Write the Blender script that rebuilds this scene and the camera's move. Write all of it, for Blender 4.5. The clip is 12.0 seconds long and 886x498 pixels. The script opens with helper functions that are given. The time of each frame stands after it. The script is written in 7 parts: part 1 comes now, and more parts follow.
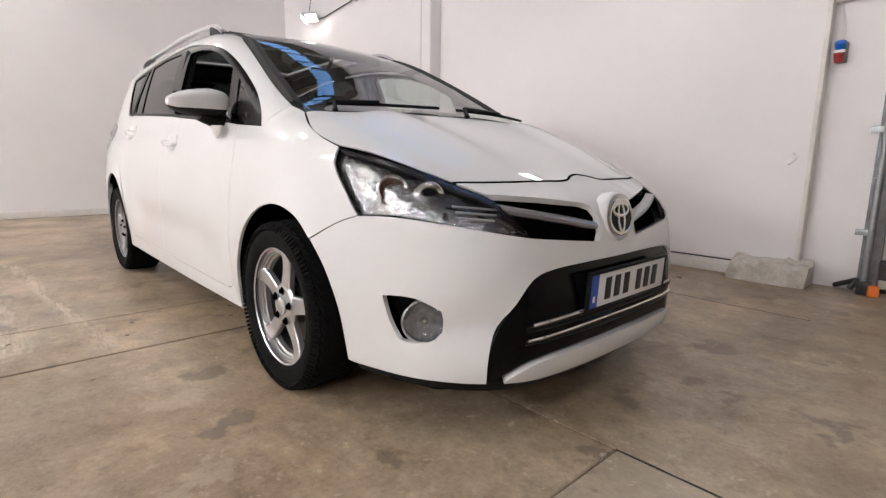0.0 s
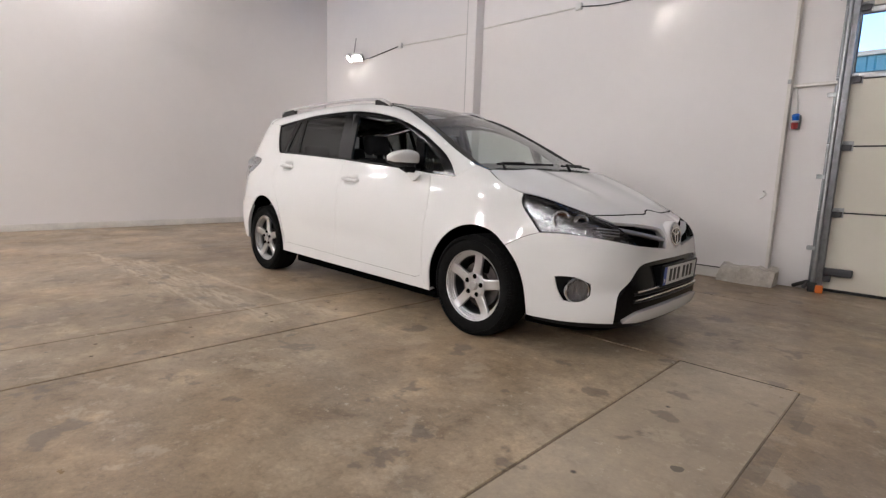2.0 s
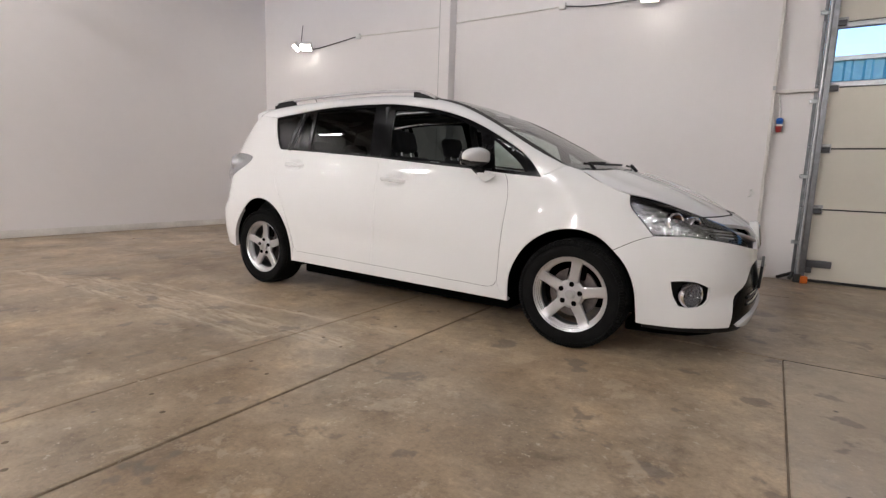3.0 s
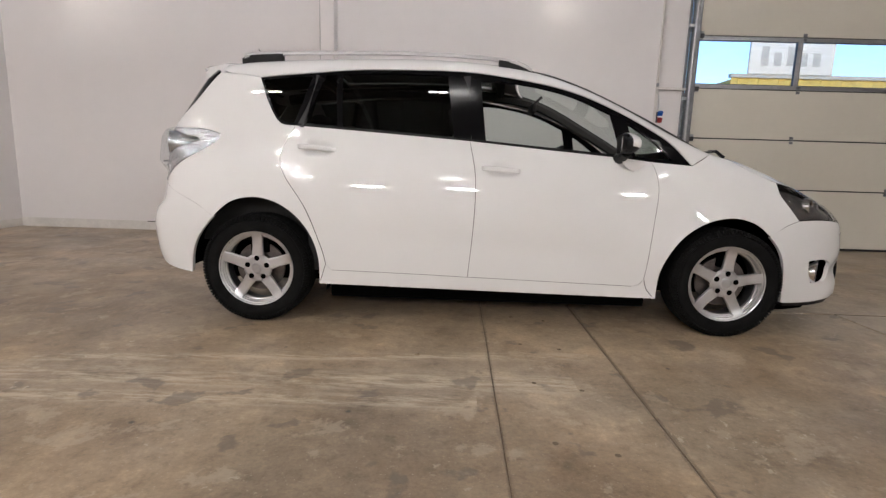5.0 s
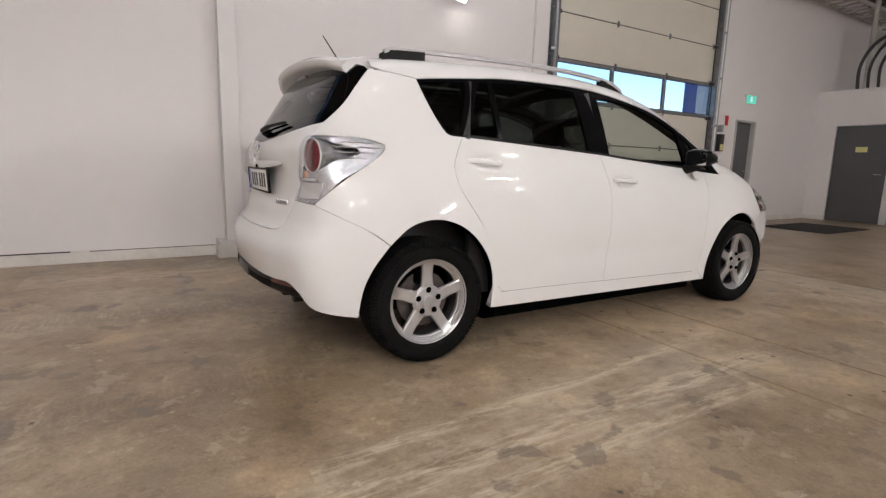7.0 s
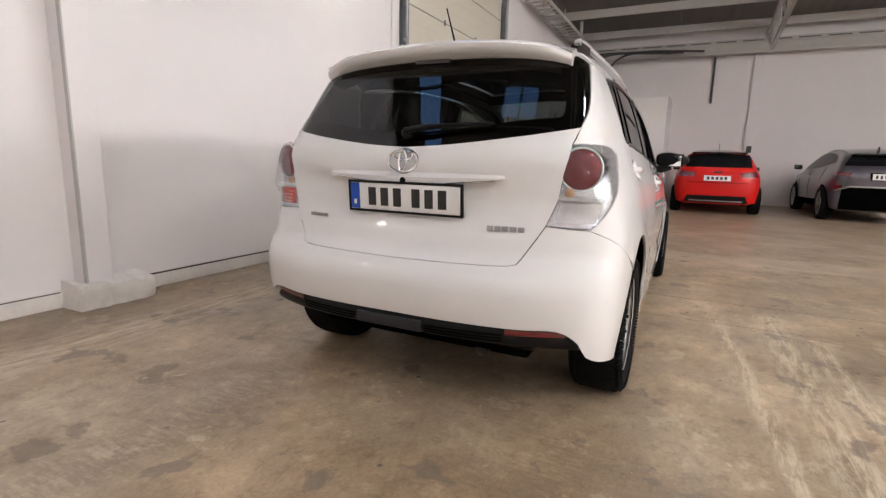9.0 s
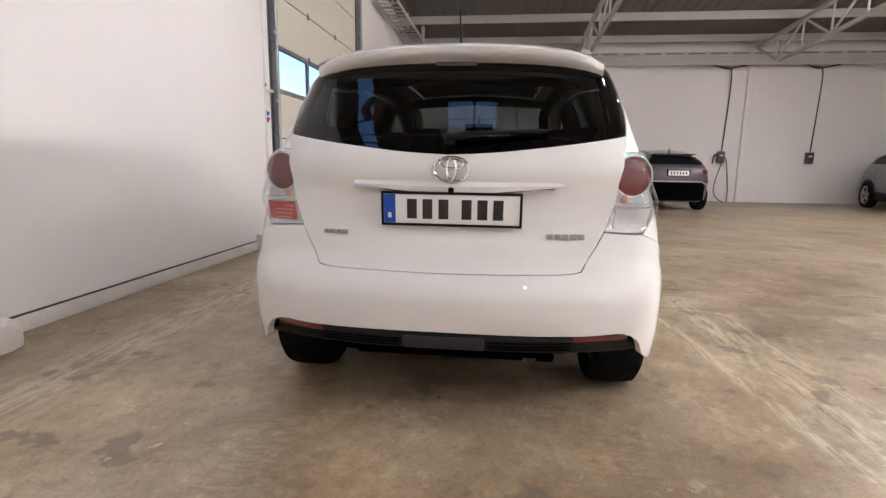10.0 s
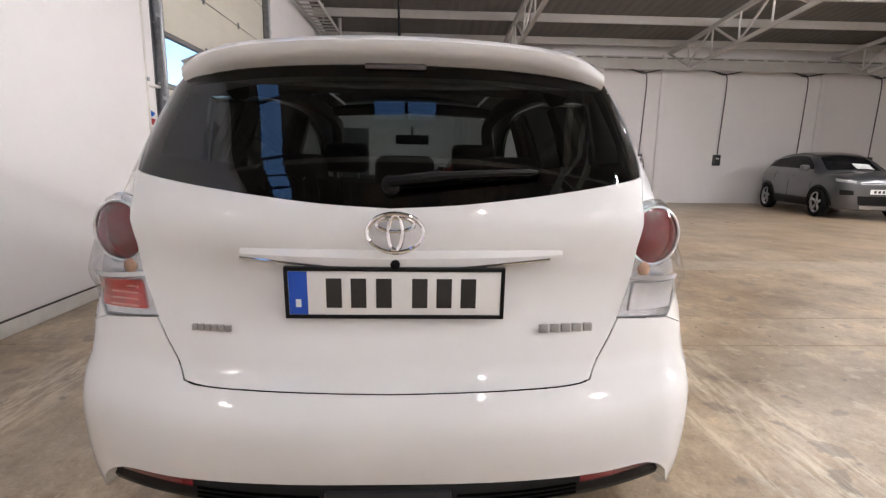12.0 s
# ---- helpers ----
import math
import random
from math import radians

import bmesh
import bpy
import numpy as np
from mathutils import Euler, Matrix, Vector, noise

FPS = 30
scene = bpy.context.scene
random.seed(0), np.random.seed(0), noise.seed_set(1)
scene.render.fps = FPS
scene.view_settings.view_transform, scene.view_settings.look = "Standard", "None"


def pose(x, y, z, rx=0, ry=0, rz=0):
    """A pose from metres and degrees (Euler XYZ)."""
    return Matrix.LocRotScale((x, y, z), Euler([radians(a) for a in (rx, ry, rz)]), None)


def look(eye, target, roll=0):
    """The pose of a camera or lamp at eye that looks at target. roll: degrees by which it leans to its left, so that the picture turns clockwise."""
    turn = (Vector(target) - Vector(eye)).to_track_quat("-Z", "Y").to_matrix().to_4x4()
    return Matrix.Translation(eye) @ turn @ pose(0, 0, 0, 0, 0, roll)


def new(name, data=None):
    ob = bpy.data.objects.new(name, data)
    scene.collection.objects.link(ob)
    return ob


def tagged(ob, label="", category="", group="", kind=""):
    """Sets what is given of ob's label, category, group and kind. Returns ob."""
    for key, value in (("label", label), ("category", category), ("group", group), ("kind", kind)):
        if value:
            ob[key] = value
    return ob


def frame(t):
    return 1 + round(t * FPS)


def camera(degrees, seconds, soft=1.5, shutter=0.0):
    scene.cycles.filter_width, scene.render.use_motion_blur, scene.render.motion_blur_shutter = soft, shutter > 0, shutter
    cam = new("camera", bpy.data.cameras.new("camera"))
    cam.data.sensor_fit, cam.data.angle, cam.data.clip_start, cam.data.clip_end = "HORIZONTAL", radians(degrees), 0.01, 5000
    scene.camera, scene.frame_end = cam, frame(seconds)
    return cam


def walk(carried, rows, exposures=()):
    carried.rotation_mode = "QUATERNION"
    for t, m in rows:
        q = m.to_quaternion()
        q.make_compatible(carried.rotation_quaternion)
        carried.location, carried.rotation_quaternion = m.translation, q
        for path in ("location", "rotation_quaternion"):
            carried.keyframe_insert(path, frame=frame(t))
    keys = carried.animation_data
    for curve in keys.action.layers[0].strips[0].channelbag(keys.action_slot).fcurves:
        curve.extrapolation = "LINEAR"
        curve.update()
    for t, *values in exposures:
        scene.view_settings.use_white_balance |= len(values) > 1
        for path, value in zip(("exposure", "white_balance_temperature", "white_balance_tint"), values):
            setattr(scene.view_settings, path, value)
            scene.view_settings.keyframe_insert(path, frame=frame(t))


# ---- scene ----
cam = camera(82.6, 12.0, soft=1.35)
PATH = [
    (0, (3.152, -1.616, 0.865), (1.699, -0.286, 0.519), 0.7),
    (0.5, (3.574, -2.014, 0.925), (2.12, -0.681, 0.589), 1.0),
    (1, (3.816, -2.339, 0.971), (2.366, -1.006, 0.624), 1.2),
    (1.5, (3.8, -2.795, 1.04), (2.365, -1.44, 0.716), 1.6),
    (2, (3.424, -3.18, 0.996), (2.038, -1.769, 0.707), 1.9),
    (2.5, (2.915, -3.49, 0.965), (1.648, -1.967, 0.691), 2.0),
    (3, (2.327, -3.662, 0.971), (1.252, -1.999, 0.689), 1.9),
    (3.2, (2.076, -3.715, 0.977), (1.1, -1.993, 0.695), 1.8),
    (4.8, (0.037, -3.773, 0.969), (-0.131, -1.806, 0.652), 1.7),
    (5, (-0.216, -3.748, 0.956), (-0.258, -1.776, 0.627), 1.7),
    (5.5, (-0.866, -3.661, 0.967), (-0.611, -1.705, 0.636), 1.8),
    (6, (-1.464, -3.553, 0.998), (-0.952, -1.649, 0.666), 1.6),
    (6.5, (-2.069, -3.322, 0.988), (-1.311, -1.501, 0.657), 1.6),
    (7, (-2.612, -3.028, 1.015), (-1.606, -1.331, 0.683), 1.5),
    (7.2, (-2.789, -2.86, 1.03), (-1.684, -1.227, 0.691), 1.5),
    (8.8, (-3.768, -1.275, 1.043), (-2.058, -0.297, 0.703), 1.3),
    (9, (-3.834, -1.069, 1.063), (-2.069, -0.195, 0.714), 1.3),
    (9.5, (-3.899, -0.569, 1.07), (-2.012, -0.002, 0.725), 1.2),
    (10, (-3.96, -0.188, 1.08), (-2.002, 0.036, 0.743), 0.8),
    (10.5, (-3.98, -0.081, 1.115), (-2.009, -0.046, 0.775), 0.8),
    (11, (-3.988, -0.113, 1.275), (-2.016, -0.097, 0.943), 0.8),
    (11.5, (-3.824, -0.094, 1.201), (-1.854, -0.168, 0.865), 0.9),
    (12, (-3.259, -0.064, 1.229), (-1.291, -0.144, 0.883), 0.9),
]
walk(cam, [(t, look(eye, target, roll)) for t, eye, target, roll in PATH],
     exposures=[(0.0, -0.08, 6350, 10), (0.5, -0.31, 6380, 10), (1.0, -0.31, 6400, 10), (2.0, -0.50, 6420, 10), (3.0, -0.56, 6450, 10), (5.0, -0.67, 6500, 10), (7.0, -0.54, 6500, 10), (9.0, -0.03, 6480, 10), (10.0, 0.06, 6420, 10), (11.0, 0.08, 6420, 10), (12.0, 0.12, 6280, 10)])

# ---- light ----
world = bpy.data.worlds.new("world")
scene.world = world
world.use_nodes = True
wn = world.node_tree.nodes
sky = wn.new("ShaderNodeTexSky")
sky.sky_type, sky.sun_disc = "NISHITA", False
sky.sun_elevation, sky.sun_rotation = radians(18), radians(166)
sky.dust_density, sky.ozone_density = 0.4, 3.5
world.node_tree.links.new(sky.outputs[0], wn["Background"].inputs[0])
wn["Background"].inputs[1].default_value = 1.0
sun = new("sun", bpy.data.lights.new("sun", "SUN"))
sun.data.energy, sun.data.angle, sun.data.color = 2.0, radians(0.5), (1, 0.95, 0.88)
sun.matrix_world = look((10, -40, 14), (0, 0, 0))
scene.view_settings.exposure = 0.0

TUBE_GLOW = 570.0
FLOOD_GLOW = 42.0
FAR_GLOW = 580.0


# ---- materials ----
def mat(name, color, rough=0.5, metal=0.0, vary=0.0, scale=6.0, bump=0.0, bump_scale=80.0, coat=0.0, spec=0.5, rvary=0.0, second=None, by_object=0.0):
    """Principled material with colour variation at two scales and fine relief."""
    m = bpy.data.materials.new(name)
    m.use_nodes = True
    nt = m.node_tree
    b = nt.nodes["Principled BSDF"]
    b.inputs["Base Color"].default_value = (*color, 1)
    b.inputs["Roughness"].default_value = rough
    b.inputs["Metallic"].default_value = metal
    b.inputs["Specular IOR Level"].default_value = spec
    b.inputs["Coat Weight"].default_value = coat
    b.inputs["Coat Roughness"].default_value = 0.03
    co = nt.nodes.new("ShaderNodeTexCoord")

    def noise_node(sc, detail=6.0, rough_=0.6):
        n = nt.nodes.new("ShaderNodeTexNoise")
        n.inputs["Scale"].default_value, n.inputs["Detail"].default_value, n.inputs["Roughness"].default_value = sc, detail, rough_
        nt.links.new(co.outputs["Object"], n.inputs["Vector"])
        return n
    if vary:
        n1, n2 = noise_node(scale), noise_node(scale * 9)
        add = nt.nodes.new("ShaderNodeMath")
        add.operation = "MULTIPLY_ADD"
        nt.links.new(n2.outputs[0], add.inputs[0])
        add.inputs[1].default_value = 0.4
        nt.links.new(n1.outputs[0], add.inputs[2])
        ramp = nt.nodes.new("ShaderNodeValToRGB")
        a = second if second else tuple(c * (1 - vary) for c in color)
        z = color if second else tuple(min(1, c * (1 + vary)) for c in color)
        ramp.color_ramp.elements[0].color, ramp.color_ramp.elements[1].color = (*a, 1), (*z, 1)
        ramp.color_ramp.elements[0].position, ramp.color_ramp.elements[1].position = 0.45, 0.95
        nt.links.new(add.outputs[0], ramp.inputs[0])
        out = ramp.outputs[0]
        if by_object:
            info = nt.nodes.new("ShaderNodeObjectInfo")
            hsv = nt.nodes.new("ShaderNodeHueSaturation")
            ma = nt.nodes.new("ShaderNodeMath")
            ma.operation = "MULTIPLY_ADD"
            nt.links.new(info.outputs["Random"], ma.inputs[0])
            ma.inputs[1].default_value, ma.inputs[2].default_value = by_object, 1 - by_object / 2
            nt.links.new(ma.outputs[0], hsv.inputs["Value"])
            nt.links.new(out, hsv.inputs["Color"])
            out = hsv.outputs[0]
        nt.links.new(out, b.inputs["Base Color"])
        if rvary:
            mr = nt.nodes.new("ShaderNodeMapRange")
            mr.inputs["To Min"].default_value, mr.inputs["To Max"].default_value = max(0.02, rough - rvary), min(1, rough + rvary)
            nt.links.new(n1.outputs[0], mr.inputs["Value"])
            nt.links.new(mr.outputs[0], b.inputs["Roughness"])
    if bump:
        nb = noise_node(bump_scale, 4.0)
        bn = nt.nodes.new("ShaderNodeBump")
        bn.inputs["Strength"].default_value, bn.inputs["Distance"].default_value = bump, 0.01
        nt.links.new(nb.outputs[0], bn.inputs["Height"])
        nt.links.new(bn.outputs[0], b.inputs["Normal"])
    return m


def glass(name, tint, gloss=0.0, ior=1.5, sheen=1.7):
    """Thin pane: tinted see-through with a mirror gloss that grows at grazing angles."""
    m = bpy.data.materials.new(name)
    m.use_nodes = True
    nt = m.node_tree
    nt.nodes.remove(nt.nodes["Principled BSDF"])
    tr, gl, mix, lw, pw, ma = (nt.nodes.new(k) for k in ("ShaderNodeBsdfTransparent", "ShaderNodeBsdfGlossy", "ShaderNodeMixShader", "ShaderNodeLayerWeight", "ShaderNodeMath", "ShaderNodeMath"))
    tr.inputs[0].default_value = (*tint, 1)
    gl.inputs["Roughness"].default_value = gloss
    lw.inputs[0].default_value = 0.5
    low = ((ior - 1) / (ior + 1)) ** 2 * sheen
    pw.operation, ma.operation = "POWER", "MULTIPLY_ADD"
    pw.inputs[1].default_value = 5.0
    ma.inputs[1].default_value, ma.inputs[2].default_value = 1 - low, low
    nt.links.new(lw.outputs["Facing"], pw.inputs[0])
    nt.links.new(pw.outputs[0], ma.inputs[0])
    nt.links.new(ma.outputs[0], mix.inputs[0])
    nt.links.new(tr.outputs[0], mix.inputs[1])
    nt.links.new(gl.outputs[0], mix.inputs[2])
    nt.links.new(mix.outputs[0], nt.nodes["Material Output"].inputs[0])
    return m


def glow(name, color, strength):
    m = bpy.data.materials.new(name)
    m.use_nodes = True
    b = m.node_tree.nodes["Principled BSDF"]
    b.inputs["Base Color"].default_value = (*color, 1)
    b.inputs["Emission Color"].default_value = (*color, 1)
    b.inputs["Emission Strength"].default_value = strength
    return m


M_PAINT = mat("white car paint", (0.69, 0.688, 0.682), 0.6, coat=1.0, vary=0.012, scale=2.0, spec=0.25)
M_BLACKTRIM = mat("black trim plastic", (0.005, 0.005, 0.0054), 0.45, spec=0.18, vary=0.3, scale=30, bump=0.15, bump_scale=900)
M_GLOSSBLACK = mat("gloss black pillar trim", (0.0035, 0.0035, 0.004), 0.14, vary=0.1, spec=0.12)
M_STEP = mat("smooth dark grey plastic", (0.016, 0.017, 0.020), 0.32, spec=0.4, vary=0.1)
M_LINER = mat("matt black liner", (0.002, 0.002, 0.002), 0.95, vary=0.4, scale=12, spec=0.0)
M_RUBBER = mat("tyre rubber", (0.006, 0.006, 0.006), 0.85, spec=0.10, vary=0.35, scale=14, bump=0.25, bump_scale=220)
M_SEAL = mat("rubber seal", (0.012, 0.012, 0.012), 0.6, vary=0.2)
M_ALLOY = mat("silver painted alloy", (0.54, 0.54, 0.55), 0.30, metal=0.8, vary=0.06, scale=18, coat=0.25)
M_BARREL = mat("dull alloy barrel", (0.10, 0.10, 0.102), 0.45, metal=0.6, vary=0.15, scale=20)
M_STEEL = mat("cast iron disc", (0.12, 0.105, 0.10), 0.42, metal=0.9, vary=0.35, scale=25)
M_CHROME = mat("chrome", (0.80, 0.80, 0.81), 0.07, metal=1.0, vary=0.03)
M_SATIN = mat("satin aluminium", (0.42, 0.415, 0.42), 0.46, metal=0.9, vary=0.05, scale=10)
M_CABIN = mat("dark grey cabin plastic", (0.016, 0.016, 0.017), 0.65, vary=0.25, scale=20, bump=0.2, bump_scale=600)
M_CLOTH = mat("dark seat cloth", (0.014, 0.014, 0.016), 0.95, vary=0.3, scale=40, bump=0.4, bump_scale=900)
M_LINING = mat("grey roof lining", (0.035, 0.034, 0.032), 0.95, vary=0.08, scale=20)
M_CLEAR = glass("clear laminated glass", (0.76, 0.83, 0.80), sheen=2.3)
M_FRONTSIDE = glass("lightly tinted side glass", (0.62, 0.68, 0.65))
M_PRIVACY = glass("dark privacy glass", (0.058, 0.066, 0.064), sheen=0.85)
M_REARGLASS = glass("dark rear glass", (0.15, 0.17, 0.172), sheen=1.5)
M_LENS = glass("clear lamp lens", (0.93, 0.94, 0.95), 0.01, 1.45, sheen=0.9)
M_REDLENS = mat("red lamp lens", (0.125, 0.004, 0.009), 0.06, coat=1.0, vary=0.06, scale=30)
M_PALERIB = mat("pale red lamp rib", (0.62, 0.24, 0.20), 0.15, coat=1.0, vary=0.1)
M_GASKET = mat("grey rubber gasket", (0.13, 0.13, 0.135), 0.5, vary=0.1)
M_AMBER = mat("frosted amber bulb", (0.42, 0.25, 0.16), 0.25, vary=0.1)
M_REDCLEAR = mat("bright red lamp lens", (0.42, 0.045, 0.035), 0.15, coat=1.0, vary=0.3, scale=40)
M_REFLECTOR = mat("lamp reflector", (0.58, 0.58, 0.60), 0.20, metal=0.80, vary=0.12, scale=35, bump=0.22, bump_scale=90)
M_HEADREFL = mat("faceted chrome reflector", (0.42, 0.42, 0.425), 0.14, metal=1.0, vary=0.25, scale=30, bump=1.0, bump_scale=30)
M_FOGREFL = mat("fog lamp reflector", (0.46, 0.46, 0.47), 0.10, metal=1.0, vary=0.2, scale=60, bump=1.0, bump_scale=70)
M_RAIL = mat("satin silver rail", (0.46, 0.445, 0.45), 0.5, metal=0.4, vary=0.05, scale=10)
M_FROST = mat("frosted lamp insert", (0.62, 0.62, 0.63), 0.25, metal=0.2, vary=0.1, scale=40, coat=0.5)
M_BROWNREFL = mat("brown indicator reflector", (0.16, 0.085, 0.06), 0.18, metal=0.7, vary=0.4, scale=40, bump=0.5, bump_scale=120)
M_UNLIT = mat("unlit brake lamp", (0.07, 0.062, 0.062), 0.3, coat=0.4, vary=0.15, scale=40)
M_DARKREFL = mat("dark lamp bezel", (0.055, 0.053, 0.055), 0.22, metal=0.7, vary=0.4, scale=30)
M_PLATE = mat("white plate", (0.74, 0.74, 0.73), 0.35, vary=0.03, scale=10)
M_PLATEBLUE = mat("blue plate band", (0.01, 0.07, 0.42), 0.35, vary=0.05)
M_INK = mat("black print", (0.015, 0.015, 0.015), 0.45, vary=0.1)
M_PAPER = mat("white paper", (0.78, 0.78, 0.76), 0.8, vary=0.03)


# ---- building helpers ----
def link_mesh(name, me, material, parent=None, label=""):
    me.materials.append(material)
    ob = new(name, me)
    if parent:
        ob.parent = parent
    if label:
        ob["label"] = label
    return ob


def part(name, bm, material, parent=None, label="", smooth=True, angle=40):
    """Link a bmesh as one mesh object under a thing or a part."""
    me = bpy.data.meshes.new(name)
    bmesh.ops.recalc_face_normals(bm, faces=bm.faces[:])
    bm.to_mesh(me)
    bm.free()
    if smooth:
        me.shade_smooth()
        me.set_sharp_from_angle(angle=radians(angle))
    return link_mesh(name, me, material, parent, label)


def thing(name, label, category, at=(0, 0, 0), turn=0, group="", kind=""):
    e = new(name)
    e.matrix_basis = pose(*at, 0, 0, turn)
    e.empty_display_size = 0.1
    return tagged(e, label, category, group, kind)


def box(x0, x1, y0, y1, z0, z1, bevel=0.0, bm=None, m=None, segs=2):
    """A box between two corners, with rounded edges, turned by m."""
    own = bmesh.new()
    bmesh.ops.create_cube(own, size=1)
    bmesh.ops.transform(own, matrix=Matrix.Translation(((x0 + x1) / 2, (y0 + y1) / 2, (z0 + z1) / 2)) @ Matrix.Diagonal((abs(x1 - x0), abs(y1 - y0), abs(z1 - z0), 1)), verts=own.verts)
    if bevel:
        bmesh.ops.bevel(own, geom=own.edges[:], offset=bevel, segments=segs, affect="EDGES", profile=0.6)
    if m is not None:
        bmesh.ops.transform(own, matrix=m, verts=own.verts)
    return merge(bm, own)


def merge(bm, own):
    if bm is None:
        return own
    me = bpy.data.meshes.new("tmp")
    own.to_mesh(me)
    own.free()
    bm.from_mesh(me)
    bpy.data.meshes.remove(me)
    return bm


def lathe(profile, n=32, m=None, bm=None, close=False):
    """Turn a profile of (radius, height) round the z axis."""
    own = bmesh.new()
    rings = []
    for r, h in profile:
        if r < 1e-6:
            rings.append([own.verts.new((0, 0, h))])
        else:
            rings.append([own.verts.new((r * math.cos(2 * math.pi * i / n), r * math.sin(2 * math.pi * i / n), h)) for i in range(n)])
    pairs = list(zip(rings, rings[1:])) + ([(rings[-1], rings[0])] if close else [])
    for a, b in pairs:
        for i in range(n):
            j = (i + 1) % n
            f = [a[i % len(a)], a[j % len(a)], b[j % len(b)], b[i % len(b)]]
            f = list(dict.fromkeys(f))
            if len(f) > 2:
                own.faces.new(f)
    if m is not None:
        bmesh.ops.transform(own, matrix=m, verts=own.verts)
    return merge(bm, own)


def tube(points, r, n=8, bm=None, caps=True, smooth=True):
    """A round bar along a line of points."""
    own = bmesh.new()
    P = [Vector(p) for p in points]
    rings = []
    ref = None
    for i, p in enumerate(P):
        d = (P[min(i + 1, len(P) - 1)] - P[max(i - 1, 0)]).normalized()
        if ref is None:
            ref = d.orthogonal().normalized()
        ref = (ref - d * ref.dot(d)).normalized()
        s = d.cross(ref)
        rad = r[i] if isinstance(r, (list, tuple)) else r
        rings.append([own.verts.new(p + (ref * math.cos(2 * math.pi * k / n) + s * math.sin(2 * math.pi * k / n)) * rad) for k in range(n)])
    for a, b in zip(rings, rings[1:]):
        for k in range(n):
            own.faces.new((a[k], a[(k + 1) % n], b[(k + 1) % n], b[k]))
    if caps:
        own.faces.new(rings[0][::-1])
        own.faces.new(rings[-1])
    return merge(bm, own)


def smooth_line(points, per=6):
    """A smooth line through points."""
    P = [Vector(p) for p in points]
    if len(P) < 3:
        return P
    out = []
    for i in range(len(P) - 1):
        a, b, c, d = P[max(i - 1, 0)], P[i], P[i + 1], P[min(i + 2, len(P) - 1)]
        for k in range(per):
            t = k / per
            out.append(0.5 * ((2 * b) + (c - a) * t + (2 * a - 5 * b + 4 * c - d) * t * t + (3 * b - a - 3 * c + d) * t ** 3))
    return out + [P[-1]]


def prism(outline, depth, axis="y", bevel=0.0, bm=None, m=None):
    """A flat outline of (u, v) pushed out by depth, standing in the plane square to the axis."""
    own = bmesh.new()
    place = {"y": lambda u, v, w: (u, w, v), "x": lambda u, v, w: (w, u, v), "z": lambda u, v, w: (u, v, w)}[axis]
    a = [own.verts.new(place(u, v, 0)) for u, v in outline]
    b = [own.verts.new(place(u, v, depth)) for u, v in outline]
    own.faces.new(a)
    own.faces.new(b[::-1])
    for i in range(len(a)):
        j = (i + 1) % len(a)
        own.faces.new((a[j], a[i], b[i], b[j]))
    bmesh.ops.recalc_face_normals(own, faces=own.faces[:])
    if bevel:
        bmesh.ops.bevel(own, geom=own.edges[:], offset=bevel, segments=2, affect="EDGES", profile=0.6)
    if m is not None:
        bmesh.ops.transform(own, matrix=m, verts=own.verts)
    return merge(bm, own)


def curve(*pts):
    """A smooth function through points."""
    xs, ys = np.array([p[0] for p in pts], float), np.array([p[1] for p in pts], float)
    h = np.diff(xs)
    d = np.diff(ys) / h
    m = np.concatenate([[d[0]], (d[:-1] * h[1:] + d[1:] * h[:-1]) / (h[1:] + h[:-1]), [d[-1]]])

    def f(q):
        q = np.clip(np.asarray(q, float), xs[0], xs[-1])
        i = np.clip(np.searchsorted(xs, q) - 1, 0, len(xs) - 2)
        t = (q - xs[i]) / h[i]
        return ys[i] * (1 + 2 * t) * (1 - t) ** 2 + h[i] * m[i] * t * (1 - t) ** 2 + ys[i + 1] * t * t * (3 - 2 * t) + h[i] * m[i + 1] * t * t * (t - 1)
    return f


def smax(a, b, k):
    h = np.maximum(k - np.abs(a - b), 0) / k
    return np.maximum(a, b) + h * h * k / 4


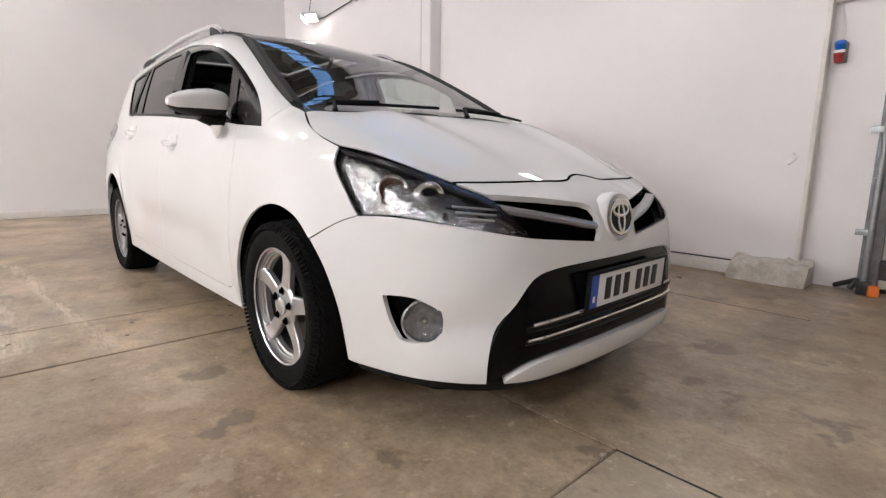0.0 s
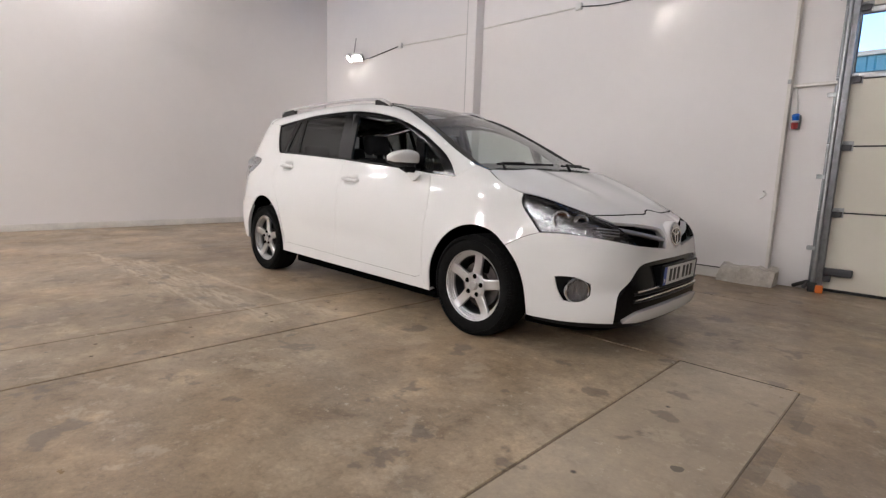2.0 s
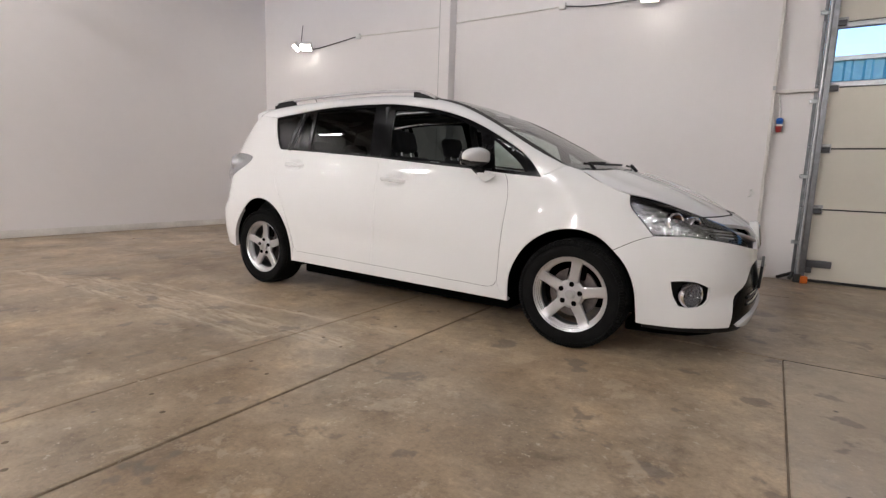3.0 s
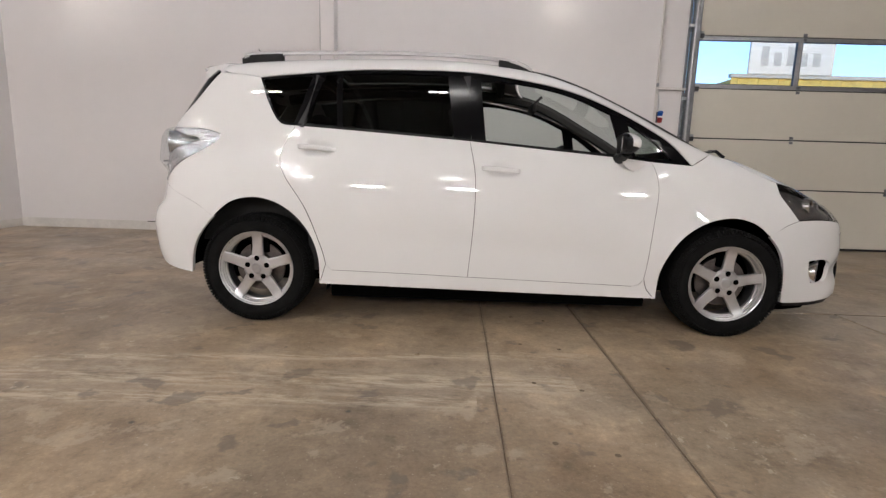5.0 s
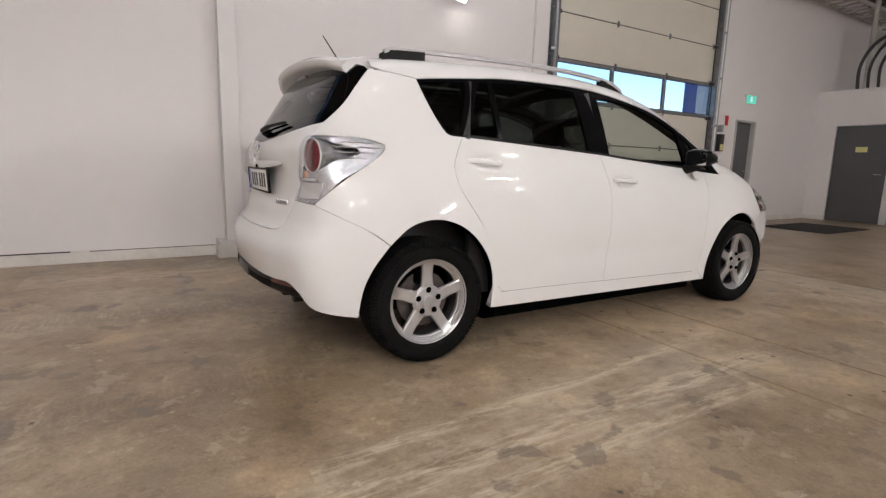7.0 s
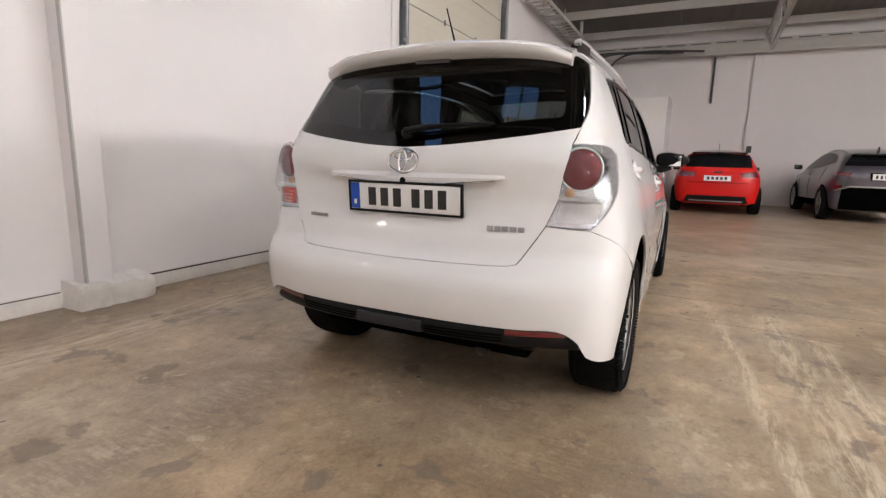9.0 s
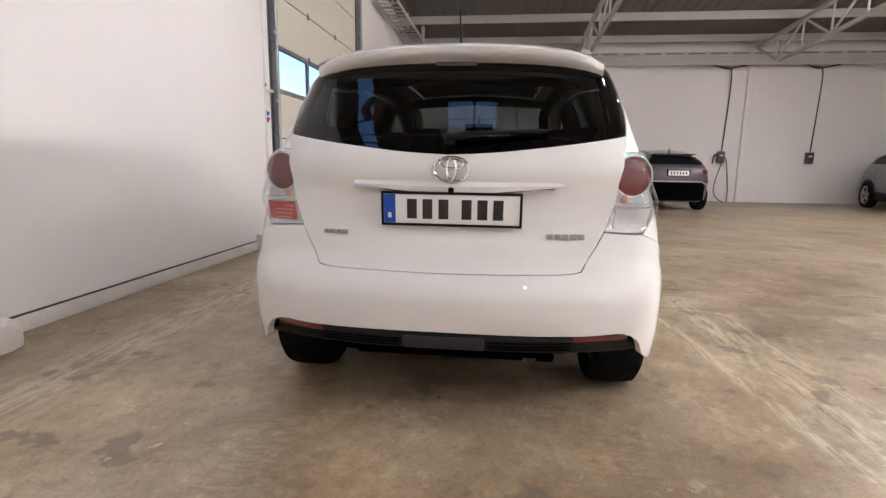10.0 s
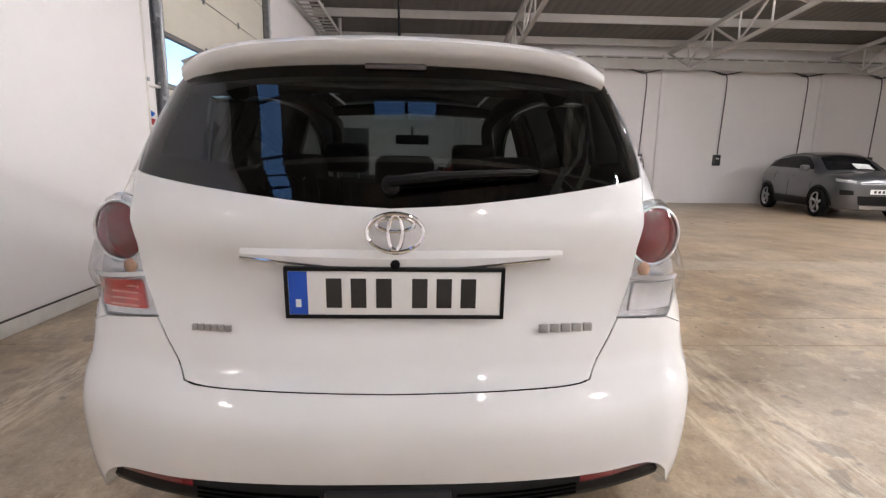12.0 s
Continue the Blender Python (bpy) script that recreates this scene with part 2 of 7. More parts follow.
class Shape:
    """A car body as the smooth meeting of sides, top, front and rear."""

    def __init__(self, half, plan, top, crown, front, rear, fk, rk, fpow=2.3, rpow=2.6, kf=0.22, kr=0.16, kt=0.075, flare=0.0):
        self.half, self.plan, self.top, self.crown, self.front, self.rear = half, plan, top, crown, front, rear
        self.fk, self.rk, self.fpow, self.rpow, self.kf, self.kr, self.kt, self.flare = fk, rk, fpow, rpow, kf, kr, kt, flare

    def value(self, p):
        x, y, z = p[..., 0], np.abs(p[..., 1]), p[..., 2]
        side = (y - (self.half(z) - self.plan(x))) * 0.97
        if self.flare:
            low = np.clip((.86 - z) / .42, 0, 1)
            side = side - self.flare * np.exp(-((x - 1.52) / .33) ** 2) * low * low * (3 - 2 * low)
        top = (z - (self.top(x) - self.crown(x) * (y / 0.7) ** 2)) * 0.92
        fr = (x - (self.front(z) - self.fk * (y / 0.8) ** self.fpow)) * 0.9
        re = ((self.rear(z) + self.rk * (y / 0.75) ** self.rpow) - x) * 0.95
        return smax(smax(smax(side, fr, self.kf), re, self.kr), top, self.kt)

    def normal(self, p, e=2e-3):
        g = np.stack([self.value(p + np.eye(3)[i] * e) - self.value(p - np.eye(3)[i] * e) for i in range(3)], -1)
        return g / np.maximum(np.linalg.norm(g, axis=-1, keepdims=True), 1e-9)

    def cast(self, o, d):
        s = np.zeros(len(o))
        for _ in range(140):
            s += np.clip(self.value(o + d * s[:, None]), -0.3, 0.6) * 0.75
        return o + d * s[:, None]


VAN = Shape(
    curve((.1, .819), (.2, .843), (.3, .852), (.45, .866), (.6, .869), (.75, .861), (.88, .840), (.97, .812), (1.04, .780), (1.15, .749), (1.3, .704), (1.42, .662), (1.5, .628), (1.6, .565)),
    curve((-2.3, .097), (-2, .029), (-1.7, -.006), (-1.39, -.018), (-.9, -.014), (-.3, -.010), (.5, .001), (1, .018), (1.39, .037), (1.7, .087), (2, .153), (2.3, .228)),
    curve((-2.3, 1.433), (-1.85, 1.528), (-1.5, 1.570), (-1.1, 1.597), (-.6, 1.617), (-.2, 1.611), (.15, 1.577), (.45, 1.5), (.8, 1.355), (1.12, 1.199), (1.25, 1.139), (1.5, 1.058), (1.85, .928), (2.1, .815), (2.25, .744), (2.4, .674)),
    curve((-2.3, .044), (-1.5, .045), (-.2, .049), (.2, .053), (.6, .056), (1.1, .067), (1.4, .055), (1.8, .071), (2.3, .101)),
    curve((.1, 2.237), (.17, 2.276), (.24, 2.309), (.32, 2.314), (.45, 2.302), (.58, 2.280), (.68, 2.261), (.76, 2.237), (.85, 2.192), (1, 2.093), (1.7, 1.597)),
    curve((.15, -2.005), (.28, -2.079), (.38, -2.117), (.5, -2.136), (.6, -2.137), (.66, -2.114), (.695, -2.080), (.78, -2.056), (.9, -2.032), (1, -2.032), (1.08, -2.036), (1.14, -2.005), (1.3, -1.903), (1.45, -1.809), (1.6, -1.712)),
    0.106, 0.095, kr=0.13, flare=0.05)


class Side:
    def flat(self, p):
        return p[:, [0, 2]]

    def ray(self, q):
        return np.stack([q[:, 0], np.full(len(q), -2.5), q[:, 1]], 1), np.tile((0.0, 1.0, 0.0), (len(q), 1))


class Top:
    def flat(self, p):
        return p[:, [0, 1]]

    def ray(self, q):
        return np.stack([q[:, 0], q[:, 1], np.full(len(q), 3.0)], 1), np.tile((0.0, 0.0, -1.0), (len(q), 1))


class Slope:
    """Seen from above and outside."""

    def flat(self, p):
        return np.stack([p[:, 0], 0.8 * p[:, 1] + 0.6 * p[:, 2]], 1)

    def ray(self, q):
        d = np.array((0.0, 0.6, -0.8))
        return np.stack([q[:, 0], 0.8 * q[:, 1], 0.6 * q[:, 1]], 1) - d * 3, np.tile(d, (len(q), 1))


class Round:
    """Round an upright axis at x = c; way 1 opens to the front, -1 to the rear."""

    def __init__(self, c, way, r=0.9):
        self.c, self.way, self.r = c, way, r

    def flat(self, p):
        return np.stack([np.arctan2(-p[:, 1], self.way * (p[:, 0] - self.c)) * self.r, p[:, 2]], 1)

    def ray(self, q):
        a = q[:, 0] / self.r
        d = np.stack([np.cos(a) * self.way, -np.sin(a), np.zeros(len(q))], 1)
        return np.array((self.c, 0.0, 0.0)) + d * 2.5 + np.stack([np.zeros(len(q)), np.zeros(len(q)), q[:, 1]], 1), -d


SIDE, TOP_, SLOPE, NOSE, TAIL = Side(), Top(), Slope(), Round(1.1, 1), Round(-1.0, -1)


def outline(segs, step=0.03):
    """A closed line of points from smooth pieces that meet in corners."""
    out = []
    for s in segs:
        pts = [np.array(p) for p in smooth_line(s, 10)]
        L = np.concatenate([[0], np.cumsum([np.linalg.norm(b - a) for a, b in zip(pts, pts[1:])])])
        n = max(1, int(L[-1] / step))
        for k in range(n):
            v = L[-1] * k / n
            i = min(np.searchsorted(L, v, side="right") - 1, len(pts) - 2)
            u = (v - L[i]) / max(L[i + 1] - L[i], 1e-9)
            out.append(pts[i] * (1 - u) + pts[i + 1] * u)
    return np.array(out)


def both(segs):
    """A right-hand half outline, from the middle round to the middle, completed with its mirror image."""
    other = [[(x, -y, z) for x, y, z in reversed(s)] for s in reversed(segs)]
    return segs + other


def inside(q, poly):
    x, y = q[:, 0][:, None], q[:, 1][:, None]
    a, b = poly, np.roll(poly, -1, 0)
    cross = ((a[:, 1] > y) != (b[:, 1] > y)) & (x < (b[:, 0] - a[:, 0]) * (y - a[:, 1]) / (b[:, 1] - a[:, 1] + 1e-12) + a[:, 0])
    return cross.sum(1) % 2 == 1


def inset(poly, gap):
    a = poly - np.roll(poly, 1, 0)
    b = np.roll(poly, -1, 0) - poly
    na, nb = np.stack([-a[:, 1], a[:, 0]], 1), np.stack([-b[:, 1], b[:, 0]], 1)
    n = na / (np.linalg.norm(na, axis=1, keepdims=True) + 1e-12) + nb / (np.linalg.norm(nb, axis=1, keepdims=True) + 1e-12)
    n /= np.maximum(np.linalg.norm(n, axis=1, keepdims=True), 0.3)
    area = np.sum(poly[:, 0] * np.roll(poly[:, 1], -1) - np.roll(poly[:, 0], -1) * poly[:, 1])
    return poly + n * gap * (1 if area > 0 else -1)


def panel(name, segs, view, material, parent, holes=(), gap=0.0014, flange=0.012, lift=0.0, step=0.045, sides=1, label="", shape=VAN, relief=None, fine=()):
    """A body panel: the outline filled with faces that lie on the body, its edges turned in. sides=2 makes the left-hand one too."""
    from mathutils.geometry import delaunay_2d_cdt
    loops = [inset(view.flat(outline(segs)), gap)] + [inset(view.flat(outline(h)), -gap) for h in holes]
    lo, hi = loops[0].min(0), loops[0].max(0)
    gx, gy = np.meshgrid(np.arange(lo[0], hi[0], step), np.arange(lo[1], hi[1], step))
    grid = np.stack([gx.ravel(), gy.ravel()], 1)
    for u, v, ru, rv, st in fine:
        near = (np.abs(grid[:, 0] - u) < ru) & (np.abs(grid[:, 1] - v) < rv)
        fx, fy = np.meshgrid(np.arange(u - ru, u + ru, st), np.arange(v - rv, v + rv, st))
        grid = np.concatenate([grid[~near], np.stack([fx.ravel(), fy.ravel()], 1)])
    ok = inside(grid, loops[0])
    for h in loops[1:]:
        ok &= ~inside(grid, h)
    edge = np.concatenate(loops)
    grid = grid[ok]
    if len(grid):
        near = np.min(((grid[:, None] - edge[None]) ** 2).sum(2), 1)
        grid = grid[near > (0.45 * step) ** 2]
    pts, edges, k = [], [], 0
    for l in loops:
        pts += list(l)
        edges += [(k + i, k + (i + 1) % len(l)) for i in range(len(l))]
        k += len(l)
    pts += list(grid)
    vs, _, fs, *_ = delaunay_2d_cdt([Vector(p) for p in pts], edges, [], 0, 1e-7)
    q = np.array([(v.x, v.y) for v in vs])
    tri = np.array([f for f in fs if len(f) == 3])
    c = q[tri].mean(1)
    ok = inside(c, loops[0])
    for h in loops[1:]:
        ok &= ~inside(c, h)
    tri = tri[ok]
    o, d = view.ray(q)
    P = shape.cast(o, d)
    N = shape.normal(P)
    P = P + N * lift
    if relief:
        P = P + N * relief(P)[:, None]
    flip = (np.cross(P[tri[:, 1]] - P[tri[:, 0]], P[tri[:, 2]] - P[tri[:, 0]]) * N[tri[:, 0]]).sum(1) < 0
    tri[flip] = tri[flip][:, ::-1]
    if relief:
        F = np.cross(P[tri[:, 1]] - P[tri[:, 0]], P[tri[:, 2]] - P[tri[:, 0]])
        N = np.zeros_like(P)
        for i in range(3):
            np.add.at(N, tri[:, i], F)
        N /= np.maximum(np.linalg.norm(N, axis=1, keepdims=True), 1e-12)
    faces, verts, norms = [tuple(t) for t in tri], [P], [N]
    n = len(P)
    if flange:
        count = {}
        for t in tri:
            for a, b in ((t[0], t[1]), (t[1], t[2]), (t[2], t[0])):
                key = (min(a, b), max(a, b))
                count[key] = (a, b) if key not in count else None
        rim = [e for e in count.values() if e]
        ids = sorted({i for e in rim for i in e})
        at = {v: i for i, v in enumerate(ids)}
        out = np.zeros((len(ids), 3))
        for a, b in rim:
            w = np.cross(P[b] - P[a], N[a])
            out[at[a]] += w
            out[at[b]] += w
        out /= np.maximum(np.linalg.norm(out, axis=1, keepdims=True), 1e-9)
        verts += [P[ids], P[ids] - N[ids] * flange - out * 0.003]
        norms += [out, out]
        m = len(ids)
        faces += [(n + at[b], n + at[a], n + m + at[a], n + m + at[b]) for a, b in rim]
    V, NN = np.concatenate(verts), np.concatenate(norms)
    obs = []
    for side in (1, -1)[:sides]:
        me = bpy.data.meshes.new(name)
        s = np.array((1, side, 1))
        me.from_pydata((V * s).tolist(), [], faces if side == 1 else [f[::-1] for f in faces])
        me.shade_smooth()
        me.normals_split_custom_set_from_vertices((NN * s).tolist())
        obs.append(link_mesh(name, me, material, parent, label))
    return obs


def on(view, *uv):
    """Points of the body under points of a view, as a smooth piece of outline."""
    o, d = view.ray(np.array(uv, float))
    return [tuple(p) for p in VAN.cast(o, d)]


car = thing("car", "white family car with silver roof rails parked on concrete", "car", (0, 0.0155, 0))

# lines shared by neighbouring panels
ARCH_F = on(SIDE, (.985, .209), (.99, .363), (1.04, .49), (1.12, .595), (1.24, .672), (1.384, .70), (1.52, .668), (1.61, .60))
ARCH_F2 = [ARCH_F[-1]] + on(SIDE, (1.686, .51), (1.733, .38), (1.752, .20))
SEAM_F = [ARCH_F[-1], (1.718, -.777, .659), (1.803, -.758, .690)]
LAMP_BACK = [(1.803, -.758, .690), (1.742, -.764, .761), (1.672, -.766, .845), (1.660, -.737, .907)]
LAMP_TOP = [(1.660, -.737, .907), (1.856, -.651, .861), (2.018, -.560, .800)]
LAMP_TOP2 = [(2.018, -.560, .800), (2.111, -.503, .764)]
LAMP_LOW = [(1.803, -.758, .690), (1.951, -.724, .696), (2.112, -.643, .681), (2.243, -.440, .641)]
LAMP_IN = [(2.111, -.503, .764), (2.192, -.479, .706), (2.243, -.440, .641)]
def snap(line):
    q = np.array(line, float)
    for _ in range(8):
        q = q - VAN.normal(q) * VAN.value(q)[:, None]
    return [tuple(p) for p in q]


SEAM_F, LAMP_BACK, LAMP_LOW, LAMP_TOP, LAMP_TOP2, LAMP_IN = [snap(l) for l in (SEAM_F, LAMP_BACK, LAMP_LOW, LAMP_TOP, LAMP_TOP2, LAMP_IN)]
HOOD_SIDE = [(1.366, -.704, 1.038), (1.488, -.747, .974), (1.586, -.748, .932), (1.660, -.737, .907)]
HOOD_NOSE = [(2.018, -.560, .800), (2.075, -.396, .803), (2.113, -.20, .803), (2.120, -.11, .803), (2.10, -.05, .825), (2.09, 0, .832)]
SCREEN_SIDE = [(.478, -.571, 1.454), (.75, -.625, 1.325), (1.04, -.675, 1.172), (1.27, -.706, 1.066), (1.366, -.704, 1.038)]
DOOR_F = on(SIDE, (.900, 1.008), (.928, .963), (.948, .847), (.930, .644), (.914, .42), (.905, .33))
DOOR_F_LOW = on(SIDE, (.905, .33), (.885, .298), (.84, .283))
SILL_TOP = on(SIDE, (.84, .283), (.3, .298), (-.13, .308))
SILL_TOP2 = on(SIDE, (-.13, .308), (-.5, .318), (-.93, .325))
DOOR_B = on(SIDE, (-.142, 1.097), (-.104, .889), (-.106, .633), (-.130, .308))
DOOR_R = on(SIDE, (-1.160, 1.158), (-1.225, 1.03), (-1.236, .965), (-1.199, .863), (-1.078, .683), (-.990, .464), (-.965, .36))
DOOR_R_LOW = on(SIDE, (-.965, .36), (-.955, .332), (-.93, .325))
BELT_F = on(SIDE, (.900, 1.008), (.732, 1.026), (.3, 1.060), (-.142, 1.097))
BELT_R = on(SIDE, (-.142, 1.097), (-.5, 1.120), (-.93, 1.146), (-1.160, 1.158))
BELT_T = on(SIDE, (1.142, .992), (.900, 1.008))
DLO_TOP = on(SIDE, (1.142, .992), (1.06, 1.085), (.952, 1.168), (.699, 1.305), (.414, 1.412), (.065, 1.478), (-.242, 1.508), (-.774, 1.502), (-1.073, 1.473), (-1.391, 1.438))
DLO_BACK = on(SIDE, (-1.391, 1.438), (-1.362, 1.36), (-1.318, 1.265), (-1.262, 1.178), (-1.225, 1.160))
DLO_BACK2 = on(SIDE, (-1.225, 1.160), (-1.160, 1.158))
ARCH_R = on(SIDE, (-1.005, .24), (-1.008, .396), (-1.05, .53), (-1.14, .645), (-1.25, .715), (-1.378, .741), (-1.51, .712), (-1.618, .623))
ARCH_R2 = [ARCH_R[-1]] + on(SIDE, (-1.70, .52), (-1.748, .418), (-1.771, .281))
SEAM_R = [ARCH_R[-1], (-1.72, -.862, .70), (-1.84, -.81, .77), (-1.925, -.735, .815)]
TAIL_LOW = [(-1.925, -.735, .815), (-1.984, -.592, .825)]
TAIL_IN = [(-1.984, -.592, .825), (-1.960, -.628, .926), (-1.952, -.640, 1.035), (-1.915, -.652, 1.128)]
TAIL_TOP = [(-1.915, -.652, 1.128), (-1.869, -.695, 1.132), (-1.70, -.752, 1.124), (-1.60, -.770, 1.098)]
TAIL_OUT = [(-1.60, -.770, 1.098), (-1.60, -.772, 1.078), (-1.666, -.786, 1.020), (-1.835, -.789, .905), (-1.925, -.735, .815)]
GATE_LOW = [(-2.119, 0, .666), (-2.105, -.313, .670), (-2.078, -.47, .675), (-2.057, -.525, .694), (-1.984, -.592, .825)]
GLASS_LOW = [(-1.845, -.655, 1.193), (-1.953, -.475, 1.158), (-2.007, -.199, 1.124), (-2.022, 0, 1.112)]
GLASS_SIDE = [(-1.845, -.655, 1.193), (-1.775, -.678, 1.28), (-1.69, -.655, 1.385), (-1.625, -.632, 1.462)]
PILLAR_LOW = [(-1.915, -.652, 1.128), (-1.882, -.66, 1.165), (-1.845, -.655, 1.193)]
ROOF_SIDE = on(TOP_, (.30, -.50), (-.2, -.545), (-.8, -.555), (-1.3, -.55), (-1.62, -.54))
ROOF_BACK = [ROOF_SIDE[-1], (-1.625, -.632, 1.462)]
ROOF_JOIN = on(SIDE, (-1.391, 1.438), (-1.45, 1.447), (-1.51, 1.454), (-1.57, 1.459)) + [(-1.625, -.632, 1.462)]
PILLAR_FOOT = [(1.27, -.706, 1.066)] + on(SIDE, (1.24, 1.048), (1.21, 1.031), (1.175, 1.011), (1.142, .992))
SCREEN_TOP = on(TOP_, (.30, -.50), (.478, -.571))

soft = lambda v: np.clip(v, 0, 1) ** 2 * (3 - 2 * np.clip(v, 0, 1))
NOSE_GAP = [(x + .011 * (1 - (abs(y) / .56) ** 4), y, z) for x, y, z in HOOD_NOSE]
panel("bumper", both([[(2.303, 0, .545), (2.297, -.20, .545), (2.270, -.36, .540), (2.258, -.447, .520), (2.248, -.509, .455), (2.224, -.564, .372), (2.208, -.580, .285), (2.198, -.574, .205)],
                      [(2.198, -.574, .205), (2.09, -.655, .200), (1.93, -.715, .190), (1.752, -.775, .196)],
                      ARCH_F2[::-1], SEAM_F, LAMP_LOW,
                      [(2.243, -.440, .641), (2.261, -.299, .625), (2.274, -.125, .606)],
                      [(2.274, -.125, .606), (2.266, -.112, .66), (2.240, -.128, .715)],
                      [(2.240, -.128, .715), (2.228, -.17, .731), (2.179, -.343, .752), (2.111, -.503, .764)],
                      LAMP_TOP2[::-1], NOSE_GAP]),
      NOSE, M_PAINT, car, holes=[[[(1.900, -.737, .450), (1.96, -.722, .457), (2.03, -.703, .454), (2.095, -.675, .425)], [(2.095, -.675, .425), (2.098, -.672, .365), (2.06, -.685, .325), (2.0, -.702, .312), (1.95, -.712, .315)], [(1.95, -.712, .315), (1.92, -.727, .37), (1.900, -.737, .450)]],
                                 [[(2.095, .675, .425), (2.03, .703, .454), (1.96, .722, .457), (1.900, .737, .450)], [(1.900, .737, .450), (1.92, .727, .37), (1.95, .712, .315)], [(1.95, .712, .315), (2.0, .702, .312), (2.06, .685, .325), (2.098, .672, .365), (2.095, .675, .425)]]],
      step=0.035, flange=0.022, relief=lambda p: -0.034 * np.clip((np.abs(p[:, 1]) - .50) / .05, 0, 1) * np.exp(-((np.abs(p[:, 1]) - .60) / .085) ** 2 - ((p[:, 2] - .385) / .065) ** 2) + 0.012 * np.exp(-(p[:, 1] / .13) ** 4 - ((p[:, 2] - .66) / .07) ** 4))
panel("bonnet", both([HOOD_NOSE[::-1], LAMP_TOP[::-1], HOOD_SIDE[::-1], on(TOP_, (1.366, -.704), (1.43, -.58), (1.495, -.38), (1.525, -.15), (1.53, 0))]), TOP_, M_PAINT, car, gap=.003,
      relief=lambda p: 0.022 * soft((2.14 - p[:, 0]) / .30) * soft((p[:, 0] - 1.36) / .22) * np.exp(-((np.abs(p[:, 1]) - .37 - .13 * (1.9 - p[:, 0])) / .09) ** 2))
panel("front_wing", [DOOR_F, on(SIDE, (.905, .33), (.93, .26), (.985, .209)), ARCH_F, SEAM_F, LAMP_BACK, HOOD_SIDE[::-1],
                     [(1.366, -.704, 1.038), (1.27, -.706, 1.066)], PILLAR_FOOT, BELT_T], SIDE, M_PAINT, car, sides=2,
      relief=lambda p: 0.006 * np.exp(-((np.hypot(p[:, 0] - 1.385, p[:, 2] - .315) - .395) / .045) ** 2))
def door_relief(x, z):
    """A bowl behind the handle and a long hollow low on the doors."""
    def f(p):
        run = np.clip((.86 - p[:, 0]) / .35, 0, 1) * np.clip((p[:, 0] + .92) / .40, 0, 1)
        low = -0.013 * run ** 2 * (3 - 2 * run) * np.exp(-((p[:, 2] - .49 + .035 * p[:, 0]) / .085) ** 2)
        return low - 0.020 * np.exp(-((p[:, 0] - x) / .068) ** 4 - ((p[:, 2] - z) / .036) ** 4)
    return f


front_door = panel("front_door", [DOOR_F, DOOR_F_LOW, SILL_TOP, DOOR_B[::-1], BELT_F[::-1]], SIDE, M_PAINT, car, sides=2, step=0.03, relief=door_relief(.045, .940), fine=[(.045, .940, .11, .06, .008)])
rear_door = panel("rear_door", [DOOR_B, SILL_TOP2, DOOR_R_LOW[::-1], DOOR_R[::-1], BELT_R[::-1]], SIDE, M_PAINT, car, sides=2, step=0.03, relief=door_relief(-1.025, 1.032), fine=[(-1.025, 1.032, .11, .06, .008)])
panel("sill", [on(SIDE, (.985, .209), (.93, .26), (.905, .33)), DOOR_F_LOW, SILL_TOP, SILL_TOP2, DOOR_R_LOW[::-1], on(SIDE, (-.965, .36), (-.985, .30), (-1.005, .24)), on(SIDE, (-1.005, .24), (-.5, .233), (0, .226), (.5, .218), (.985, .209))], SIDE, M_PAINT, car, sides=2, flange=0.05)
panel("roof_side", [DLO_TOP, ROOF_JOIN, ROOF_BACK[::-1], ROOF_SIDE[::-1], SCREEN_TOP, SCREEN_SIDE[:-1], PILLAR_FOOT], SLOPE, M_PAINT, car, sides=2)
SEAM_TIGHT = [SEAM_R[0]] + [(x - .0011, y, z - .0014) for x, y, z in SEAM_R[1:-1]] + [SEAM_R[-1]]
panel("rear_wing", [DOOR_R, on(SIDE, (-.965, .36), (-.985, .30), (-1.005, .24)), ARCH_R, SEAM_TIGHT, TAIL_OUT[::-1], TAIL_TOP[::-1], PILLAR_LOW, GLASS_SIDE, ROOF_JOIN[::-1], DLO_BACK, DLO_BACK2], TAIL, M_PAINT, car, sides=2,
      relief=lambda p: 0.006 * np.exp(-((np.hypot(p[:, 0] + 1.385, p[:, 2] - .315) - .435) / .045) ** 2))
panel("roof", both([on(TOP_, (.20, 0), (.235, -.3), (.30, -.50)), ROOF_SIDE, on(TOP_, (-1.62, -.54), (-1.68, -.3), (-1.70, 0))]), TOP_, M_PAINT, car,
      holes=[both([on(TOP_, (.02, 0), (.04, -.42)), on(TOP_, (.04, -.42), (-.5, -.45), (-1.1, -.43)), on(TOP_, (-1.1, -.43), (-1.12, 0))])])
panel("rear_bumper", both([[(-2.128, 0, .445), (-2.091, -.5, .443), (-2.042, -.672, .446), (-2.0, -.735, .40)], [(-2.0, -.735, .40), (-1.97, -.765, .34), (-1.912, -.79, .315)],
                           [(-1.912, -.79, .315)] + on(SIDE, (-1.771, .281)), ARCH_R2[::-1], SEAM_R, TAIL_LOW, GATE_LOW[::-1]]), TAIL, M_PAINT, car, step=0.035, flange=0.03,
      relief=lambda p: 0.014 * np.clip((.645 - p[:, 2]) / .03, 0, 1) * np.exp(-(p[:, 1] / .62) ** 8) * np.clip((p[:, 2] - .42) / .04, 0, 1))
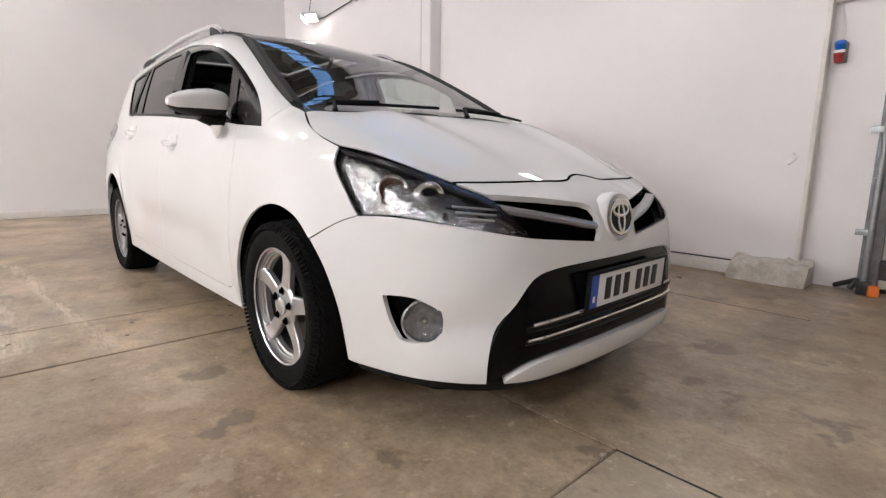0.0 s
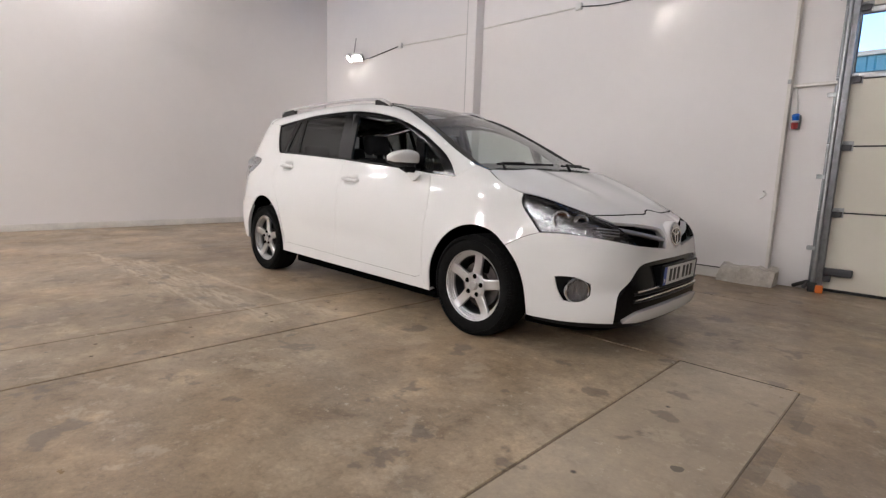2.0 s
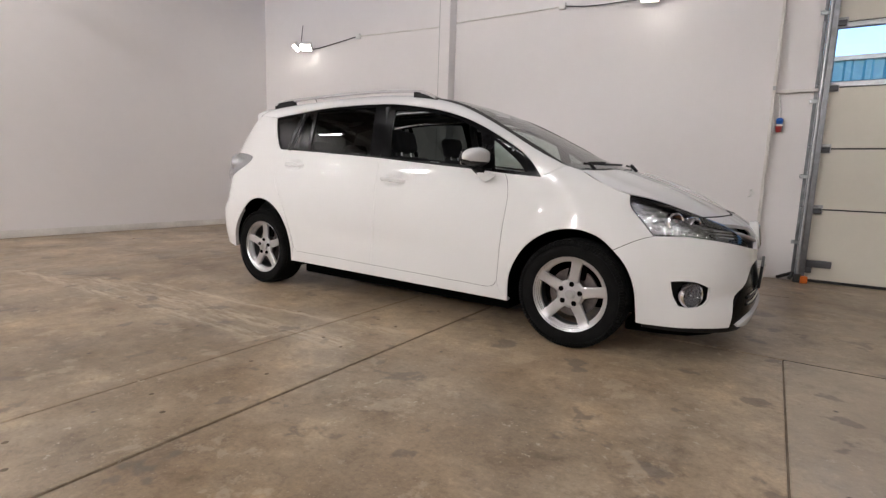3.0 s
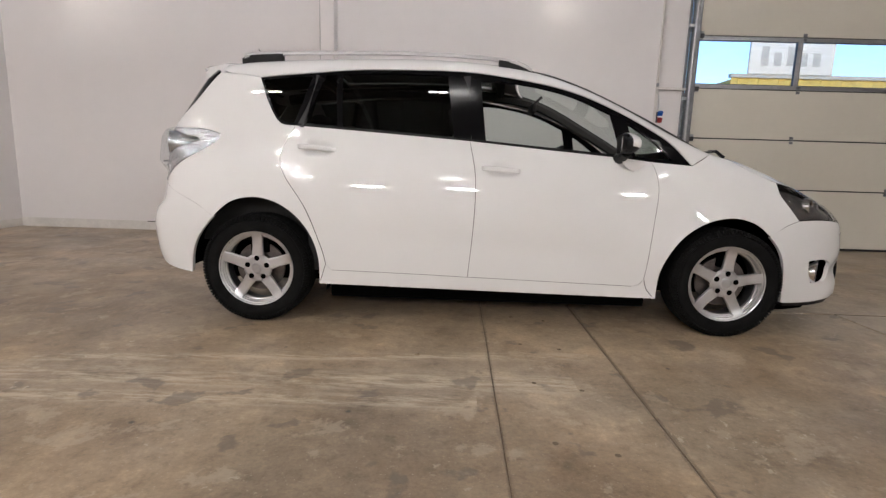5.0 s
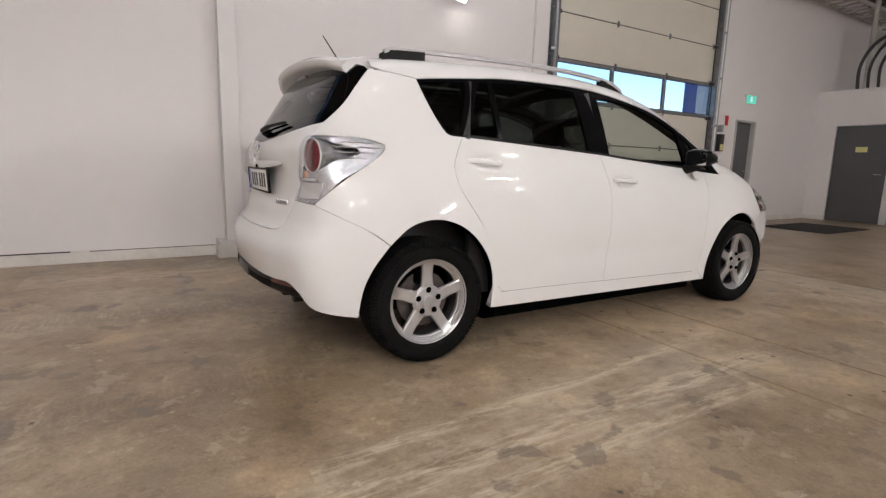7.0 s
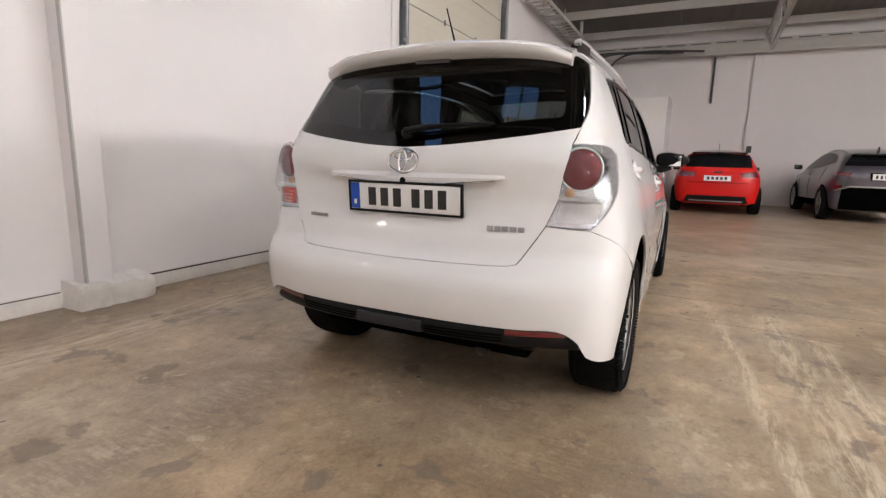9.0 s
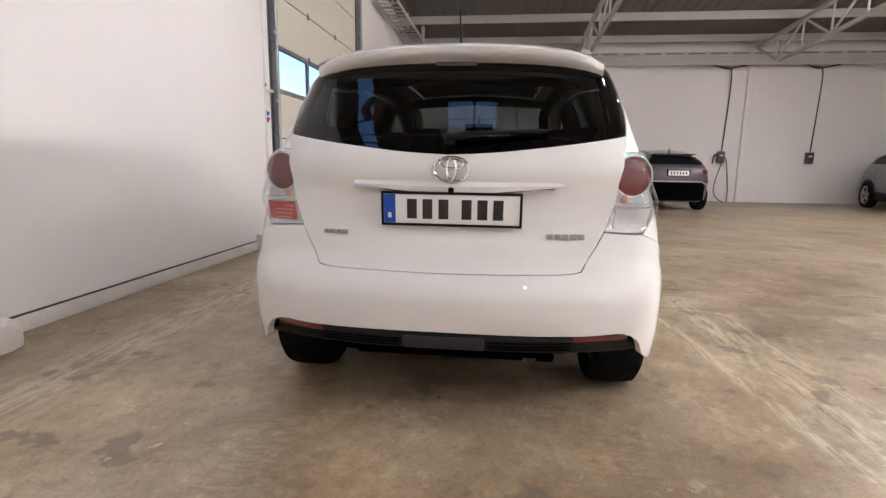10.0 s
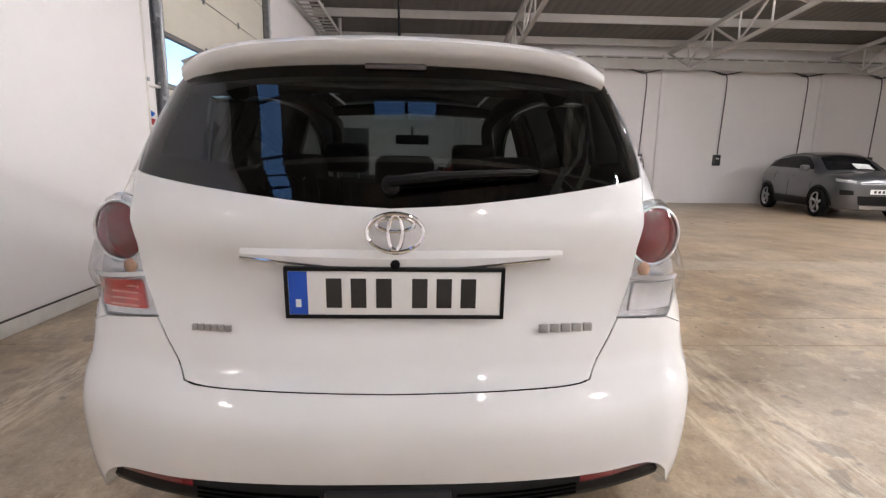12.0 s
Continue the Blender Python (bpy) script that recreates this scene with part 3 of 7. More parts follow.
tailgate = panel("tailgate", both([GATE_LOW, TAIL_IN, PILLAR_LOW, GLASS_LOW]), TAIL, M_PAINT, car, step=0.03,
                 relief=lambda p: -0.018 * np.exp(-(p[:, 1] / .50) ** 6 - ((p[:, 2] - .885) / .105) ** 4) + 0.010 * np.exp(-(p[:, 1] / .48) ** 8) * np.clip(1 - np.abs(p[:, 2] - 1.012) / .03, 0, 1))[0]

# glass and black frames
screen = panel("windscreen", both([on(TOP_, (.21, 0), (.245, -.3), (.30, -.50)), SCREEN_TOP, SCREEN_SIDE, on(TOP_, (1.366, -.704), (1.42, -.56), (1.475, -.36), (1.505, 0))]), TOP_, M_CLEAR, car, lift=-.004, flange=0, label="clear windscreen")[0]
screen.visible_shadow = False
panel("roof_glass", both([on(TOP_, (.025, 0), (.045, -.415)), on(TOP_, (.045, -.415), (-.5, -.445), (-1.095, -.425)), on(TOP_, (-1.095, -.425), (-1.115, 0))]), TOP_, M_PRIVACY, car, lift=-.003, flange=0, label="dark panoramic glass roof")
G_FRONT = [on(SIDE, (-.085, 1.450), (.065, 1.447), (.237, 1.425), (.45, 1.372), (.672, 1.277)), on(SIDE, (.672, 1.277), (.735, 1.045)), on(SIDE, (.735, 1.045), (.3, 1.077), (-.048, 1.104)), on(SIDE, (-.048, 1.104), (-.085, 1.450))]
G_TRI = [on(SIDE, (.775, 1.222), (.86, 1.165), (.955, 1.095), (1.03, 1.022)), on(SIDE, (1.03, 1.022), (.82, 1.038)), on(SIDE, (.82, 1.038), (.775, 1.222))]
G_REAR = [on(SIDE, (-.285, 1.478), (-.6, 1.484), (-.905, 1.468)), on(SIDE, (-.905, 1.468), (-.885, 1.159)), on(SIDE, (-.885, 1.159), (-.5, 1.133), (-.235, 1.118)), on(SIDE, (-.235, 1.118), (-.285, 1.478))]
G_FIX = [on(SIDE, (-.945, 1.463), (-1.005, 1.458)), on(SIDE, (-1.005, 1.458), (-1.105, 1.178)), on(SIDE, (-1.105, 1.178), (-.92, 1.166)), on(SIDE, (-.92, 1.166), (-.945, 1.463))]
G_QUARTER = [on(SIDE, (-1.085, 1.452), (-1.375, 1.424)), on(SIDE, (-1.375, 1.424), (-1.30, 1.26), (-1.255, 1.192), (-1.215, 1.175)), on(SIDE, (-1.215, 1.175), (-1.172, 1.173)), on(SIDE, (-1.172, 1.173), (-1.085, 1.452))]
panel("window_frame", [DLO_TOP, DLO_BACK, DLO_BACK2, BELT_R[::-1], BELT_F[::-1], BELT_T[::-1]], SIDE, M_GLOSSBLACK, car, holes=[G_FRONT, G_TRI, G_REAR, G_FIX, G_QUARTER], lift=-.004, sides=2, flange=.02, label="gloss black window surround")
for g, m in ((G_FRONT, M_FRONTSIDE), (G_TRI, M_FRONTSIDE), (G_REAR, M_PRIVACY), (G_FIX, M_PRIVACY), (G_QUARTER, M_PRIVACY)):
    made = panel("side_window", g, SIDE, m, car, gap=-.006, lift=-.009, flange=0, sides=2)
    if g is G_FRONT:
        bpy.data.objects.remove(made[0])  # this window is rolled down
panel("belt_moulding", [on(SIDE, (.80, 1.036), (.3, 1.074), (-.14, 1.109), (-.5, 1.134), (-.93, 1.160), (-1.15, 1.171)), on(SIDE, (-1.15, 1.171), (-1.15, 1.158)), on(SIDE, (-1.15, 1.158), (-.93, 1.146), (-.5, 1.120), (-.14, 1.096), (.3, 1.060), (.80, 1.020)), on(SIDE, (.80, 1.020), (.80, 1.036))], SIDE, M_BLACKTRIM, car, lift=.002, sides=2, flange=.01, gap=.001)
rear_glass = panel("rear_window", both([[(-1.755, 0, 1.522), (-1.74, -.3, 1.515), (-1.66, -.585, 1.490), (-1.625, -.632, 1.462)], GLASS_SIDE[::-1], GLASS_LOW]), TAIL, M_REARGLASS, car, lift=-.003, flange=0, label="dark tinted rear window")[0]
panel("rear_window_edge", both([[(-1.755, 0, 1.522), (-1.74, -.3, 1.515), (-1.66, -.585, 1.490), (-1.625, -.632, 1.462)], GLASS_SIDE[::-1], GLASS_LOW]), TAIL, M_GLOSSBLACK, car, lift=-.006, flange=0,
      holes=[both([[(-1.80, 0, 1.455), (-1.78, -.3, 1.45), (-1.73, -.53, 1.425)], [(-1.73, -.53, 1.425), (-1.80, -.575, 1.29), (-1.84, -.575, 1.235)], [(-1.84, -.575, 1.235), (-1.95, -.40, 1.215), (-1.99, -.199, 1.185), (-2.0, 0, 1.172)]])])


# ---- wheels ----
def wheel(parent, name, x, y, out, spin, R=0.322, rim=0.220, tread=True, alloy=M_ALLOY):
    """A wheel with its face to y = out * side, built round z and then laid over."""
    m = Matrix.Translation((x, y, R - 0.006)) @ Matrix.Rotation(radians(90 * out), 4, "X") @ Matrix.Rotation(radians(spin), 4, "Z")
    w = new(name)
    w.parent, w.matrix_basis = parent, m
    h = 0.10
    tyre = lathe([(rim - .004, -h + .012), (rim + .012, -h - .002), (R - .05, -h - .010), (R - .02, -h), (R - .006, -h + .02), (R, -h + .05), (R, h - .05), (R - .006, h - .02), (R - .02, h), (R - .05, h + .010), (rim + .012, h + .002), (rim - .004, h - .012)], 64)
    if tread:
        blocks = bmesh.new()
        for i in range(56):
            a = 2 * math.pi * i / 56
            for k, (c0, c1, off) in enumerate(((-.086, -.050, 0), (-.045, -.004, .5), (.004, .045, 0), (.050, .086, .5))):
                t = Matrix.Rotation(a + off * math.pi / 28, 4, "Z")
                lean = .006 if abs(c0) > .05 or abs(c1) > .08 else 0
                box(R - .012 - lean, R + .0012 - lean * .6, -.0125, .0125, c0, c1, bm=blocks, m=t @ Matrix.Rotation(radians(18 if k % 2 else -18), 4, "X"))
        for i in range(112):
            t = Matrix.Rotation(math.pi * i / 56, 4, "Z")
            for sd in (1, -1):
                box(R - .036, R - .010, -.0052, .0052, sd * h - .010, sd * h + .010, bm=blocks, m=t @ Matrix.Translation((R - .022, 0, sd * (h - .001))) @ Matrix.Rotation(radians(sd * 38), 4, "Y") @ Matrix.Translation((-R + .022, 0, -sd * (h - .001))))
    if tread:
        tagged(part("tread", blocks, M_RUBBER, w), kind="stuff")
    part("tyre", tyre, M_RUBBER, w, "black winter tyre")
    part("rim", lathe([(rim, -h + .02), (rim - .012, -h + .03), (rim - .022, -.02), (rim - .030, .040)], 64), M_BARREL, w, "grey inner barrel")
    part("rim_lip", lathe([(rim - .030, .040), (rim - .029, .058), (rim - .022, .062), (rim - .020, .070), (rim - .014, .071), (rim - .012, .080), (rim + .003, .084), (rim + .007, .091), (rim + .002, .096), (rim - .004, .092)], 64), alloy, w, angle=25)
    face = bmesh.new()
    for i in range(5):
        t = Matrix.Rotation(2 * math.pi * i / 5, 4, "Z")
        own = bmesh.new()
        rows = []
        for r, half, top in ((.018, .034, .066), (.060, .037, .070), (.085, .033, .070), (.13, .0295, .067), (.17, .030, .068), (.20, .032, .074), (rim - .002, .035, .086)):
            rows.append([own.verts.new(v) for v in ((r, -half, top - .022), (r, -half, top - .004), (r, -half + .006, top), (r, half - .006, top), (r, half, top - .004), (r, half, top - .022))])
        for a, b in zip(rows, rows[1:]):
            for k in range(5):
                own.faces.new((a[k], a[k + 1], b[k + 1], b[k]))
        bmesh.ops.transform(own, matrix=t, verts=own.verts)
        merge(face, own)
    lathe([(0, .058), (.070, .056), (.085, .064), (.070, .075), (.05, .077), (.034, .077), (.033, .084), (.028, .088), (0, .089)], 40, bm=face)
    part("spokes", face, alloy, w, angle=24)
    for i in range(5):
        a = 2 * math.pi * i / 5
        t = Matrix.Translation((.060 * math.cos(a), .060 * math.sin(a), 0))
        nut = lathe([(.016, .079), (.0155, .0795), (.0095, .0796), (.0095, .088), (.007, .091), (0, .091)], 12, m=t)
        part("wheel_nut", nut, M_LINER, w)
    part("cap_emblem", lathe([(.026, .0885), (.024, .0905), (0, .091)], 24), M_SATIN, w)
    part("brake_disc", lathe([(0, -.005), (.145, -.005), (.145, .012), (.08, .012), (.075, .03), (0, .03)], 48), M_STEEL, w)
    part("brake_caliper", box(.085, .165, -.055, .055, -.02, .030, .012), M_LINER, w)
    return w


for x, y, out, spin in ((1.385, -.757, 1, 82), (-1.385, -.762, 1, 90), (1.385, .757, -1, 40), (-1.385, .762, -1, 10)):
    wheel(car, "wheel", x, y, out, spin)

# wheel housings, floor pan and cabin tub
for x in (1.385, -1.385):
    for s in (1, -1):
        bm = bmesh.new()
        prof = [(x + .43 * math.cos(a), .315 + (.43 if x > 0 else .435) * math.sin(a)) for a in np.linspace(-.28, math.pi + (.28 if x > 0 else .02), 26)]
        edge_y = VAN.cast(np.array([(u, -2.0, max(v, .22)) for u, v in prof]), np.tile((0, 1.0, 0), (len(prof), 1)))[:, 1]
        a = [bm.verts.new((u, s * min(.90, -y - .014), v)) for (u, v), y in zip(prof, edge_y)]
        b = [bm.verts.new((u, s * .48, v)) for u, v in prof]
        for i in range(len(a) - 1):
            bm.faces.new((a[i], a[i + 1], b[i + 1], b[i]))
        bm.faces.new(b)
        part("wheel_housing", bm, M_LINER, car)
bm = box(-1.70, 2.10, -.47, .47, .17, .34, .02)
# pan set extra low to keep light from the floor under the car
box(-.97, .96, -.74, .74, .130, .28, .02, bm=bm)
part("floor_pan", bm, M_LINER, car, "black underbody")
# tray widened and lowered to deepen the shade below the nose
tray_ = [(1.75, -.68), (1.93, -.66), (2.08, -.60), (2.18, -.48), (2.235, -.30), (2.25, 0)]
part("front_undertray", prism(tray_ + [(x, -y) for x, y in tray_[-2::-1]], .06, "z", .01, m=Matrix.Translation((-.075, 0, .125))), M_LINER, car)
# added black box that blocks light under the rear bumper
part("rear_undertray", box(-2.02, -1.72, -.42, .42, .31, .37, .02), M_LINER, car)
panel("front_lip", both([[(2.27, 0, .206), (2.25, -.30, .206), (2.20, -.52, .208), (2.09, -.655, .206), (1.93, -.708, .198), (1.775, -.750, .203)], [(1.775, -.750, .203), (1.775, -.750, .170)], [(1.775, -.750, .170), (1.93, -.70, .162), (2.09, -.64, .165), (2.19, -.50, .168), (2.24, -.30, .168), (2.26, 0, .168)]]), NOSE, M_BLACKTRIM, car, lift=-.010, flange=.05, label="black plastic lip under the bumper")
bm = tube([(-1.2, -.30, .26), (-1.7, -.34, .275), (-1.95, -.34, .28)], .028, 12)
lathe([(.075, -.22), (.09, -.2), (.09, .2), (.075, .22), (0, .22)], 24, m=Matrix.Translation((-1.72, -.30, .32)) @ Matrix.Rotation(radians(90), 4, "X"), bm=bm)
part("exhaust", bm, M_DARKREFL, car, "dull steel exhaust silencer")
part("rear_axle_beam", tube([(-1.385, -.62, .29), (-1.3, -.3, .27), (-1.3, .3, .27), (-1.385, .62, .29)], .035, 10), M_LINER, car)

# dark seals in the shut lines
for ln in (HOOD_NOSE, HOOD_SIDE, LAMP_TOP, GATE_LOW, DOOR_F, DOOR_B, DOOR_R, SILL_TOP, SILL_TOP2, SEAM_F):
    q = np.array([tuple(p) for p in smooth_line(ln, 6)])
    for _ in range(6):
        q = q - VAN.normal(q) * VAN.value(q)[:, None]
    q = q - VAN.normal(q) * (.0055 if ln in (HOOD_NOSE, HOOD_SIDE, LAMP_TOP) else .020 if ln is DOOR_B else .0065)
    for s in (1, -1):
        part("seal", tube([(x + (.005 if ln is HOOD_NOSE else 0), s * y, z) for x, y, z in q], .0065 if ln is HOOD_NOSE else .004, 6), M_LINER, car)

# black parts of the front
panel("air_intake_back", both([[(2.303, 0, .552), (2.270, -.36, .548), (2.248, -.512, .462), (2.224, -.572, .372), (2.205, -.585, .20)], [(2.205, -.585, .20), (2.30, 0, .17)]]), NOSE, M_LINER, car, lift=-.055, flange=0)
panel("air_intake_frame", both([[(2.303, 0, .545), (2.297, -.20, .545), (2.270, -.36, .540), (2.258, -.447, .520), (2.248, -.509, .455), (2.224, -.564, .372), (2.208, -.580, .285), (2.198, -.574, .205)],
                                [(2.198, -.574, .205), (2.22, -.555, .203), (2.234, -.535, .228), (2.274, -.462, .272), (2.300, -.30, .285), (2.310, 0, .290)],
                                ]), NOSE, M_GLOSSBLACK, car, lift=-.010, flange=.03)
def nose_x(y, z):
    return float(VAN.cast(np.array([[3.0, y, z]]), np.array([[-1.0, 0, 0]]))[0][0])


for z, hw in ((.392, .455), (.348, .475)):
    pts = [(nose_x(y, z) - .008, y, z - .012 * (abs(y) / .5) ** 2) for y in np.linspace(-hw, hw, 21)]
    part("intake_chrome_strip", tube(pts, .006, 8), M_CHROME, car, "thin chrome strip")
for z in (.33, .37):
    pts = [(nose_x(y, z) - .012, y, z) for y in np.linspace(-.48, .48, 15)]
    part("intake_slat", tube(pts, .009, 6), M_BLACKTRIM, car)
panel("bumper_lip", both([[(2.310, 0, .283), (2.300, -.30, .278), (2.274, -.455, .266), (2.234, -.530, .224)], [(2.234, -.530, .224), (2.228, -.535, .210)], [(2.228, -.535, .210), (2.27, -.38, .205), (2.29, -.2, .203), (2.295, 0, .203)]]), NOSE, M_PAINT, car, lift=.006, flange=.04)

# grille wings with two bright bars, emblem in the middle
GRILLE = [[(2.243, -.440, .641), (2.261, -.299, .625), (2.274, -.125, .606)], [(2.274, -.125, .606), (2.266, -.112, .66), (2.240, -.128, .715)], [(2.240, -.128, .715), (2.228, -.17, .731), (2.179, -.343, .752), (2.111, -.503, .764)], LAMP_IN]
panel("grille_back", GRILLE, NOSE, M_LINER, car, gap=-.01, lift=-.045, flange=0, sides=2)
for s in (1, -1):
    for rows in (((2.160, .492, .722), (2.225, .31, .690), (2.262, .120, .656)),):
        p = [Vector((x - .004, -s * y, z)) for x, y, z in rows]
        bm = bmesh.new()
        ln = smooth_line(p, 8)
        a = [[bm.verts.new(q + Vector(d)) for d in ((-.03, 0, .016), (.004, 0, .010), (.010, 0, 0), (.004, 0, -.010), (-.03, 0, -.014))] for q in ln]
        for u, v in zip(a, a[1:]):
            for k in range(4):
                bm.faces.new((u[k], u[k + 1], v[k + 1], v[k]))
        part("grille_bar", bm, M_SATIN, car, "silver grille bar")


def ring(rx, ry, r, n=48, m=None, bm=None):
    pts = [(rx * math.cos(2 * math.pi * i / n), ry * math.sin(2 * math.pi * i / n), 0) for i in range(n + 1)]
    own = tube(pts, r, 8, caps=False)
    bmesh.ops.remove_doubles(own, verts=own.verts[:], dist=1e-5)
    if m is not None:
        bmesh.ops.transform(own, matrix=m, verts=own.verts)
    return merge(bm, own)


def emblem(parent, m, size, dark=False):
    """A plain chrome badge of three interlocking ovals."""
    bm = ring(size, size * .68, size * .085, m=m)
    ring(size * .26, size * .60, size * .085, m=m, bm=bm)
    ring(size * .66, size * .25, size * .08, m=m @ Matrix.Translation((0, size * .30, 0)), bm=bm)
    e = part("emblem", bm, M_CHROME, parent, "chrome oval emblem")
    if dark:
        part("emblem_back", lathe([(size * .98, -.004), (size * .98, .001), (0, .002)], 40, m=m @ Matrix.Diagonal((1, .68, 1, 1))), M_GLOSSBLACK, parent, "dark emblem backing")
    return e


FACE_X = Matrix(((0, 0, 1, 0), (1, 0, 0, 0), (0, 1, 0, 0), (0, 0, 0, 1)))
FACE_BACK = Matrix(((0, 0, -1, 0), (-1, 0, 0, 0), (0, 1, 0, 0), (0, 0, 0, 1)))
part("emblem_mount", lathe([(.098, -.03), (.098, .004), (.093, .013), (.086, .017), (.080, .013), (0, .009)], 48, m=Matrix.Translation((2.262, 0, .680)) @ Matrix.Rotation(radians(-8), 4, "Y") @ FACE_X @ Matrix.Diagonal((1.0, .90, 1, 1))), M_PAINT, car)
emblem(car, Matrix.Translation((2.282, 0, .680)) @ Matrix.Rotation(radians(-8), 4, "Y") @ FACE_X @ Matrix.Diagonal((1.2, 1.38, 1, 1)), .062, True)


def number_plate(parent, m):
    """A plate in a black holder; its characters are plain bars."""
    p = part("number_plate", box(-.262, .262, -.058, .058, -.004, .004, .003, m=m), M_PLATE, parent, "white number plate with blue band in a black holder")
    bm = bmesh.new()
    for a in ((-.270, .270, .056, .066), (-.270, .270, -.066, -.056), (-.270, -.260, -.066, .066), (.260, .270, -.066, .066)):
        box(*a, -.008, .008, .003, bm=bm, m=m)
    part("plate_holder", bm, M_BLACKTRIM, p)
    part("plate_band", box(-.259, -.214, -.055, .055, .004, .0052, m=m), M_PLATEBLUE, p)
    for x in (-.150, -.090, -.028, .060, .120, .180):
        part("plate_bar", box(x - .019, x + .019, -.038, .038, .004, .0054, .0005, m=m), M_INK, p)
    bm = box(-.243, -.230, -.036, -.016, .0052, .006, m=m)
    part("plate_band_bar", bm, M_PLATE, p)
    return p


number_plate(car, Matrix.Translation((2.312, .035, .452)) @ Matrix.Rotation(radians(3), 4, "Y") @ FACE_X)
number_plate(car, Matrix.Translation((-2.048, -.013, .905)) @ Matrix.Rotation(radians(-4), 4, "Y") @ FACE_BACK)

# fog lamps in dark pockets
for s in (1, -1):
    m = Matrix.Translation((2.026, -s * .672, .372)) @ Matrix.Rotation(radians(-s * 38), 4, "Z") @ FACE_X @ Matrix.Translation((0, 0, -.020))
    f = part("fog_lamp", lathe([(.073, -.03), (.073, .004), (.068, .010), (.064, .007), (.061, -.002)], 40, m=m), M_CHROME, car, "round fog lamp with chrome ring")
    part("reflector", lathe([(.062, -.002), (.045, -.014), (.02, -.020), (0, -.022)], 40, m=m), M_FOGREFL, f)
    part("lens", lathe([(.063, .004), (.04, .010), (0, .013)], 40, m=m), M_LENS, f)
    part("bulb", lathe([(.011, -.022), (.011, -.012), (.006, -.006), (0, -.006)], 16, m=m), M_CHROME, f)
panel("fog_pocket", [[(1.895, -.737, .455), (2.03, -.703, .462), (2.105, -.675, .43)], [(2.105, -.675, .43), (2.10, -.672, .32), (1.99, -.702, .305)], [(1.99, -.702, .305), (1.92, -.727, .37), (1.895, -.737, .455)]], NOSE, M_BLACKTRIM, car, lift=-.085, flange=0, sides=2, gap=-.022)
panel("washer_cap", [[(2.165, -.565, .612), (2.115, -.61, .622)], [(2.115, -.61, .622), (2.118, -.61, .607)], [(2.118, -.61, .607), (2.168, -.565, .598)], [(2.168, -.565, .598), (2.165, -.565, .612)]], NOSE, M_PAINT, car, lift=.003, sides=2, gap=0, step=.01)

# headlamps: a dark bowl with reflectors under a clear lens
LAMP = [LAMP_BACK[::-1], LAMP_LOW, LAMP_IN[::-1], LAMP_TOP2[::-1], LAMP_TOP[::-1]]
for s in (1, -1):
    hl = new("headlamp")
    hl.parent = car
    hl["label"] = "clear headlamp with chrome reflectors and dark upper edge"

    def half(name, segs, material, **k):
        made = panel(name, segs, NOSE, material, hl, sides=2, **k)
        drop = made[1] if s == 1 else made[0]
        bpy.data.objects.remove(drop)
        return made[0] if s == 1 else made[1]
    half("bowl", LAMP, M_HEADREFL, gap=.001, lift=-.024, flange=-.021, step=.03)
    half("lens", LAMP, M_LENS, gap=.002, lift=.001, flange=.01)
    half("upper_trim", [LAMP_TOP, LAMP_TOP2, LAMP_IN, [(2.243, -.440, .641), (2.205, -.480, .695), (2.13, -.533, .748), (2.02, -.583, .789), (1.87, -.664, .845), (1.675, -.748, .890)], [(1.675, -.748, .890), (1.660, -.737, .907)]], M_DARKREFL, lift=-.006, flange=.012)
    half("inner_bezel", [[(2.062, -.625, .748), (2.13, -.56, .728), (2.20, -.495, .688), (2.238, -.447, .646)], [(2.238, -.447, .646), (2.16, -.58, .672), (2.07, -.665, .689)], [(2.07, -.665, .689), (2.062, -.625, .748)]], M_DARKREFL, lift=-.024, flange=.02)
    m = Matrix.Translation((2.002, s * -.632, .747)) @ Matrix.Rotation(radians(-s * 33), 4, "Z") @ FACE_X
    part("projector_housing", lathe([(.055, -.05), (.054, -.020), (.048, -.012), (.040, -.010), (.034, -.013), (.031, -.020)], 40, m=m), M_CHROME, hl, "chrome lamp housing")
    part("projector", lathe([(.034, -.020), (.029, -.008), (.016, -.002), (0, .0)], 32, m=m), M_GLOSSBLACK, hl, "dark glass projector lens")
    m = Matrix.Translation((1.905, s * -.705, .772)) @ Matrix.Rotation(radians(-s * 45), 4, "Z") @ FACE_X
    part("indicator_ring", lathe([(.050, -.04), (.049, -.008), (.044, -.003), (.039, -.008)], 40, m=m), M_CHROME, hl)
    part("indicator", lathe([(.041, -.008), (.030, -.020), (.012, -.026), (0, -.026)], 32, m=m), M_BROWNREFL, hl)
    part("indicator_bulb", lathe([(.009, -.026), (.009, -.012), (.005, -.006), (0, -.006)], 12, m=m), M_CHROME, hl)
    for k in range(3):
        z0 = .733 - .016 * k
        q = VAN.cast(np.array([(3.0, -y, z0 - .10 * (.62 - y)) for y in np.linspace(.50 + .015 * k, .615, 6)]), np.tile((-1.0, 0, 0), (6, 1)))
        part("chrome_fin", tube([(a_ - .016, s * b_, c_) for a_, b_, c_ in q], .0032, 6), M_SATIN, hl)

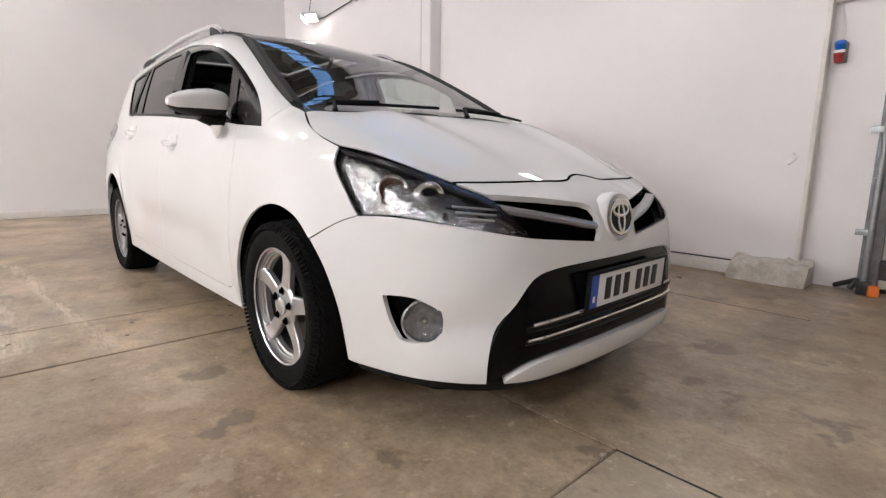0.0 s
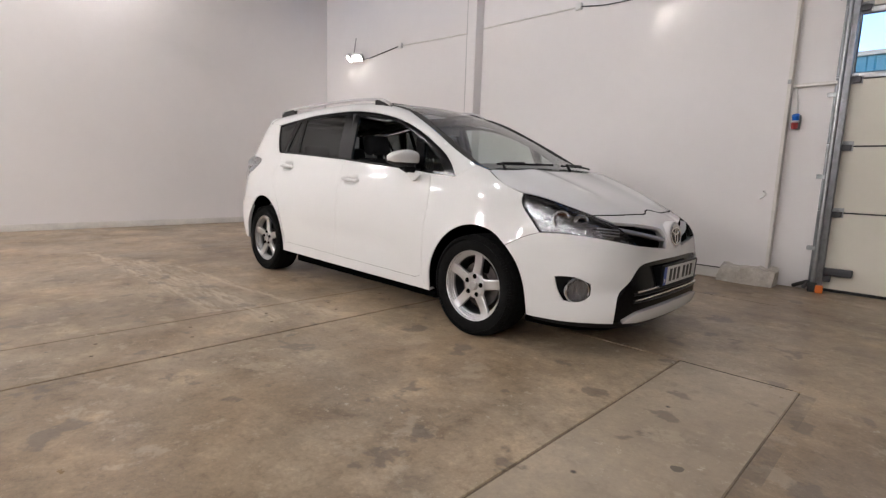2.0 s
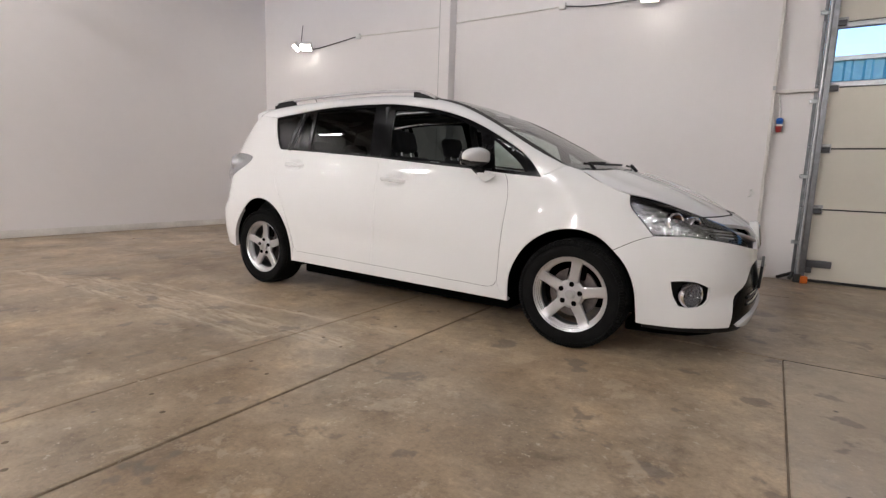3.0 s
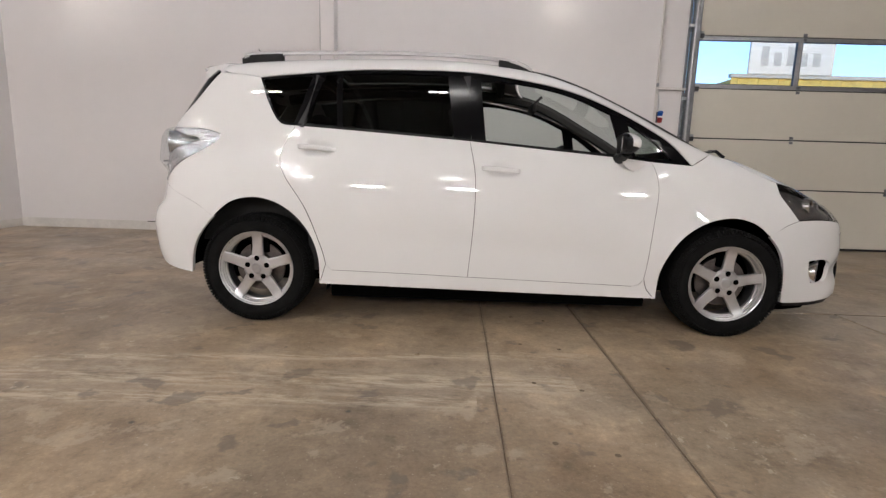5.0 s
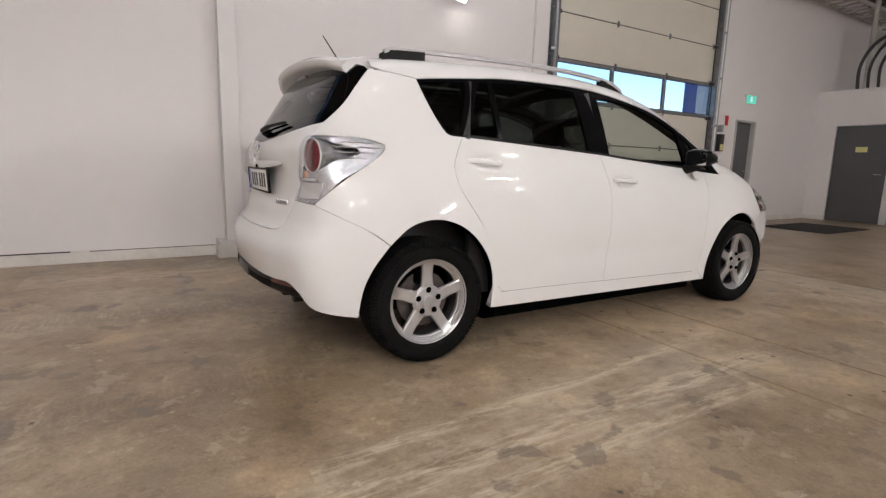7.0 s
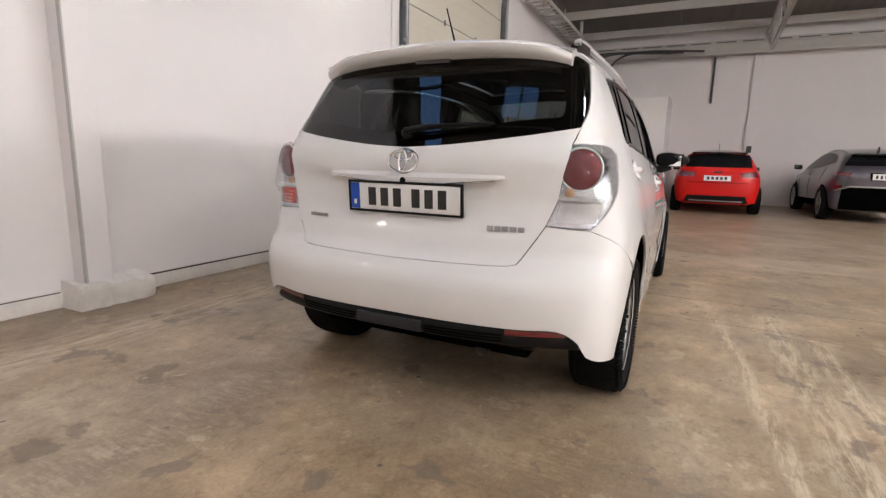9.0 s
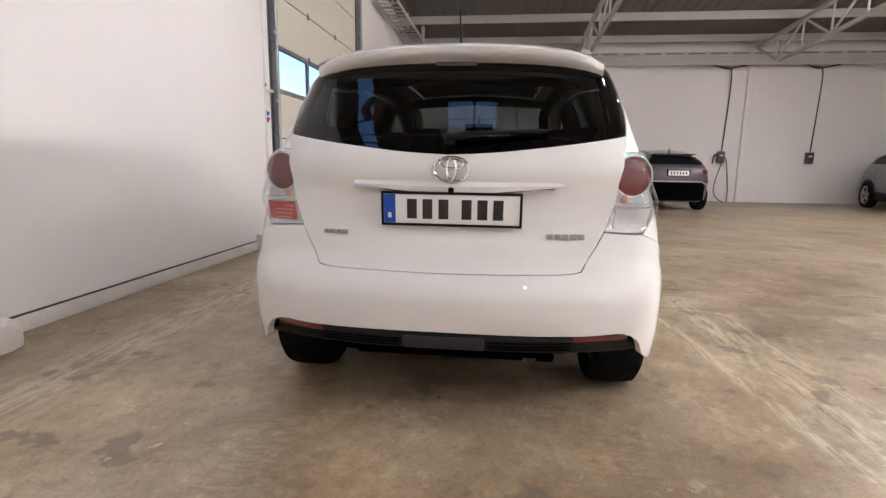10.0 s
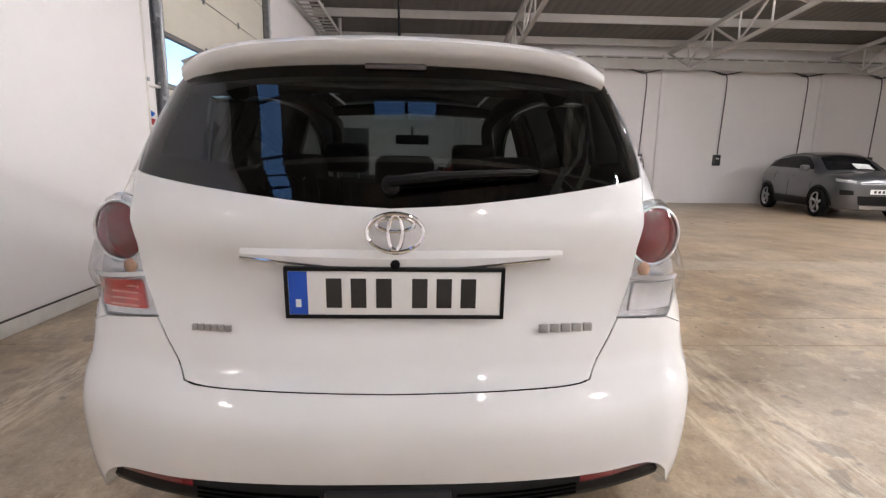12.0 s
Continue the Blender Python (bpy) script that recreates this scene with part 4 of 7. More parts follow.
# tail lamps


def pull_back(ob, k):
    """Draw the outer corner of a tail lamp out to the rear."""
    me = ob.data
    p = np.array([v.co for v in me.vertices])
    w = soft((np.abs(p[:, 1]) - .63) / .10) * soft((-1.72 - p[:, 0]) / .12) * soft((p[:, 2] - .86) / .08) * soft((1.145 - p[:, 2]) / .03)
    for v, e in zip(me.vertices, w):
        v.co.x -= k * e
    me.update()
    me.normals_split_custom_set_from_vertices([tuple(n.vector) for n in me.vertex_normals])


LAMP_R = [TAIL_IN, TAIL_TOP, TAIL_OUT, TAIL_LOW]
for s in (1, -1):
    tl = new("tail_lamp")
    tl.parent = car
    tl["label"] = "clear tail lamp with round dark red light"

    def half(name, segs, material, **k):
        made = panel(name, segs, TAIL, material, tl, sides=2, **k)
        drop = made[1] if s == 1 else made[0]
        bpy.data.objects.remove(drop)
        return made[0] if s == 1 else made[1]
    cup = np.array([(-3.0, -.703 + .077 * math.cos(a), 1.038 + .080 * math.sin(a)) for a in np.linspace(0, 2 * math.pi, 25)])
    cup = [tuple(p) for p in VAN.cast(cup, np.tile((1.0, 0, 0), (25, 1)))]
    pull_back(half("bowl", LAMP_R, M_REFLECTOR, gap=.0005, lift=-.003, flange=.014, step=.016, holes=[[cup]]), .014)
    pull_back(half("lens", LAMP_R, M_LENS, gap=.002, lift=.006, flange=.010, step=.02), .058)
    m = Matrix.Translation((-1.938, -s * .703, 1.038)) @ Matrix.Rotation(radians(s * 14), 4, "Z") @ FACE_BACK
    part("brake_light", lathe([(1, -.02), (1, -.002), (.8, .005), (.45, .010), (0, .012)], 48, m=m @ Matrix.Diagonal((.073, .075, 1, 1))), M_REDLENS, tl, "round dark red brake light")
    part("brake_light_ring", ring(.076, .078, .004, m=m), M_FROST, tl)
    part("reflector_tube", lathe([(1, -.004), (.98, -.05), (.86, -.12), (.70, -.20)], 40, m=m @ Matrix.Diagonal((.074, .076, 1, 1))), M_REFLECTOR, tl)
    for z, x0, x1 in ((1.104, -1.86, -1.64), (1.082, -1.87, -1.63), (1.058, -1.87, -1.66), (1.030, -1.86, -1.70)):
        q = VAN.cast(np.array([(x, -2.5, z) for x in np.linspace(x0, x1, 6)]), np.tile((0, 1.0, 0), (6, 1)))
        part("reflector_rib", tube([(a_, s * (b_ + .004), c_) for a_, b_, c_ in q], .0035, 6), M_REFLECTOR, tl)
    q = np.array([tuple(p) for p in smooth_line([TAIL_LOW[0], (-1.957, -.665, .819), TAIL_LOW[1]], 5)])
    for _ in range(6):
        q = q - VAN.normal(q) * VAN.value(q)[:, None]
    part("gasket", tube([(a_, s * b_, c_) for a_, b_, c_ in q - VAN.normal(q) * .001], .0028, 6), M_GASKET, tl, "grey lamp gasket")
    bulb = lathe([(.020, -.012), (.019, .002), (.014, .007), (0, .009)], 20, m=Matrix.Translation((-1.959, -s * .672, .950)) @ Matrix.Rotation(radians(s * 20), 4, "Z") @ FACE_BACK)
    part("indicator_bulb", bulb, M_AMBER, tl, "amber bulb behind clear plastic")
    low = half("lower_light", [[(-1.962, -.640, .915), (-1.872, -.762, .915)], [(-1.872, -.762, .915), (-1.908, -.745, .842)], [(-1.908, -.745, .842), (-1.974, -.624, .842)], [(-1.974, -.624, .842), (-1.962, -.640, .915)]], M_REDCLEAR if s == -1 else M_FROST, gap=0, lift=.002, flange=.012, step=.02)
    pull_back(low, .025)
    ridge = half("divider", [[(-1.966, -.632, .938), (-1.885, -.752, .936)], [(-1.885, -.752, .936), (-1.89, -.750, .924)], [(-1.89, -.750, .924), (-1.969, -.630, .926)], [(-1.969, -.630, .926), (-1.966, -.632, .938)]], M_FROST, gap=0, lift=.004, flange=.012, step=.02)
    pull_back(ridge, .040)
    if s == -1:
        for k in range(4):
            z = .85 + .016 * k
            part("light_rib", tube([(-1.984 + (z - .838) * .13, .648, z), (-1.958 + (z - .838) * .2, .728, z)], .0028, 6), M_PALERIB, tl)
    part("bulb", lathe([(.018, -.01), (.016, .012), (0, .018)], 20, m=Matrix.Translation((-1.942, -s * .672, .952)) @ Matrix.Rotation(radians(s * 20), 4, "Z") @ FACE_BACK), M_BROWNREFL, tl)

# rear: spoiler, black lower bumper, reflectors, chrome strip, wiper, badges
bm = bmesh.new()
rows = []
for y in np.linspace(-.60, .60, 25):
    k = abs(y) / .60
    back = -1.862 + .075 * k ** 2.2 + .03 * k ** 8
    zt = 1.552 - .030 * k ** 2 - .035 * k ** 7
    root = float(VAN.cast(np.array([[-1.55 + .0 * k, y * .98, 3.0]]), np.array([[0, 0, -1.0]]))[0][2])
    rows.append([bm.verts.new(v) for v in ((-1.55, y * .965, root - .006), (-1.64, y * .98, root + .004 - .004 * k), (-1.76, y, zt + .004), (back + .02, y, zt), (back, y, zt - .014), (back + .004, y, zt - .036), (back + .03, y, zt - .052), (-1.74, y * .985, zt - .066), (-1.64, y * .98, zt - .085))])
for a, b in zip(rows, rows[1:]):
    for k in range(8):
        bm.faces.new((a[k], a[k + 1], b[k + 1], b[k]))
bm.faces.new(rows[0])
bm.faces.new(rows[-1][::-1])
part("roof_spoiler", bm, M_PAINT, car, angle=60)
part("high_brake_light", box(-1.79, -1.770, -.085, .085, 1.476, 1.492, .004), M_UNLIT, car, "unlit grey high brake light")
bm = bmesh.new()
rows = []
for y in np.linspace(-.745, .745, 31):
    k = abs(y) / .745
    x = -2.125 + .15 * k ** 2.6
    zt = .446 - .045 * max(0, k - .9) / .1
    zb = .372 - .015 * k
    rows.append([bm.verts.new(v) for v in ((x + .05, y, zt + .004), (x - .002, y, zt - .002), (x - .014, y, zt - .016), (x - .016, y, zb + .03), (x - .004, y, zb + .008), (x + .03, y, zb), (x + .12, y, zb - .01))])
for a, b in zip(rows, rows[1:]):
    for k in range(6):
        bm.faces.new((a[k], a[k + 1], b[k + 1], b[k]))
part("lower_bumper", bm, M_BLACKTRIM, car, "black plastic lower bumper", angle=50)
part("bumper_step", box(-2.147, -2.10, -.155, .155, .380, .428, .008), M_STEP, car, "smooth dark grey panel in the lower bumper")
for s in (1, -1):
    pts = [(-2.125 + .15 * (y / .745) ** 2.6 - .017, s * y, .430) for y in np.linspace(.49, .705, 8)]
    bm = bmesh.new()
    rows = [[bm.verts.new((x, y, z - .017)), bm.verts.new((x - .003, y, z - .014)), bm.verts.new((x - .003, y, z + .006)), bm.verts.new((x + .01, y, z + .010))] for x, y, z in pts]
    for a, b in zip(rows, rows[1:]):
        for k in range(3):
            bm.faces.new((a[k], a[k + 1], b[k + 1], b[k]))
    part("rear_reflector", bm, M_REDLENS, car)
    for z in (.388, .400, .412):
        pts = [(-2.125 + .15 * (y / .745) ** 2.6 - .0165, s * y, z) for y in np.linspace(.17, .48, 8)]
        part("bumper_groove", tube(pts, .003, 6), M_LINER, car)
bm = bmesh.new()
rows = []
for y in np.linspace(-.435, .405, 25):
    k = abs(y + .015) / .42
    x = float(VAN.rear(1.0) + VAN.rk * (abs(y) / .75) ** 2.6)
    z = .996 - .016 * math.cos(k * 1.5) ** 2
    t = .006 + .026 * (1 - k) ** .8
    out = .004 + .018 * (1 - k ** 4)
    rows.append([bm.verts.new(v) for v in ((x + .02, y, 1.012), (x - out * .35, y, 1.010), (x - out, y, 1.000 - t * .30), (x - out * .8, y, z - t * .55), (x + .015, y, z - t * .85))])
for a, b in zip(rows, rows[1:]):
    for k in range(4):
        bm.faces.new((a[k], a[k + 1], b[k + 1], b[k]))
bm.faces.new(rows[0])
bm.faces.new(rows[-1][::-1])
lower = [r[3].co.copy() for r in rows]
strip_ = part("tailgate_strip", bm, M_PAINT, car, "white grip strip", angle=30)
part("strip_edge", tube([p + Vector((-.001, 0, -.003)) for p in lower[1:-1]], .003, 6), M_CHROME, strip_, "thin bright lower edge")
emblem(car, Matrix.Translation((-2.055, -.013, 1.055)) @ Matrix.Rotation(radians(6), 4, "Y") @ FACE_BACK, .068)
part("camera_lens", lathe([(.012, -.02), (.012, .01), (0, .014)], 16, m=Matrix.Translation((-2.05, -.013, .978)) @ FACE_BACK), M_GLOSSBLACK, car)


def badge(n, width, height, y, z):
    b_ = new("badge")
    b_.parent = car
    b_["label"] = "small chrome badge"
    for i in range(n):
        yy = y - width / 2 + width * (i + .5) / n
        x = float(VAN.rear(z) + VAN.rk * (abs(yy) / .75) ** 2.6) - .002
        w = width / n * .36
        bm = box(x - .002, x + .008, yy - w, yy + w, z - height / 2, z + height / 2, .0008)
        part("badge_bar", bm, M_SATIN, b_)


badge(6, .105, .016, .449, .806)
badge(5, .150, .020, -.450, .808)
bm = tube(smooth_line([(-2.016, .005, 1.176), (-2.006, -.15, 1.194), (-1.972, -.37, 1.203)], 6), [.013] * 6 + [.009] * 6 + [.004], 8)
lathe([(.024, -.03), (.023, .004), (.016, .010), (0, .012)], 24, m=Matrix.Translation((-2.004, .0, 1.170)) @ Matrix.Rotation(radians(25), 4, "Y") @ FACE_BACK, bm=bm)
wiper = part("rear_wiper", bm, M_BLACKTRIM, car, "black rear wiper arm")
part("wiper_blade", tube(smooth_line([(-2.008, .01, 1.160), (-1.996, -.18, 1.176), (-1.966, -.375, 1.193)], 5), .005, 6), M_LINER, wiper)
part("aerial", tube([(-1.52, .0, 1.56), (-1.56, .0, 1.60), (-1.66, .0, 1.735)], [.010, .005, .003], 8), M_BLACKTRIM, car, "short black roof aerial")

# roof rails
for s in (1, -1):
    xs = np.linspace(.22, -1.525, 46)
    lift_ = lambda x: .009 * np.clip((-.8 - x) / .6, 0, 1)
    top_ = []
    for x in xs:
        z = float(VAN.cast(np.array([[x, -.555, 3.0]]), np.array([[0, 0, -1.0]]))[0][2])
        k = np.clip(min((.22 - x) / .16, .35 + (x + 1.525) / .04), 0, 1)
        top_.append((x, -s * (.56 + .012 * (1 - k)), z + .006 + .030 * k * (2 - k) + lift_(x)))
    bm = bmesh.new()
    rows = [[bm.verts.new((x, y + dy, z + dz)) for dy, dz in ((-.014, -.012), (-.015, .004), (-.008, .011), (.008, .011), (.015, .004), (.014, -.012))] for x, y, z in top_]
    for a, b in zip(rows, rows[1:]):
        for k in range(6):
            bm.faces.new((a[k], a[(k + 1) % 6], b[(k + 1) % 6], b[k]))
    bm.faces.new(rows[0])
    bm.faces.new(rows[-1][::-1])
    rail = part("roof_rail", bm, M_RAIL, car, "silver roof rail", angle=50)
    for x0, x1 in ((.235, .02), (-1.29, -1.54)):
        bm = bmesh.new()
        n = 8
        rows = []
        for i in range(n + 1):
            x = x0 + (x1 - x0) * i / n
            z = float(VAN.cast(np.array([[x, -.555, 3.0]]), np.array([[0, 0, -1.0]]))[0][2])
            k = np.clip(min((.235 - x) / .17, .30 + (x + 1.54) / .05), 0, 1)
            hgt = .004 + .030 * k * (2 - k) + lift_(x)
            rows.append([bm.verts.new((x, -s * (.56 + d), z + e)) for d, e in ((.017, -.02), (.016, hgt - .004), (-.016, hgt - .004), (-.017, -.01))])
        for a, b in zip(rows, rows[1:]):
            for k in range(3):
                bm.faces.new((a[k], a[k + 1], b[k + 1], b[k]))
        part("rail_foot", bm, M_BLACKTRIM, rail)

# door handles
for x, z, doors in ((.040, .940, front_door), (-1.030, 1.033, rear_door)):
    for i, s in enumerate((1, -1)):
        y = float(VAN.cast(np.array([[x, -2.0, z]]), np.array([[0, 1.0, 0]]))[0][1])
        pts = smooth_line([(x - .112, s * (y + .004), z + .004), (x - .085, s * (y - .018), z + .004), (x, s * (y - .026), z + .001), (x + .085, s * (y - .018), z - .006), (x + .112, s * (y + .004), z - .010)], 5)
        bm = bmesh.new()
        rows = []
        for p in pts:
            rows.append([bm.verts.new(p + Vector((0, s * d, e))) for d, e in ((.006, .014), (-.004, .012), (-.008, 0), (-.004, -.012), (.006, -.014))])
        for a, b in zip(rows, rows[1:]):
            for k in range(5):
                bm.faces.new((a[k], a[(k + 1) % 5], b[(k + 1) % 5], b[k]))
        bm.faces.new(rows[0])
        bm.faces.new(rows[-1][::-1])
        part("handle", bm, M_PAINT, doors[i], "white door handle", angle=60)

# mirrors
for i, s in enumerate((1, -1)):
    mr = new("door_mirror")
    mr.parent = front_door[i]
    mr["label"] = "white and black door mirror"

    def shell(y0, y1, x0, x1, z0, z1, material, name, cut):
        bm = bmesh.new()
        bmesh.ops.create_uvsphere(bm, u_segments=32, v_segments=20, radius=1)
        for v in bm.verts:
            q = [math.copysign(abs(c) ** .62, c) for c in v.co]
            y = (y0 + y1) / 2 + q[1] * (y1 - y0) / 2
            slim = 1 - .48 * max(0, (q[1] + .35) / 1.35) ** 1.6
            v.co = ((x0 + x1) / 2 + q[0] * (x1 - x0) / 2 - .014 * (q[1] + 1), -s * y, (z0 + z1) / 2 + q[2] * (z1 - z0) / 2 * (1 - .22 * max(0, q[0])) * slim - .004 * q[1])
        bmesh.ops.bisect_plane(bm, geom=bm.verts[:] + bm.edges[:] + bm.faces[:], plane_co=cut[0], plane_no=cut[1], clear_outer=True)
        return part(name, bm, material, mr)
    shell(.765, 1.010, .700, .800, 1.040, 1.160, M_BLACKTRIM, "mirror_base", ((0, 0, 2), (0, 0, 1)))
    cap = shell(.762, 1.013, .706, .804, 1.044, 1.164, M_PAINT, "mirror_cap", ((0, 0, 1.074), (0, 0, -1)))
    bm = bmesh.new()
    bm.from_mesh(cap.data)
    bmesh.ops.bisect_plane(bm, geom=bm.verts[:] + bm.edges[:] + bm.faces[:], plane_co=(.718, 0, 0), plane_no=(-1, 0, 0), clear_outer=True)
    bm.to_mesh(cap.data)
    bm.free()
    part("mirror_glass", box(-.068, .068, -.042, .042, -.001, .002, .001, m=Matrix.Translation((.692, -s * .890, 1.094)) @ Matrix.Rotation(radians(-s * 12), 4, "Z") @ FACE_BACK), M_CHROME, mr, "mirror glass")
    part("mirror_rim", box(.694, .710, -s * .975, -s * .800, 1.048, 1.148, .006), M_BLACKTRIM, mr)
    bm = tube([(.72, -s * .775, 1.020), (.725, -s * .83, 1.030), (.73, -s * .88, 1.052)], [.035, .028, .03], 10)
    part("mirror_arm", bm, M_BLACKTRIM, mr)
    bm = prism([(.860, 1.003), (.72, 1.010), (.738, .985), (.765, .960), (.790, .950), (.815, .960), (.848, .985)], .012, "y", .004)
    ob = part("mirror_foot", bm, M_PAINT, mr)
    ob.matrix_basis = Matrix.Translation((0, -.838 if s == 1 else .830, 0)) @ Matrix.Rotation(0, 4, "X")

# cowl and front wipers
panel("cowl", both([on(TOP_, (1.29, 0), (1.28, -.3), (1.22, -.55), (1.20, -.66)), on(TOP_, (1.20, -.66), (1.34, -.69)), on(TOP_, (1.34, -.69), (1.44, -.56), (1.50, -.36), (1.535, 0))]), TOP_, M_BLACKTRIM, car, lift=-.030, flange=0)
for pts in (((1.335, -.60), (1.40, -.40), (1.435, -.10)), ((1.445, .0), (1.41, .32), (1.345, .58))):
    ln = [Vector(p) + Vector((.004, 0, .014)) for p in on(TOP_, *pts)]
    bm = tube(smooth_line(ln, 5), .007, 6)
    foot = ln[0] + Vector((.07, 0, -.035))
    tube([foot, ln[0] + Vector((.03, .02, .004)), ln[1] + Vector((.008, 0, .010))], [.012, .010, .006], 6, bm=bm)
    part("wiper", bm, M_BLACKTRIM, car)

# ---- cabin ----
bm = bmesh.new()
rows = []
for y in np.linspace(-.70, .70, 13):
    k = abs(y) / .7
    rows.append([bm.verts.new(v) for v in ((1.36 - .14 * k, y, .99), (1.10 - .06 * k, y, 1.025), (.80, y, 1.035 - .02 * k), (.70, y, 1.00 - .02 * k), (.68, y, .93), (.74, y, .62), (.95, y, .50))])
for a, b in zip(rows, rows[1:]):
    for k in range(6):
        bm.faces.new((a[k], a[k + 1], b[k + 1], b[k]))
part("dashboard", bm, M_CABIN, car, "dark grey dashboard")
part("instrument_hood", box(.74, .92, -.10, .22, 1.00, 1.055, .02), M_CABIN, car)
sw = Matrix.Translation((.62, .36, .93)) @ Matrix.Rotation(radians(-62), 4, "Y")
bm = ring(.185, .185, .014, m=sw)
lathe([(.06, -.02), (.06, .02), (.03, .03), (0, .03)], 20, m=sw, bm=bm)
for a in (0, 120, 240):
    t = sw @ Matrix.Rotation(radians(a), 4, "Z")
    box(.02, .18, -.018, .018, -.008, .008, .004, bm=bm, m=t)
tube([(.64, .36, .92), (.85, .36, .80)], .03, 10, bm=bm)
part("steering_wheel", bm, M_CABIN, car)


def seat(x, y, width, name="seat", head=True, h=.60):
    st = new(name)
    st.parent = car
    part("cushion", box(x - .05, x + .45, y - width / 2, y + width / 2, .42, .58, .05, segs=3), M_CLOTH, st)
    part("backrest", box(-.07, .07, -width / 2, width / 2, 0, h, .06, m=Matrix.Translation((x - .04, y, .54)) @ Matrix.Rotation(radians(-16), 4, "Y"), segs=3), M_CLOTH, st)
    if head:
        m = Matrix.Translation((x - .04, y, .54)) @ Matrix.Rotation(radians(-16), 4, "Y")
        part("headrest", box(-.05, .05, -.125, .125, h + .04, h + .21, .045, m=m, segs=3), M_CLOTH, st)
        for d in (-.06, .06):
            part("headrest_post", tube([m @ Vector((0, d, h - .03)), m @ Vector((0, d, h + .08))], .007, 6), M_SATIN, st)


seat(.02, -.37, .50)
seat(.02, .37, .50)
for y in (-.45, 0, .45):
    seat(-.86, y, .42, "rear_seat", h=.52)
part("load_cover", box(-1.95, -1.05, -.62, .62, .93, .955, .01), M_CABIN, car, "dark load cover behind the rear seats")
for y in (-.63, .63):
    part("load_side", box(-1.88, -1.0, y - .03, y + .03, .45, 1.10, .02), M_CABIN, car)
for name, a, b in (("front_door", .90, -.12), ("rear_door", -.14, -1.10)):
    for i, s in enumerate((1, -1)):
        d = (front_door if name == "front_door" else rear_door)[i]
        part("door_lining", box(b, a, s * -.765, s * -.725, .30, 1.02 if name == "front_door" else 1.07, .015), M_CABIN, d)
for s in (1, -1):
    for p in (((-.14, -.745, 1.06), (-.165, -.62, 1.47)), ((-1.13, -.74, 1.14), (-1.06, -.63, 1.45))):
        part("pillar_lining", tube([(x, s * y, z) for x, y, z in p], .035, 6), M_CABIN, car)
bm = bmesh.new()
for s in (1, -1):
    tube(smooth_line([(1.20, s * .66, 1.06), (.85, s * .61, 1.25), (.45, s * .53, 1.44), (.1, s * .53, 1.51), (-.6, s * .535, 1.53), (-1.3, s * .52, 1.49), (-1.6, s * .50, 1.44)], 4), .04, 6, bm=bm)
tube([(.12, -.5, 1.535), (.08, 0, 1.555), (.12, .5, 1.535)], .035, 6, bm=bm)
tube([(-1.18, -.5, 1.51), (-1.18, 0, 1.53), (-1.18, .5, 1.51)], .035, 6, bm=bm)
part("roof_lining", bm, M_LINING, car)
panel("headliner", both([on(TOP_, (-1.10, 0), (-1.10, -.46)), on(TOP_, (-1.10, -.46), (-1.60, -.44)), on(TOP_, (-1.60, -.44), (-1.66, 0))]), TOP_, M_CABIN, car, lift=-.03, flange=0)
bm = box(.30, .33, -.115, .115, 1.335, 1.40, .012)
tube([(.32, 0, 1.40), (.38, 0, 1.455)], .010, 8, bm=bm)
part("inner_mirror", bm, M_CABIN, car, "black inner mirror")


